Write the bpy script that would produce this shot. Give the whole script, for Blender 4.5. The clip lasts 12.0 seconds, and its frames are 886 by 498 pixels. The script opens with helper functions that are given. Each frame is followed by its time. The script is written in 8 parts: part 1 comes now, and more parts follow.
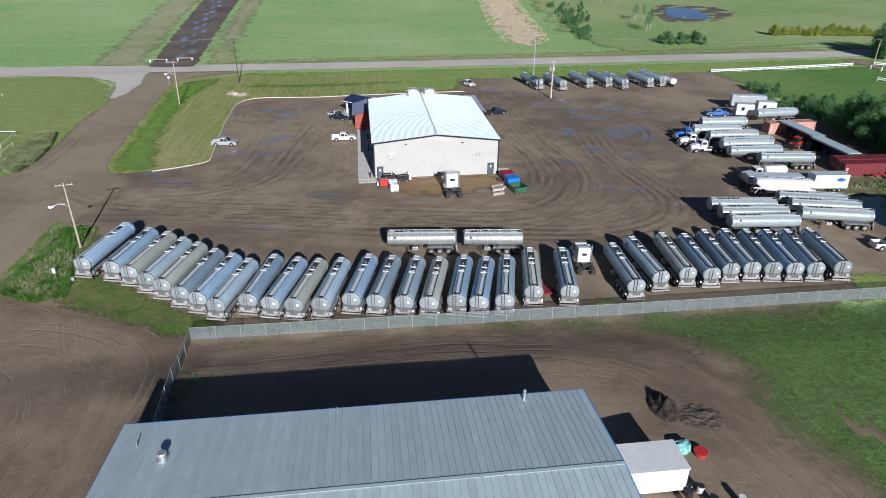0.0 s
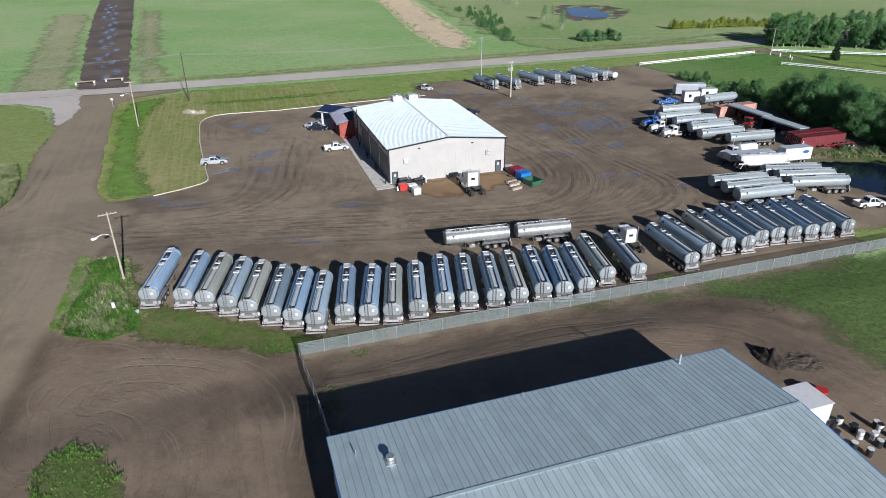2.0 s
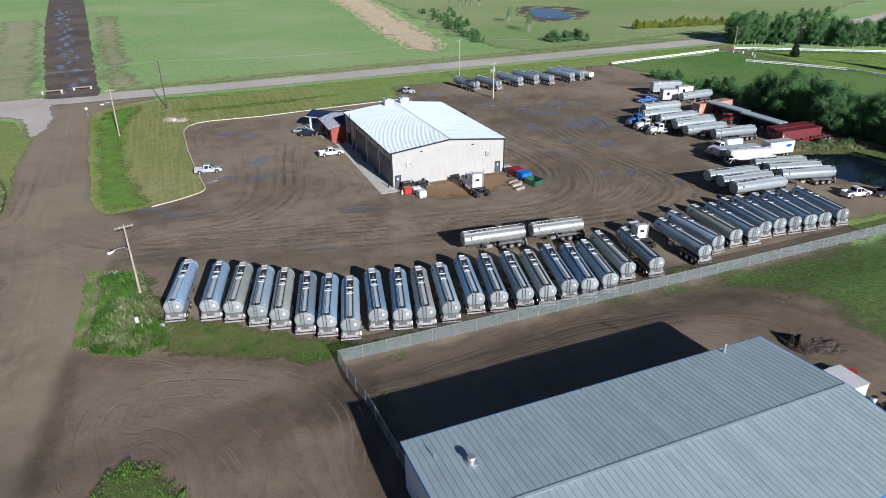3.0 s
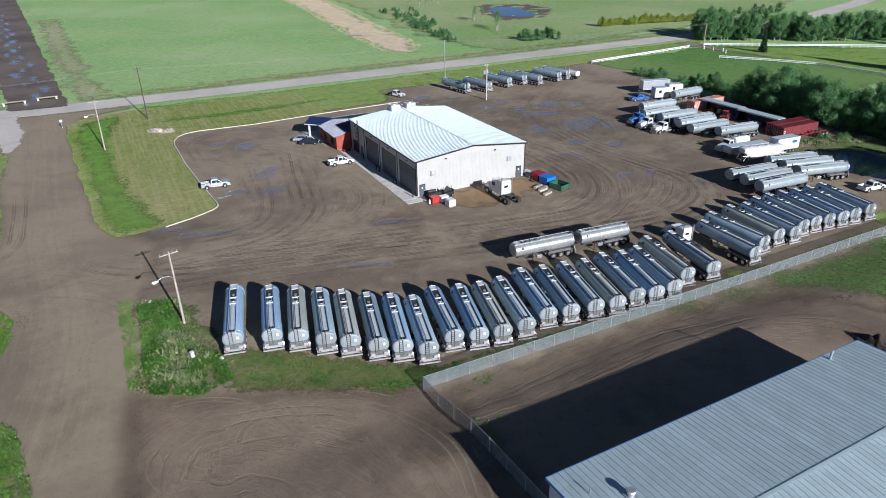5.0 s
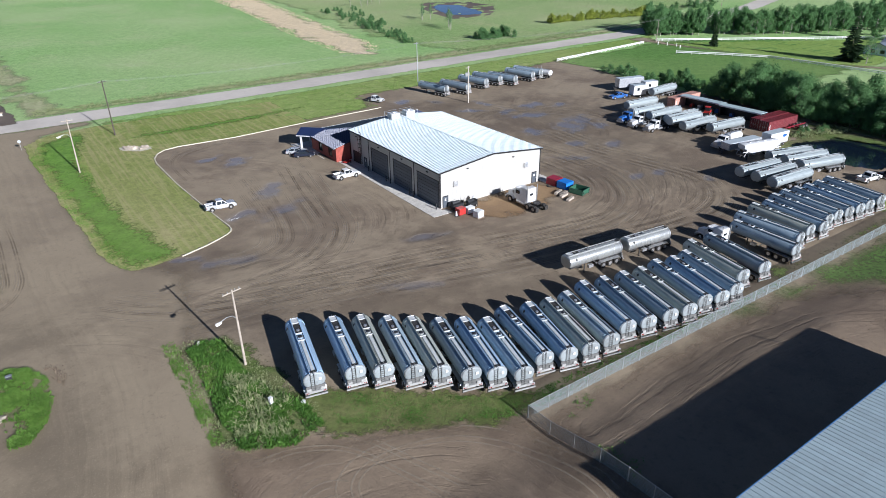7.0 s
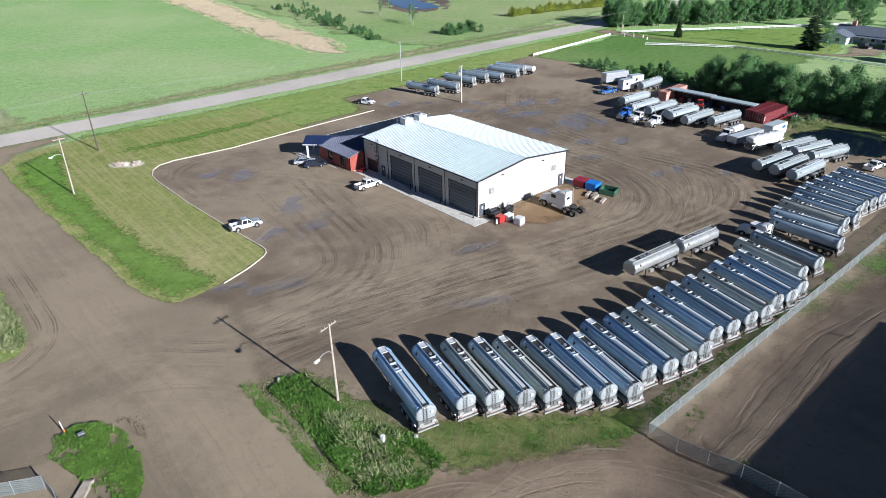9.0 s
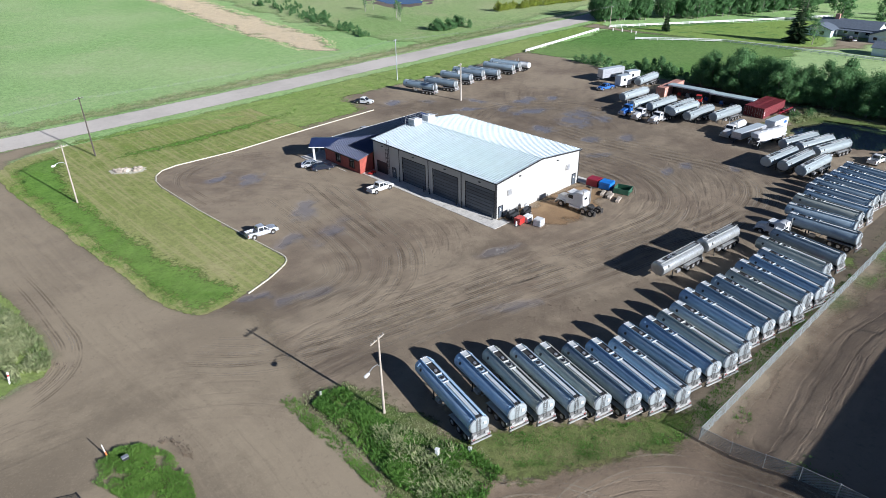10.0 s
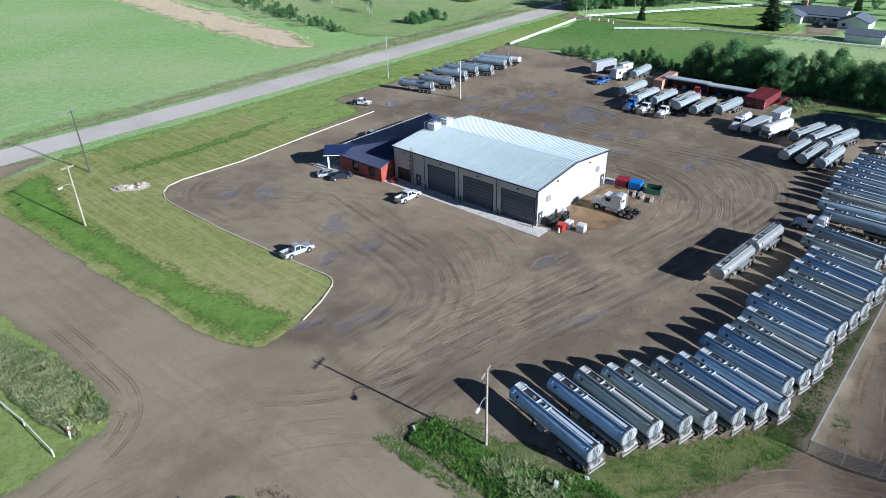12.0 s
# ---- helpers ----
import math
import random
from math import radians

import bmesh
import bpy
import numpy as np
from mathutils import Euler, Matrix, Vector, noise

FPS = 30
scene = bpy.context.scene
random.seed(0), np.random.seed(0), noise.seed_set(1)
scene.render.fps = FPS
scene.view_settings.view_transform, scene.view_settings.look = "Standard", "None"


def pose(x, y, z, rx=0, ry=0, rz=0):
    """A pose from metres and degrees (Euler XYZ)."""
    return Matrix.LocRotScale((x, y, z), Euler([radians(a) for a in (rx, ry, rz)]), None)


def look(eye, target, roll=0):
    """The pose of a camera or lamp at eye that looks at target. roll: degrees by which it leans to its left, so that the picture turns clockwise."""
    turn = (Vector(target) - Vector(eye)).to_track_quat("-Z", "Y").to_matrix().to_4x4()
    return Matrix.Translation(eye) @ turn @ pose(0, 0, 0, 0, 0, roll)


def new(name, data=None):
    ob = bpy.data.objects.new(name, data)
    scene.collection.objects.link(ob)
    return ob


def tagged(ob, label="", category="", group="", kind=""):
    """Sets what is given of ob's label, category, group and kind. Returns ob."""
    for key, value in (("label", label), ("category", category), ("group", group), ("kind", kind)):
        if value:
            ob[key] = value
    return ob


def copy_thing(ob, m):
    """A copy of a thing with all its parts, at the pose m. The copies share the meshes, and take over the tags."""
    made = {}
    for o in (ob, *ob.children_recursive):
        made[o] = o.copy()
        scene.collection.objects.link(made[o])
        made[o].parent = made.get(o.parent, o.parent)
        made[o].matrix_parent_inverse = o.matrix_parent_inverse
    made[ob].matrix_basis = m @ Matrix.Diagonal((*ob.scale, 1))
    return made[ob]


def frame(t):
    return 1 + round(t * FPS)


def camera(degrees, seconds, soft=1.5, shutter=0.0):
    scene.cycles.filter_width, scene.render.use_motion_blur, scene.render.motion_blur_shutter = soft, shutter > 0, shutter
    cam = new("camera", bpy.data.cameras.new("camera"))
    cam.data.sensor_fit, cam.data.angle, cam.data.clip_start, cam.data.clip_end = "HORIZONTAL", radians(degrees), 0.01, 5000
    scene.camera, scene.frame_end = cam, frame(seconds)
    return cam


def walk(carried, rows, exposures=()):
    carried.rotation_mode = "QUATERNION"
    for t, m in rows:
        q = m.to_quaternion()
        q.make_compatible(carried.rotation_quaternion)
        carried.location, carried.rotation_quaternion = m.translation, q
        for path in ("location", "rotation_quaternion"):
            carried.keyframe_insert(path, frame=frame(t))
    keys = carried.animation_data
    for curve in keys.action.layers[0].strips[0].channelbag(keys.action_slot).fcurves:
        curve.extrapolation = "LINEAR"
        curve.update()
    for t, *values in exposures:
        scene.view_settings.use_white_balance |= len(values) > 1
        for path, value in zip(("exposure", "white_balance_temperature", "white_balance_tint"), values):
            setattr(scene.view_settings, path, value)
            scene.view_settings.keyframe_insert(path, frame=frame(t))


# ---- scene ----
cam = camera(69.3, 12.0, 0.4)
PATH = [
    (0, (-1.638, -118.5, 43.808), (-1.411, -116.727, 42.91), 0.4),
    (0.5, (-8.048, -118.631, 43.761), (-7.744, -116.865, 42.872), 0.2),
    (1, (-14.395, -117.89, 43.596), (-14.013, -116.138, 42.71), -0.2),
    (1.5, (-20.923, -117.022, 43.647), (-20.452, -115.287, 42.769), -0.4),
    (2, (-26.483, -116.254, 43.927), (-25.934, -114.545, 43.046), -0.6),
    (2.5, (-31.516, -115.008, 44.164), (-30.898, -113.322, 43.284), -0.7),
    (4.5, (-44.167, -106.723, 44.84), (-43.383, -105.109, 43.958), -0.8),
    (5, (-47.881, -103.369, 45.139), (-47.06, -101.776, 44.253), -0.8),
    (5.5, (-51.654, -100.254, 45.604), (-50.775, -98.693, 44.716), -0.8),
    (6, (-55.222, -97.003, 46.03), (-54.301, -95.466, 45.141), -0.8),
    (6.5, (-58.245, -93.644, 46.416), (-57.276, -92.14, 45.523), -0.8),
    (7, (-61.179, -90.295, 46.7), (-60.172, -88.82, 45.8), -0.9),
    (9, (-73.152, -76.036, 48.787), (-72.002, -74.688, 47.86), -1.1),
    (9.5, (-75.482, -73.136, 49.47), (-74.305, -71.816, 48.536), -1.1),
    (10, (-77.796, -69.72, 50.079), (-76.597, -68.428, 49.132), -1.2),
    (10.5, (-80.132, -66.219, 50.979), (-78.908, -64.958, 50.024), -1.2),
    (11, (-82.113, -62.524, 51.566), (-80.866, -61.295, 50.598), -1.3),
    (11.5, (-83.955, -58.858, 52.253), (-82.687, -57.658, 51.277), -1.4),
    (12, (-85.445, -55.184, 52.598), (-84.155, -54.015, 51.614), -1.4),
]
EXPOSURES = [(0, 0.38, 5850, 11.5), (2.5, 0.38, 5900, 13), (5.0, 0.49, 5700, 12.5), (7.0, 0.69, 5750, 12.5), (9.2, 0.87, 5850, 12), (12, 0.78, 5500, 10)]
walk(cam, [(t, look(eye, target, roll)) for t, eye, target, roll in PATH], EXPOSURES)

# ---- world, sun ----
SUN_TO = Vector((0.12, -0.993, 0.404)).normalized()
world = bpy.data.worlds.new("sky")
scene.world = world
world.use_nodes = True
wn = world.node_tree
sky = wn.nodes.new("ShaderNodeTexSky")
sky.sky_type, sky.sun_disc = 'NISHITA', False
sky.sun_elevation, sky.sun_rotation = radians(22), radians(173.1)
sky.air_density, sky.dust_density, sky.ozone_density = 0.42, 0.1, 1.0
wn.nodes["Background"].inputs["Strength"].default_value = 0.05
wn.links.new(sky.outputs[0], wn.nodes["Background"].inputs["Color"])
sun = new("sun", bpy.data.lights.new("sun", 'SUN'))
sun.data.energy, sun.data.angle, sun.data.color = 5.0, radians(0.55), (1.0, 0.955, 0.89)
sun.matrix_world = look(SUN_TO * 200, (0, 0, 0))


# ---- node helpers and materials ----
class Nodes:
    """A small wrapper that adds nodes to one material."""

    def __init__(self, name):
        self.mat = bpy.data.materials.new(name)
        self.mat.use_nodes = True
        self.tree = self.mat.node_tree
        self.bsdf = self.tree.nodes["Principled BSDF"]

    def add(self, kind, **inputs):
        n = self.tree.nodes.new("ShaderNode" + kind)
        for k, v in inputs.items():
            self.put(n, k, v)
        return n

    def put(self, n, k, v):
        s = n.inputs[int(k[1:])] if k[0] == "i" and k[1:].isdigit() else n.inputs[k.replace("_", " ")]
        if isinstance(v, bpy.types.NodeSocket):
            self.tree.links.new(v, s)
        else:
            s.default_value = v

    def noise(self, scale, detail=4.0, rough=0.55, vector=None, distortion=0.0):
        n = self.add("TexNoise", Scale=scale, Detail=detail, Roughness=rough, Distortion=distortion)
        if vector is not None:
            self.put(n, "Vector", vector)
        return n.outputs[0]

    def ramp(self, fac, lo, hi, a=0.0, b=1.0):
        n = self.add("MapRange", i0=fac, i1=lo, i2=hi, i3=a, i4=b)
        n.interpolation_type = 'SMOOTHSTEP'
        return n.outputs[0]

    def math(self, op, a, b=0.0):
        n = self.add("Math", i0=a, i1=b)
        n.operation = op
        return n.outputs[0]

    def mix(self, fac, a, b):
        n = self.tree.nodes.new("ShaderNodeMix")
        n.data_type = 'RGBA'
        for s, v in ((n.inputs[0], fac), (n.inputs[6], a), (n.inputs[7], b)):
            if isinstance(v, bpy.types.NodeSocket):
                self.tree.links.new(v, s)
            else:
                s.default_value = v if not isinstance(v, tuple) else (*v, 1.0)[:4]
        return n.outputs[2]

    def attr(self, name):
        n = self.tree.nodes.new("ShaderNodeAttribute")
        n.attribute_name = name
        return n.outputs["Fac"]

    def coords(self, kind="Object"):
        return self.tree.nodes.new("ShaderNodeTexCoord").outputs[kind]

    def rand(self):
        return self.tree.nodes.new("ShaderNodeObjectInfo").outputs["Random"]

    def done(self, color=None, rough=None, metal=None, height=None, depth=0.02, spec=None):
        for k, v in (("Base Color", color), ("Roughness", rough), ("Metallic", metal), ("Specular IOR Level", spec)):
            if v is not None:
                self.put(self.bsdf, k, (*v, 1.0)[:4] if isinstance(v, tuple) else v)
        if height is not None:
            b = self.add("Bump", Distance=depth, Strength=0.8)
            self.put(b, "Height", height)
            self.tree.links.new(b.outputs[0], self.bsdf.inputs["Normal"])
        return self.mat


def surface(name, c, rough=0.5, metal=0.0, vary=0.15, scale=1.2, grain=14.0, bump=0.0, dirt=None, dirty=0.0, spread=0.0):
    """A worn surface: large blotches, fine grain, optional dirt and a spread of tone from piece to piece."""
    n = Nodes(name)
    co = n.coords()
    shift = n.add("VectorMath", i0=co)
    rnd = n.rand()
    comb = n.add("CombineXYZ", i0=n.math('MULTIPLY', rnd, 37.0), i1=n.math('MULTIPLY', rnd, 91.0), i2=0.0)
    n.put(shift, "i1", comb.outputs[0])
    v = shift.outputs[0]
    big = n.noise(scale, 4, 0.6, v)
    fine = n.noise(grain, 5, 0.65, v)
    tone = n.math('ADD', n.math('MULTIPLY', big, 0.65), n.math('MULTIPLY', fine, 0.35))
    dark = tuple(x * (1 - vary) for x in c)
    lite = tuple(min(1.0, x * (1 + vary)) for x in c)
    col = n.mix(n.ramp(tone, 0.32, 0.68), dark, lite)
    if spread:
        hs = n.add("HueSaturation", Color=col, Value=n.ramp(rnd, 0.0, 1.0, 1 - spread, 1 + spread))
        col = hs.outputs[0]
    if dirt:
        col = n.mix(n.math('MULTIPLY', n.ramp(n.noise(scale * 2.3, 6, 0.7, v), 0.45, 0.75), dirty), col, dirt)
    r = n.ramp(fine, 0.2, 0.8, max(0.03, rough - 0.08), min(1.0, rough + 0.1))
    return n.done(col, r, metal, fine if bump else None, bump)


def glass(name, c=(0.02, 0.025, 0.03)):
    n = Nodes(name)
    return n.done(c, 0.06, 0.0, spec=0.6)


M = {}
M["siding"] = surface("white_metal_siding", (0.45, 0.44, 0.41), 0.42, 0.0, 0.05, 0.35, 9, dirt=(0.32, 0.28, 0.24), dirty=0.18)
M["roof_white"] = surface("white_metal_roofing", (0.49, 0.55, 0.58), 0.4, 0.1, 0.07, 0.5, 6, dirt=(0.4, 0.4, 0.4), dirty=0.2, spread=0.03)
M["roof_steel"] = surface("galvalume_roofing", (0.46, 0.56, 0.58), 0.42, 0.2, 0.07, 0.4, 7, dirt=(0.3, 0.31, 0.31), dirty=0.25, spread=0.05)
M["trim_black"] = surface("black_trim", (0.012, 0.012, 0.014), 0.6, 0.0, 0.2)
M["trim_blue"] = surface("blue_trim", (0.05, 0.24, 0.62), 0.4, 0.0, 0.12)
M["siding_pale"] = surface("pale_blue_siding", (0.62, 0.68, 0.76), 0.45, 0.0, 0.06, 0.4)
M["red_wall"] = surface("red_brick_cladding", (0.30, 0.065, 0.045), 0.7, 0.0, 0.25, 1.5, 20, 0.01)
M["navy"] = surface("navy_metal_roofing", (0.018, 0.03, 0.085), 0.38, 0.0, 0.2, 0.6)
M["door_grey"] = surface("grey_door_panels", (0.085, 0.10, 0.12), 0.45, 0.1, 0.12, 0.9, spread=0.12)
M["dark"] = surface("dark_painted_steel", (0.03, 0.032, 0.035), 0.5, 0.2, 0.25)
M["concrete"] = surface("worn_concrete", (0.58, 0.555, 0.505), 0.85, 0.0, 0.14, 0.7, 12, 0.01, (0.2, 0.17, 0.14), 0.5)
M["kerb"] = surface("pale_concrete_kerb", (0.56, 0.53, 0.42), 0.85, 0.0, 0.12, 0.8, 12, 0.008, (0.3, 0.25, 0.2), 0.35)
M["glass"] = glass("dark_window_glass")
M["rubber"] = surface("tyre_rubber", (0.022, 0.021, 0.02), 0.85, 0.0, 0.3, 3, 20, dirt=(0.13, 0.1, 0.075), dirty=0.55)
M["rim"] = surface("polished_rim", (0.62, 0.62, 0.62), 0.35, 0.85, 0.12, dirt=(0.2, 0.16, 0.12), dirty=0.4)
M["white"] = surface("white_paint", (0.66, 0.67, 0.67), 0.32, 0.0, 0.05, 0.8, 10, dirt=(0.4, 0.34, 0.28), dirty=0.3)
M["silver"] = surface("silver_paint", (0.55, 0.57, 0.6), 0.3, 0.5, 0.06, dirt=(0.3, 0.26, 0.2), dirty=0.25)
M["charcoal"] = surface("charcoal_paint", (0.012, 0.016, 0.03), 0.3, 0.0, 0.1)
M["blue_paint"] = surface("blue_truck_paint", (0.04, 0.14, 0.42), 0.3, 0.1, 0.1)
M["bin_red"] = surface("maroon_bin", (0.26, 0.018, 0.035), 0.45, 0.0, 0.15)
M["red_paint"] = surface("red_paint", (0.45, 0.035, 0.03), 0.4, 0.0, 0.15)
M["orange"] = surface("orange_machine_paint", (0.6, 0.17, 0.05), 0.5, 0.0, 0.2)
M["tail"] = surface("red_lens", (0.22, 0.02, 0.02), 0.2)
M["lamp_lens"] = surface("clear_lens", (0.75, 0.75, 0.72), 0.12)
M["chassis"] = surface("chassis_steel", (0.05, 0.05, 0.05), 0.6, 0.4, 0.3, dirt=(0.16, 0.12, 0.09), dirty=0.5)
M["alu"] = surface("aluminium_fittings", (0.66, 0.67, 0.68), 0.38, 0.8, 0.1, dirt=(0.3, 0.27, 0.23), dirty=0.35)
M["wood"] = surface("weathered_pole_wood", (0.38, 0.33, 0.27), 0.85, 0.0, 0.25, 2, 25, 0.01)
M["pole_pale"] = surface("sunbleached_pole_wood", (0.46, 0.42, 0.36), 0.8, 0.0, 0.15, 2, 25, 0.01)
M["pole_dark"] = surface("creosoted_pole_wood", (0.075, 0.06, 0.05), 0.85, 0.0, 0.25, 2, 25, 0.01)
M["plank"] = surface("weathered_planks", (0.3, 0.24, 0.18), 0.85, 0.0, 0.25, 2, 25, spread=0.2)
M["galv"] = surface("galvanised_steel", (0.52, 0.54, 0.55), 0.45, 0.7, 0.12)
M["mesh_wire"] = surface("fence_slats_grey", (0.27, 0.315, 0.32), 0.5, 0.3, 0.12)
M["rust_red"] = surface("dark_red_container", (0.155, 0.02, 0.028), 0.5, 0.0, 0.2, 0.8, 10, dirt=(0.13, 0.05, 0.03), dirty=0.5)
M["salmon"] = surface("faded_orange_container", (0.50, 0.27, 0.215), 0.6, 0.0, 0.18, 0.8, 10, dirt=(0.3, 0.12, 0.07), dirty=0.5)
M["bin_blue"] = surface("blue_bin", (0.02, 0.17, 0.55), 0.45, 0.0, 0.12)
M["bin_green"] = surface("dark_green_bin", (0.03, 0.1, 0.06), 0.5, 0.0, 0.2)
M["rock"] = surface("pale_field_stone", (0.35, 0.3, 0.245), 0.9, 0.0, 0.3, 1.5, 9, 0.02, spread=0.25)
M["bark"] = surface("tree_bark", (0.2, 0.17, 0.13), 0.9, 0.0, 0.3, 3, 20)
M["birch"] = surface("pale_bark", (0.3, 0.28, 0.235), 0.85, 0.0, 0.3, 3, 10)
M["rail_white"] = surface("white_rail_paint", (0.8, 0.8, 0.77), 0.5, 0.0, 0.06)
M["wire"] = surface("overhead_wire", (0.28, 0.28, 0.28), 0.6, 0.3, 0.1)
M["shingle"] = surface("grey_blue_shingles", (0.11, 0.135, 0.17), 0.8, 0.0, 0.2, 1.5, 12)


def barrel(name, c, rough):
    """Brushed tank aluminium, with long streaks and road dirt near the belly."""
    n = Nodes(name)
    co = n.coords()
    m = n.add("Mapping", Vector=co, Scale=(0.25, 2.5, 2.5))
    streak = n.noise(3.0, 5, 0.6, m.outputs[0])
    blot = n.noise(0.9, 4, 0.6, co)
    rnd = n.rand()
    col = n.mix(n.ramp(streak, 0.3, 0.7), tuple(x * 0.86 for x in c), tuple(min(1, x * 1.1) for x in c))
    hs = n.add("HueSaturation", Color=col, Value=n.ramp(rnd, 0, 1, 0.82, 1.15))
    col = n.mix(n.ramp(blot, 0.58, 0.8, 0, 0.35), hs.outputs[0], (0.3, 0.28, 0.25))
    return n.done(col, n.ramp(streak, 0.2, 0.8, rough - 0.06, rough + 0.1), 0.22)


M["tank_steel"] = barrel("brushed_tank_aluminium", (0.355, 0.45, 0.515), 0.40)
M["tank_blue"] = barrel("bluish_tank_aluminium", (0.28, 0.395, 0.515), 0.38)
M["tank_olive"] = barrel("dull_tank_aluminium", (0.37, 0.395, 0.35), 0.44)
M["tank_grey"] = barrel("dull_grey_tank_aluminium", (0.25, 0.325, 0.385), 0.40)
M["tank_pale"] = barrel("pale_cream_tank_aluminium", (0.335, 0.38, 0.39), 0.38)
M["tank_sky"] = barrel("sky_blue_tank_paint", (0.43, 0.60, 0.78), 0.42)
M["train_alu"] = surface("pale_ribbed_aluminium", (0.50, 0.515, 0.50), 0.34, 0.6, 0.1, 0.8, 9, dirt=(0.33, 0.29, 0.24), dirty=0.4)
M["bumper"] = surface("dull_white_bumper", (0.38, 0.38, 0.37), 0.5, 0.1, 0.15, 2, 12, dirt=(0.12, 0.09, 0.07), dirty=0.7, spread=0.15)
M["tray"] = surface("pale_tray_panel", (0.55, 0.57, 0.57), 0.5, 0.0, 0.1, dirt=(0.3, 0.28, 0.25), dirty=0.4)
M["tank_white"] = surface("white_tank_head", (0.255, 0.285, 0.295), 0.5, 0.0, 0.1, 1.5, 9, dirt=(0.17, 0.14, 0.11), dirty=0.45, spread=0.15)
# tone darkened for shade: ladder shadows and the open underside of tank rears
M["ladder"] = surface("shade_dark_steel", (0.15, 0.15, 0.145), 0.6, 0.2, 0.25, 3, 14)


def leaf(name, a, b):
    n = Nodes(name)
    isl = n.add("NewGeometry").outputs["Random Per Island"]
    col = n.mix(isl, a, b)
    col = n.mix(n.ramp(n.noise(0.35, 3, 0.6, n.coords("Object")), 0.35, 0.7), col, tuple(x * 1.2 for x in b))
    mat = n.done(col, 0.62, 0.0, spec=0.3)
    thin = n.add("BsdfTranslucent", Color=col)
    both = n.add("MixShader", i0=0.28, i1=n.bsdf.outputs[0], i2=thin.outputs[0])
    n.tree.links.new(both.outputs[0], n.tree.nodes["Material Output"].inputs["Surface"])
    return mat


M["leaf"] = leaf("green_leaves", (0.048, 0.122, 0.044), (0.115, 0.235, 0.082))
M["leaf_dark"] = leaf("dark_needles", (0.018, 0.04, 0.018), (0.035, 0.065, 0.025))
M["leaf_yellow"] = leaf("yellow_green_leaves", (0.14, 0.195, 0.025), (0.26, 0.30, 0.045))
M["weed"] = leaf("weed_leaves", (0.045, 0.125, 0.017), (0.11, 0.225, 0.038))
M["blade"] = leaf("grass_blades", (0.085, 0.185, 0.026), (0.155, 0.275, 0.05))
M["weed_pale"] = leaf("pale_weed_stalks", (0.13, 0.21, 0.06), (0.31, 0.33, 0.17))
M["twig"] = leaf("dry_brown_twigs", (0.13, 0.1, 0.07), (0.22, 0.17, 0.12))
M["straw"] = leaf("dry_straw", (0.5, 0.42, 0.28), (0.68, 0.58, 0.4))


def torn_edge(n, co, width, soft=0.5):
    """Lets a ground sheet end in torn patches instead of a clean line."""
    rough = n.math('ADD', n.math('MULTIPLY', n.noise(1.3, 4, 0.7, co), 0.7), n.math('MULTIPLY', n.noise(7.0, 3, 0.7, co), 0.3))
    return n.ramp(n.math('ADD', n.attr("edge"), n.math('MULTIPLY', n.math('SUBTRACT', rough, 0.62), 4.0 * width)), 0.0, soft)


def grass_ground(name, a, b, straw, straw_amount, mow=0.0, stripe=0.7, ragged=True, tear=0.9, soft=0.6):
    """Grass seen from above: clumps, blade grain, dry patches and optional mowing lines."""
    n = Nodes(name)
    co = n.coords()
    big = n.noise(0.035, 4, 0.6, co)
    mid = n.noise(0.4, 5, 0.65, co)
    fine = n.noise(4.0, 6, 0.75, co)
    col = n.mix(n.ramp(mid, 0.32, 0.68), a, b)
    col = n.mix(n.ramp(fine, 0.35, 0.75, 0, 0.55), col, tuple(x * 1.5 for x in b))
    dry = n.ramp(n.math('ADD', n.math('MULTIPLY', big, 0.6), n.math('MULTIPLY', mid, 0.4)), 0.62 - straw_amount, 0.85 - straw_amount)
    col = n.mix(n.math('MULTIPLY', dry, 0.6), col, straw)
    col = n.mix(n.ramp(n.noise(1.7, 7, 0.8, co), 0.34, 0.56, 0.75, 0), col, tuple(x * 0.45 for x in a))
    col = n.mix(n.ramp(n.noise(0.009, 3, 0.5, co), 0.35, 0.65, 0, 0.3), col, tuple(x * 1.25 for x in straw))
    if mow:
        m = n.add("Mapping", Vector=co, Rotation=(0, 0, mow), Scale=(stripe * 4.5, stripe * 0.16, 1.0))
        line = n.ramp(n.noise(1.0, 3, 0.55, m.outputs[0]), 0.46, 0.62, 0, 0.5)
        col = n.mix(n.math('MULTIPLY', line, n.ramp(fine, 0.3, 0.65, 0.4, 1.0)), col, straw)
    if ragged:
        n.put(n.bsdf, "Alpha", torn_edge(n, co, tear, soft))
    return n.done(col, 0.95, 0.0, n.math('ADD', fine, n.math('MULTIPLY', mid, 1.2)), 0.2, spec=0.15)


M["field"] = grass_ground("pasture_grass", (0.215, 0.365, 0.115), (0.31, 0.49, 0.18), (0.46, 0.47, 0.28), 0.13, ragged=False)
M["lawn"] = grass_ground("lawn_grass", (0.135, 0.225, 0.045), (0.22, 0.325, 0.08), (0.36, 0.34, 0.16), 0.13, tear=0.8, soft=0.4)
M["lush"] = grass_ground("lush_grass", (0.085, 0.195, 0.025), (0.16, 0.30, 0.05), (0.25, 0.28, 0.1), 0.08, tear=2.2, soft=2.6)
M["pasture_dry"] = grass_ground("dry_pasture_grass", (0.21, 0.33, 0.105), (0.30, 0.42, 0.16), (0.44, 0.42, 0.25), 0.16, tear=3.0, soft=5.0)
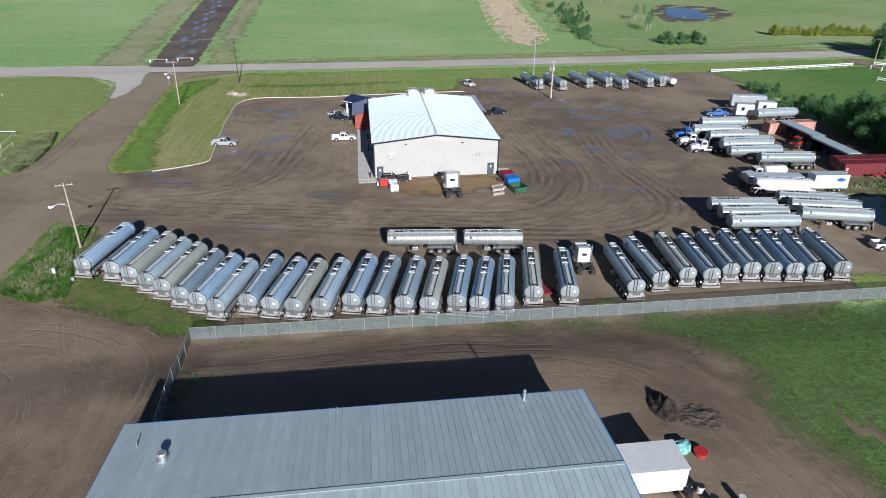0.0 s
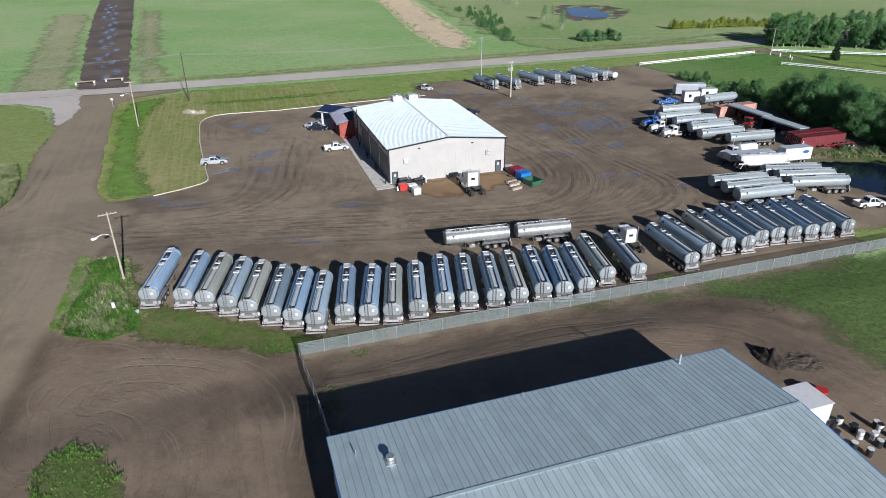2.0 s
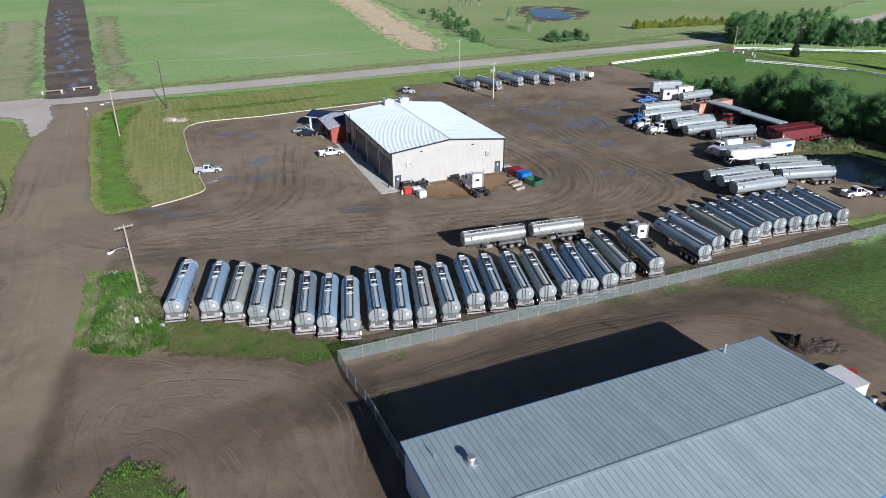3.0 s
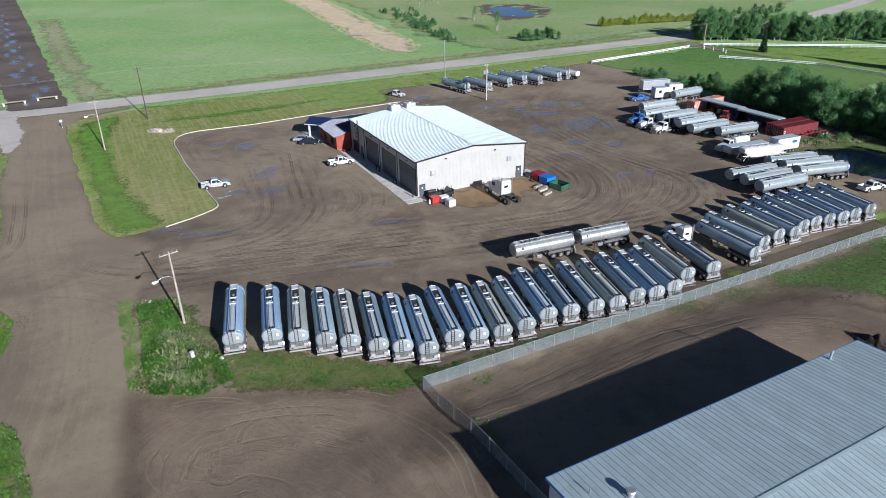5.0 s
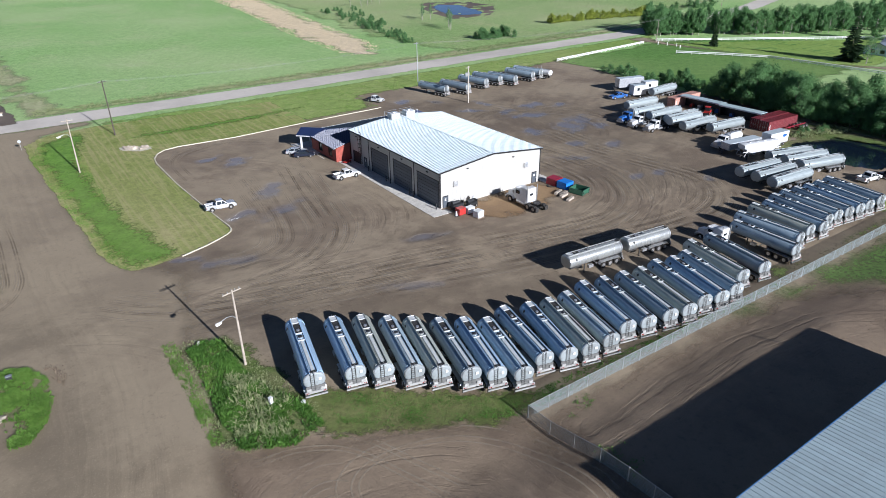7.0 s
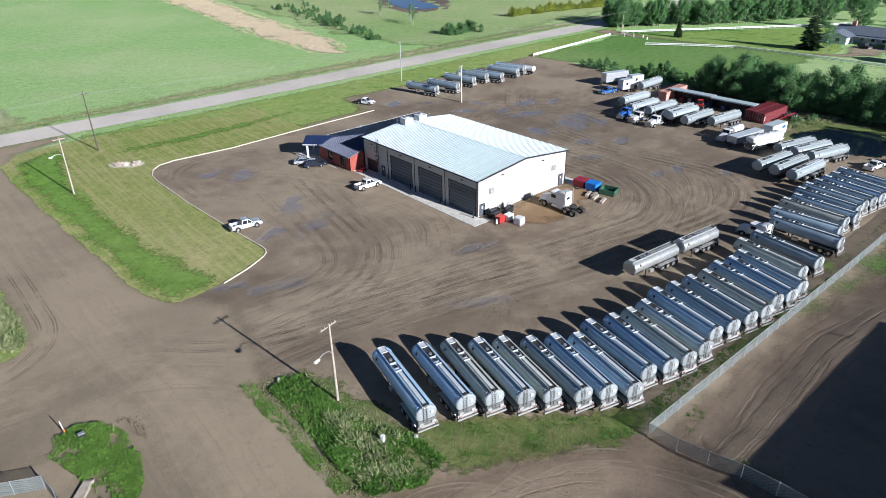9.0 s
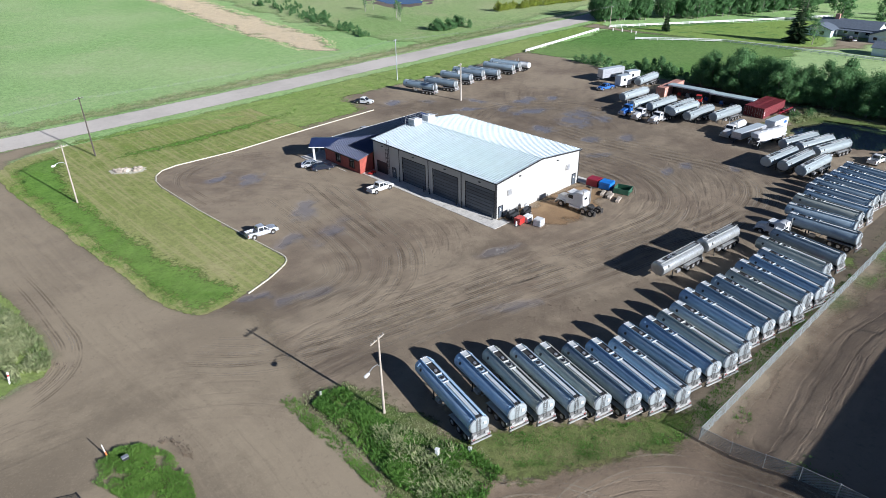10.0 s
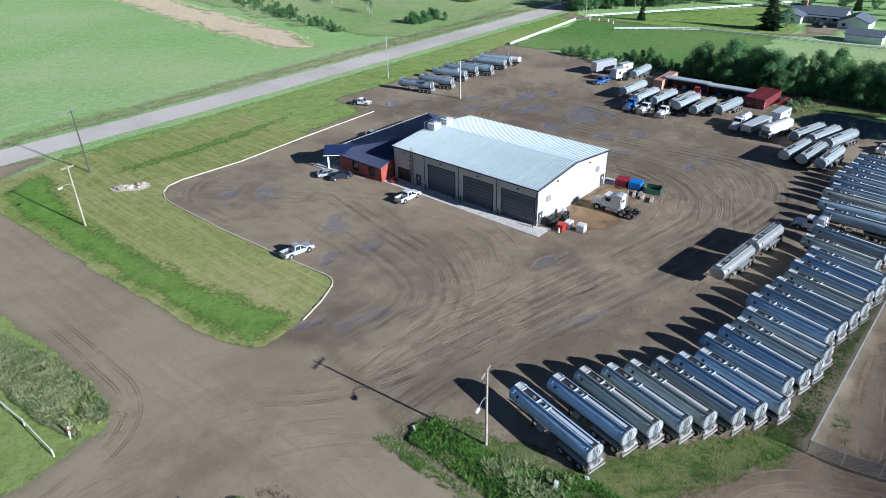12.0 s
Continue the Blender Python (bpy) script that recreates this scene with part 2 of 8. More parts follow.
M["pasture"] = grass_ground("pasture_green", (0.078, 0.18, 0.036), (0.135, 0.265, 0.062), (0.25, 0.29, 0.12), 0.06, tear=2.0, soft=4.0)
M["back_grass"] = grass_ground("rough_back_grass", (0.06, 0.15, 0.025), (0.115, 0.235, 0.045), (0.19, 0.19, 0.1), 0.12, tear=3.0, soft=6.0)
M["house_lawn"] = grass_ground("bright_mown_lawn", (0.17, 0.27, 0.05), (0.23, 0.34, 0.08), (0.3, 0.36, 0.13), 0.1, tear=1.0, soft=1.5)
M["lawn_mown"] = grass_ground("mown_dry_grass", (0.165, 0.218, 0.046), (0.245, 0.298, 0.075), (0.46, 0.39, 0.21), 0.15, 0.04, 0.3, tear=0.3, soft=0.3)
M["verge"] = grass_ground("road_verge_grass", (0.155, 0.25, 0.05), (0.245, 0.36, 0.085), (0.37, 0.35, 0.17), 0.12, tear=1.5, soft=1.8)
M["weedy"] = grass_ground("weedy_soil", (0.068, 0.13, 0.022), (0.125, 0.21, 0.042), (0.2, 0.155, 0.105), 0.24, tear=1.4, soft=1.2)
M["mossy"] = grass_ground("mossy_short_grass", (0.055, 0.108, 0.018), (0.108, 0.178, 0.032), (0.185, 0.145, 0.085), 0.19, tear=1.4, soft=1.2)
M["track_edge"] = grass_ground("trampled_verge_grass", (0.20, 0.29, 0.10), (0.30, 0.38, 0.16), (0.52, 0.45, 0.31), 0.26, tear=3.0, soft=5.0)
M["straw_ground"] = grass_ground("dry_reed_ground", (0.56, 0.46, 0.31), (0.66, 0.55, 0.38), (0.7, 0.6, 0.43), 0.3, tear=2.5, soft=5.0)


def dirt(name, dry, damp, puddles=True, lanes=0, stones=0.5, wetness=0.0, gain=1.0, soft=0.6, damps=False, rut=1.0, relief=0.13):
    """Packed brown earth with damp patches, tyre tracks along driving lanes and shallow puddles."""
    n = Nodes(name)
    co = n.coords()
    big = n.noise(0.045, 5, 0.6, co)
    mid = n.noise(0.35, 5, 0.65, co)
    fine = n.noise(5.0, 6, 0.75, co)
    wet = n.ramp(n.math('ADD', n.math('MULTIPLY', big, 0.7), n.math('MULTIPLY', mid, 0.3)), 0.42 - wetness, 0.62 - wetness)
    col = n.mix(wet, dry, damp)
    if damps:
        soak = n.ramp(n.math('ADD', n.attr("damp"), n.math('MULTIPLY', n.math('SUBTRACT', n.math('ADD', n.math('MULTIPLY', mid, 0.5), n.noise(0.11, 4, 0.6, co)), 0.75), 1.3)), 0.15, 0.85)
        col = n.mix(n.math('MULTIPLY', soak, 0.6), col, tuple(x * 0.6 for x in damp))
    col = n.mix(n.ramp(fine, 0.5, 0.8, 0, stones), col, tuple(min(1, x * 1.45) for x in dry))
    col = n.mix(n.ramp(n.noise(1.6, 5, 0.7, co), 0.52, 0.75, 0, 0.45), col, tuple(x * 0.62 for x in damp))
    height = n.math('ADD', n.math('MULTIPLY', fine, 0.6), mid)
    for k in range(lanes):
        across = n.math('ADD', n.attr("lane%d" % k), n.math('MULTIPLY', n.noise(0.09, 2, 0.5, co), 2.2))
        line = n.add("TexNoise", Scale=1.0, Detail=4.0, Roughness=0.62)
        line.noise_dimensions = '2D'
        along = n.add("CombineXYZ", i0=n.math('MULTIPLY', across, 1.15), i1=n.math('MULTIPLY', big, 5.0 + k), i2=0.0)
        n.put(line, "Vector", along.outputs[0])
        near = n.ramp(n.math('ABSOLUTE', n.math('SUBTRACT', across, 1.1)), 3.0, 8.5, 1, 0)
        patchy = n.math('MULTIPLY', near, n.ramp(n.noise(0.07 + 0.01 * k, 3, 0.5, co), 0.36, 0.56))
        groove = n.math('MULTIPLY', n.ramp(line.outputs[0], 0.52, 0.64), patchy)
        ridge = n.math('MULTIPLY', n.ramp(line.outputs[0], 0.46, 0.34), patchy)
        col = n.mix(n.math('MULTIPLY', groove, 0.75 * gain * rut), col, tuple(x * 0.78 for x in damp))
        col = n.mix(n.math('MULTIPLY', ridge, 0.7 * gain), col, tuple(min(1, x * 1.32) for x in dry))
        height = n.math('SUBTRACT', height, n.math('MULTIPLY', groove, 0.3))
    rough = n.ramp(wet, 0, 1, 0.92, 0.72)
    if puddles:
        pud = n.attr("puddle")
        p = n.ramp(n.math('ADD', pud, n.math('MULTIPLY', n.math('SUBTRACT', n.noise(0.3, 2.5, 0.5, co, 0.2), 0.5), 1.3)), 0.3, 1.1)
        # muddy water tone, with the sky's pale blue reflection put into the colour
        col = n.mix(n.math('MULTIPLY', p, 0.4), col, (0.2, 0.2, 0.225))
        rough = n.math('MULTIPLY', rough, n.ramp(p, 0, 1, 1, 0.1))
        height = n.math('MULTIPLY', height, n.ramp(p, 0, 1, 1, 0))
    n.put(n.bsdf, "Alpha", torn_edge(n, co, 0.6, soft))
    return n.done(col, rough, 0.0, height, relief, spec=n.ramp(p, 0, 1, 0.3, 1.0) if puddles else 0.3)


M["yard"] = dirt("yard_dirt", (0.287, 0.231, 0.161), (0.185, 0.142, 0.100), True, 4, gain=0.38, damps=True, rut=0.4)
M["lot"] = dirt("lot_dirt", (0.248, 0.190, 0.132), (0.172, 0.128, 0.090), False, 2, gain=0.3, soft=5.0, rut=0.15, damps=True)
M["road"] = dirt("gravel_road", (0.58, 0.53, 0.47), (0.49, 0.445, 0.39), False, 0, 0.3)
M["road_dirt"] = dirt("dirt_road", (0.30, 0.244, 0.168), (0.245, 0.197, 0.136), False, 2, gain=0.2, soft=4.5, relief=0.05, damps=True)
M["ochre"] = dirt("ochre_sand", (0.29, 0.195, 0.105), (0.22, 0.14, 0.075), False, 0, soft=2.5)
M["mud"] = dirt("wet_mud_track", (0.165, 0.132, 0.105), (0.10, 0.08, 0.065), True, 0)
wt = Nodes("dark_pond_water")
M["water"] = wt.done((0.006, 0.011, 0.022), wt.ramp(wt.noise(0.2, 2, 0.5, wt.coords()), 0.3, 0.7, 0.03, 0.09), 0.0, spec=0.5)


# ---- mesh helpers ----
def part(name, bm, material, parent=None, label="", smooth=False):
    me = bpy.data.meshes.new(name)
    bm.normal_update()
    bm.to_mesh(me)
    bm.free()
    if smooth:
        me.polygons.foreach_set("use_smooth", [True] * len(me.polygons))
        me.set_sharp_from_angle(angle=radians(40))
    me.materials.append(material)
    ob = new(name, me)
    if parent is not None:
        ob.parent = parent
    if label:
        tagged(ob, label)
    return ob


def thing(name, m, label, category, group="", kind=""):
    ob = new(name)
    ob.matrix_world = m
    return tagged(ob, label, category, group, kind)


def shared(name, source, parent, m):
    """One more piece on the mesh of another piece."""
    ob = new(name, source.data)
    ob.parent, ob.matrix_local = parent, m
    return ob


def box(bm, x0, y0, z0, x1, y1, z1, bevel=0.0):
    r = bmesh.ops.create_cube(bm, size=1.0, matrix=Matrix.LocRotScale(((x0 + x1) / 2, (y0 + y1) / 2, (z0 + z1) / 2), None, (abs(x1 - x0), abs(y1 - y0), abs(z1 - z0))))
    if bevel:
        es = list({e for v in r["verts"] for e in v.link_edges})
        bmesh.ops.bevel(bm, geom=es, offset=bevel, segments=2, affect='EDGES', clamp_overlap=True)
    return bm


def rod(bm, p, q, r, seg=8, r2=None):
    p, q = Vector(p), Vector(q)
    d = q - p
    m = Matrix.Translation((p + q) / 2) @ d.to_track_quat('Z', 'Y').to_matrix().to_4x4()
    bmesh.ops.create_cone(bm, cap_ends=True, segments=seg, radius1=r, radius2=r if r2 is None else r2, depth=d.length, matrix=m)
    return bm


def prism(bm, pts, y0, y1, top=None):
    """Extrude an (x, z) outline across y; top narrows the width by (z) -> inset."""
    rings = []
    for y, s in ((y0, -1), (y1, 1)):
        ring = []
        for x, z in pts:
            k = top(z) if top else 0.0
            ring.append(bm.verts.new((x, y - s * k, z)))
        rings.append(ring)
    n = len(pts)
    for i in range(n):
        j = (i + 1) % n
        bm.faces.new((rings[0][i], rings[0][j], rings[1][j], rings[1][i]))
    bm.faces.new(rings[0][::-1])
    bm.faces.new(rings[1])
    bmesh.ops.recalc_face_normals(bm, faces=bm.faces)
    return bm


def loft(bm, rings, caps=True):
    vs = [[bm.verts.new(p) for p in r] for r in rings]
    n = len(rings[0])
    for a, b in zip(vs, vs[1:]):
        for i in range(n):
            j = (i + 1) % n
            bm.faces.new((a[i], a[j], b[j], b[i]))
    if caps:
        bm.faces.new(vs[0][::-1])
        bm.faces.new(vs[-1])
    bmesh.ops.recalc_face_normals(bm, faces=bm.faces)
    return bm


def B():
    return bmesh.new()


def smooth(a, b, x):
    t = np.clip((x - a) / (b - a), 0, 1)
    return t * t * (3 - 2 * t)


def land(x, y):
    """Height of the ground: the shop's pad is highest, the strip along the mesh fence lowest, with ditches by the road."""
    d = np.maximum.reduce([-x, x - 24.4, -y, y - 35.0, np.zeros_like(x)]) if isinstance(x, np.ndarray) else max(-x, x - 24.4, -y, y - 35.0, 0.0)
    z = -0.35 * smooth(5, 30, d) - 0.65 * smooth(-33, -47, y)
    return z + (0.85 + 0.55 * smooth(-30, -23, x) * smooth(24, 18, x)) * smooth(-53, -63, y)


def gz(x, y):
    return float(land(float(x), float(y)))


def away(poly, X, Y):
    """Signed distance to a closed outline: positive inside."""
    inside = np.zeros(X.shape, bool)
    best = np.full(X.shape, 1e9)
    n = len(poly)
    for i in range(n):
        (ax, ay), (bx, by) = poly[i], poly[(i + 1) % n]
        dx, dy = bx - ax, by - ay
        t = np.clip(((X - ax) * dx + (Y - ay) * dy) / (dx * dx + dy * dy + 1e-9), 0, 1)
        best = np.minimum(best, (X - ax - t * dx) ** 2 + (Y - ay - t * dy) ** 2)
        cross = ((ay > Y) != (by > Y)) & (X < (bx - ax) * (Y - ay) / (by - ay + 1e-12) + ax)
        inside ^= cross
    d = np.sqrt(best)
    return np.where(inside, d, -d)


def wobble(X, Y, size, seed):
    """Smooth uneven offsets made of a few sine waves."""
    rng = np.random.RandomState(seed)
    out = np.zeros(X.shape)
    for k in range(10):
        a, f, p = rng.uniform(0, 6.28), rng.uniform(0.5, 2.5) / size, rng.uniform(0, 6.28)
        out += np.sin((X * np.cos(a) + Y * np.sin(a)) * f * 3.0 + p) / 10 ** 0.5
    return out


def curve(points, steps=8):
    """A smooth line through the points."""
    out = []
    for i in range(len(points) - 1):
        p = [Vector(points[min(max(i + k, 0), len(points) - 1)]) for k in (-1, 0, 1, 2)]
        for j in range(steps):
            t = j / steps
            v = 0.5 * (2 * p[1] + (p[2] - p[0]) * t + (2 * p[0] - 5 * p[1] + 4 * p[2] - p[3]) * t * t + (3 * p[1] - p[0] - 3 * p[2] + p[3]) * t ** 3)
            out.append((v.x, v.y))
    return out + [tuple(points[-1])]


def zone(name, poly, material, lift, label, category, cell=1.0, ragged=0.4, relief=0.0, puddles=(), kind="structure", dome=0.0, lanes=(), grow=0.0, damps=()):
    """A sheet of ground with an uneven edge, a little above the land."""
    xs, ys = [p[0] for p in poly], [p[1] for p in poly]
    gx = np.arange(min(xs) - 2 * cell - grow, max(xs) + 2 * cell + grow, cell)
    gy = np.arange(min(ys) - 2 * cell - grow, max(ys) + 2 * cell + grow, cell)
    X, Y = np.meshgrid(gx, gy, indexing="ij")
    sd = away(poly, X, Y) + grow + ragged * wobble(X, Y, max(3.0, 5.0 * cell), len(name)) + 0.4 * ragged * wobble(X, Y, max(1.4, 2.6 * cell), 7)
    gX, gY = np.gradient(sd, cell)
    norm = np.maximum(gX ** 2 + gY ** 2, 0.25)
    keep = sd > -0.5 * cell
    step = np.where(sd < 0, sd / norm, np.where(sd < 0.5 * cell, sd / norm, 0.0))
    X2, Y2 = X - gX * step, Y - gY * step
    Z = land(X2, Y2) + lift + relief * wobble(X2, Y2, 4.0, 3)
    if dome:
        Z = Z + dome * smooth(0.0, 4.0, sd)
    idx = np.full(X.shape, -1)
    cells = keep[:-1, :-1] & keep[1:, :-1] & keep[1:, 1:] & keep[:-1, 1:]
    used = np.zeros(X.shape, bool)
    for a, b in ((slice(None, -1), slice(None, -1)), (slice(1, None), slice(None, -1)), (slice(1, None), slice(1, None)), (slice(None, -1), slice(1, None))):
        used[a, b] |= cells
    idx[used] = np.arange(used.sum())
    co = np.stack([X2[used], Y2[used], Z[used]], 1)
    quads = np.stack([idx[:-1, :-1][cells], idx[1:, :-1][cells], idx[1:, 1:][cells], idx[:-1, 1:][cells]], 1)
    me = bpy.data.meshes.new(name)
    me.from_pydata(co.tolist(), [], quads.tolist())
    me.polygons.foreach_set("use_smooth", [True] * len(me.polygons))
    me.materials.append(material)
    me.attributes.new("edge", 'FLOAT', 'POINT').data.foreach_set("value", np.clip(sd[used], 0, 6).astype(float))
    for k, lane in enumerate(lanes):
        near, side = np.full(len(co), 1e9), np.zeros(len(co))
        for (ax, ay), (bx, by) in zip(lane, lane[1:]):
            dx, dy = bx - ax, by - ay
            t = np.clip(((co[:, 0] - ax) * dx + (co[:, 1] - ay) * dy) / (dx * dx + dy * dy), 0, 1)
            ex, ey = co[:, 0] - ax - t * dx, co[:, 1] - ay - t * dy
            d = np.hypot(ex, ey)
            s = np.sign(dx * ey - dy * ex)
            closer = d < near
            near, side = np.where(closer, d, near), np.where(closer, s * d, side)
        me.attributes.new("lane%d" % k, 'FLOAT', 'POINT').data.foreach_set("value", np.clip(side, -14, 14))
    if damps:
        soak = np.zeros(len(co))
        for px, py, rx, ry, turn in damps:
            c, s = math.cos(turn), math.sin(turn)
            u, v = (co[:, 0] - px) * c + (co[:, 1] - py) * s, -(co[:, 0] - px) * s + (co[:, 1] - py) * c
            soak = np.maximum(soak, 1.0 - 0.5 * np.sqrt((u / rx) ** 2 + (v / ry) ** 2))
        me.attributes.new("damp", 'FLOAT', 'POINT').data.foreach_set("value", np.clip(soak, -0.5, 1.0))
    if puddles:
        depth = np.zeros(len(co))
        for px, py, rx, ry, turn in puddles:
            c, s = math.cos(turn), math.sin(turn)
            u, v = (co[:, 0] - px) * c + (co[:, 1] - py) * s, -(co[:, 0] - px) * s + (co[:, 1] - py) * c
            depth = np.maximum(depth, 1.15 - np.sqrt((u / rx) ** 2 + (v / ry) ** 2) * 0.6)
        me.attributes.new("puddle", 'FLOAT', 'POINT').data.foreach_set("value", np.clip(depth, 0, 1.1))
    return tagged(new(name, me), label, category, kind=kind)


# ---- ground and roads ----
def ground_sheet():
    fine = np.arange(-140, 280.1, 3.0)
    lo = -140 - np.geomspace(6, 2400, 26)[::-1]
    hi = 280 + np.geomspace(6, 2600, 26)
    ax = np.concatenate([lo, fine, hi])
    X, Y = np.meshgrid(ax, ax, indexing="ij")
    Z = land(X, Y)
    hollow = np.maximum(away(POND_E, X, Y), -6.0)
    Z = Z - 0.05 - 1.0 * smooth(-3.0, 3.0, hollow)
    n = len(ax)
    idx = np.arange(n * n).reshape(n, n)
    quads = np.stack([idx[:-1, :-1], idx[1:, :-1], idx[1:, 1:], idx[:-1, 1:]], -1).reshape(-1, 4)
    me = bpy.data.meshes.new("ground")
    me.from_pydata(np.stack([X, Y, Z], -1).reshape(-1, 3).tolist(), [], quads.tolist())
    me.polygons.foreach_set("use_smooth", [True] * len(me.polygons))
    me.materials.append(M["field"])
    return tagged(new("ground", me), "wide green pasture reaching to the horizon", "ground", kind="structure")


POND_N = [(170, 236), (183, 227), (194, 236), (204, 276), (194, 287), (181, 273)]
POND_E = [(83, -19), (90, -16), (103, -19), (106, -32), (100, -39), (88, -37.5), (83, -30)]
ground_sheet()

ROAD = [(-500, 119), (-120, 117.5), (-60, 116), (0, 116.2), (60, 118), (120, 120), (190, 122), (250, 128), (330, 146), (420, 176), (640, 260)]


def strip(line, half):
    left, right = [], []
    for i, (x, y) in enumerate(line):
        a, b = line[max(0, i - 1)], line[min(len(line) - 1, i + 1)]
        d = Vector((b[0] - a[0], b[1] - a[1])).normalized()
        left.append((x - d.y * half, y + d.x * half))
        right.append((x + d.y * half, y - d.x * half))
    return left + right[::-1]


PUDDLES = [(-23, 18, 4.5, 2.2, 0.4), (-22, 29, 4.5, 2.6, 0.8), (-21.5, 51, 3.6, 2.6, 0.6), (-31, 20, 3.2, 1.6, 0.4), (-38, 3, 5.5, 1.6, -0.35), (-43.8, 8.2, 2.5, 1.0, -0.4), (-8.2, -8.3, 4, 1.2, -0.3), (-26, 56, 3.2, 1.4, 0.2), (47, 54, 4.0, 2.0, -0.6), (55.5, 58.5, 1.6, 5.5, 0.2), (55, 47.5, 4, 2.5, 0.3),
           (57.5, 40, 6.5, 2.6, -0.3), (47.6, 27.6, 3.2, 3.4, 0.4), (65, 48.4, 4.5, 3, 0.2), (59, 26, 5, 4.5, 0.9), (65, 29, 5, 4, 0.1), (65, 21.8, 3.5, 3, 0.4), (49, 14, 2.4, 2.2, 0.5), (40, 7.2, 4.6, 1.6, -0.5),
           (43, -9.6, 3, 1.4, 0.3), (49, -10.5, 2.6, 1.5, 0.2), (55.6, 8.6, 3, 2.2, 0.3), (37, 74.5, 4, 2.4, 0), (45.5, 68, 1.6, 3, 0.2), (72, 44, 3, 2.2, 0.1), (54, -19, 3, 1.0, 0.6), (-20, -20, 5, 1.2, -0.5)]
DAMPS = [(-40, 4, 9, 4, -0.4), (-8, -8, 8, 3, -0.4), (60, 28, 20, 30, 0.2), (45, -8, 14, 14, 0), (4, -25, 20, 3.5, -0.05), (30, -33, 25, 4, 0), (-24, -22, 10, 4, -0.5), (44, 60, 12, 10, 0), (-42, -14, 9, 3.5, -0.4), (-24, -22, 13, 4.5, -0.5), (-6, -32, 14, 4, -0.3)]
LANES = [curve([(-66, -34), (-56, -14), (-40, -11), (-15, -18), (8, -23), (26, -21), (38, -11), (41, 4), (38, 22), (36, 45), (34, 66)]),
         curve([(-64, 20), (-52, -1), (-34, -3), (-18, -6), (-9, 4), (-8, 18), (-14, 36), (-24, 52), (-30, 62)]),
         curve([(20, -28), (40, -20), (52, -6), (52, 14), (56, 34), (68, 52), (84, 60)]),
         curve([(-34, -8), (-5, -14), (16, -16), (30, -10), (33, 2), (32, 20)])]
YARD = [(-33.5, 14), (-34, 45), (-36, 62), (-33, 70.2), (0, 71.5), (29.5, 73), (31, 87), (60, 87), (100, 88), (118, 91), (112, 60), (109, 42), (113, 20), (109, -9), (95, -11),
        (86, -13), (81, -18), (79.5, -31), (84, -40), (95, -42), (95, -46), (64, -48.5), (40, -49.6), (25, -50.3), (-10, -50), (-22, -48.8), (-42, -36.5), (-43, -20), (-48, -15.5), (-53, -16),
        (-62, -10), (-62, 8), (-50, 6.5), (-44, 8.8)]
zone("earth", [(-84, -134), (60, -134), (60, -44), (-52, -30), (-84, -26)], M["lot"], 0.012, "bare brown earth under the lots", "ground", 2.0, 0.0, 0.0, lanes=[[(-60, -134), (-60, -130)]] * 2, damps=[(0, -200, 1, 1, 0)])
zone("yard", YARD, M["yard"], 0.03, "packed brown dirt truck yard with puddles and tyre tracks", "yard", 1.0, 0.35, 0.012, PUDDLES, lanes=LANES, grow=4.0, damps=DAMPS)
WEST = [(-56, 17), (-57.5, 40), (-59, 62), (-60.5, 90), (-57, 103), (-45, 107.5), (-90, 109), (-74, 95), (-71.5, 72), (-70, 40), (-68, 22), (-68, 13), (-72, 8.5), (-80, 6.5), (-140, 3),
        (-140, -130), (-50, -130), (-55, -75), (-56, -50), (-54, -38), (-51.5, -28), (-52.5, -17),
        (-50, -10), (-48, 2), (-50, 6.5), (-53, 9)]
zone("dirt_road", WEST, M["road_dirt"], 0.05, "wide packed dirt side road with tyre tracks", "road", 1.0, 0.3, 0.01, lanes=[curve([(-76, -130), (-66, -60), (-60, -20), (-62, 10), (-64, 50), (-66, 112)]), curve([(-110, -2), (-78, 0), (-62, -4), (-50, -14), (-45, -30)])], grow=4.5, damps=[(-74, -6, 12, 6, 0.3), (-66, -24, 5, 9, 0), (-64, -36, 7, 5, 0.2)])
LOT = [(-54, -37), (-43, -41.5), (-34, -44.6), (-24.6, -49.8), (-23.9, -52), (-23.6, -132), (-57, -132), (-56, -60)]
zone("dirt_lot", LOT, M["lot"], 0.065, "bare brown dirt lot with looping tyre tracks", "ground", 1.0, 0.3, 0.015, lanes=[curve([(-54, -52), (-50.5, -47), (-47, -45.4), (-40, -46), (-32, -51), (-28, -62), (-28, -130)]), curve([(-49, -60), (-50.5, -52), (-48, -47.5), (-44.5, -48.5), (-46, -53), (-42.5, -54), (-38, -62), (-40, -80)])], grow=1.6, damps=[(-33.2, -54.4, 2.2, 1.2, -0.3), (-27.7, -61, 2.0, 2.4, 0), (-38, -75, 6, 5, 0)])
BACK = [(-23.0, -52), (5, -52.3), (22, -53), (30, -57), (36, -64), (46, -74), (54, -100), (50, -132), (-23.0, -132)]
zone("back_lot", BACK, M["lot"], 0.08, "brown dirt around the metal-roofed building", "ground", 1.0, 0.8, 0.015, lanes=[curve([(-20, -60), (0, -58), (18, -60), (30, -64), (38, -74), (42, -100)]), curve([(-20, -56), (10, -55), (26, -59), (34, -70), (38, -100)])], grow=2.0, damps=[(30, -69, 6, 6, 0), (5, -57, 18, 2.5, 0)])
zone("main_road", strip(ROAD, 6.5), M["road"], 0.09, "pale gravel country road", "road", 1.5, 0.15)
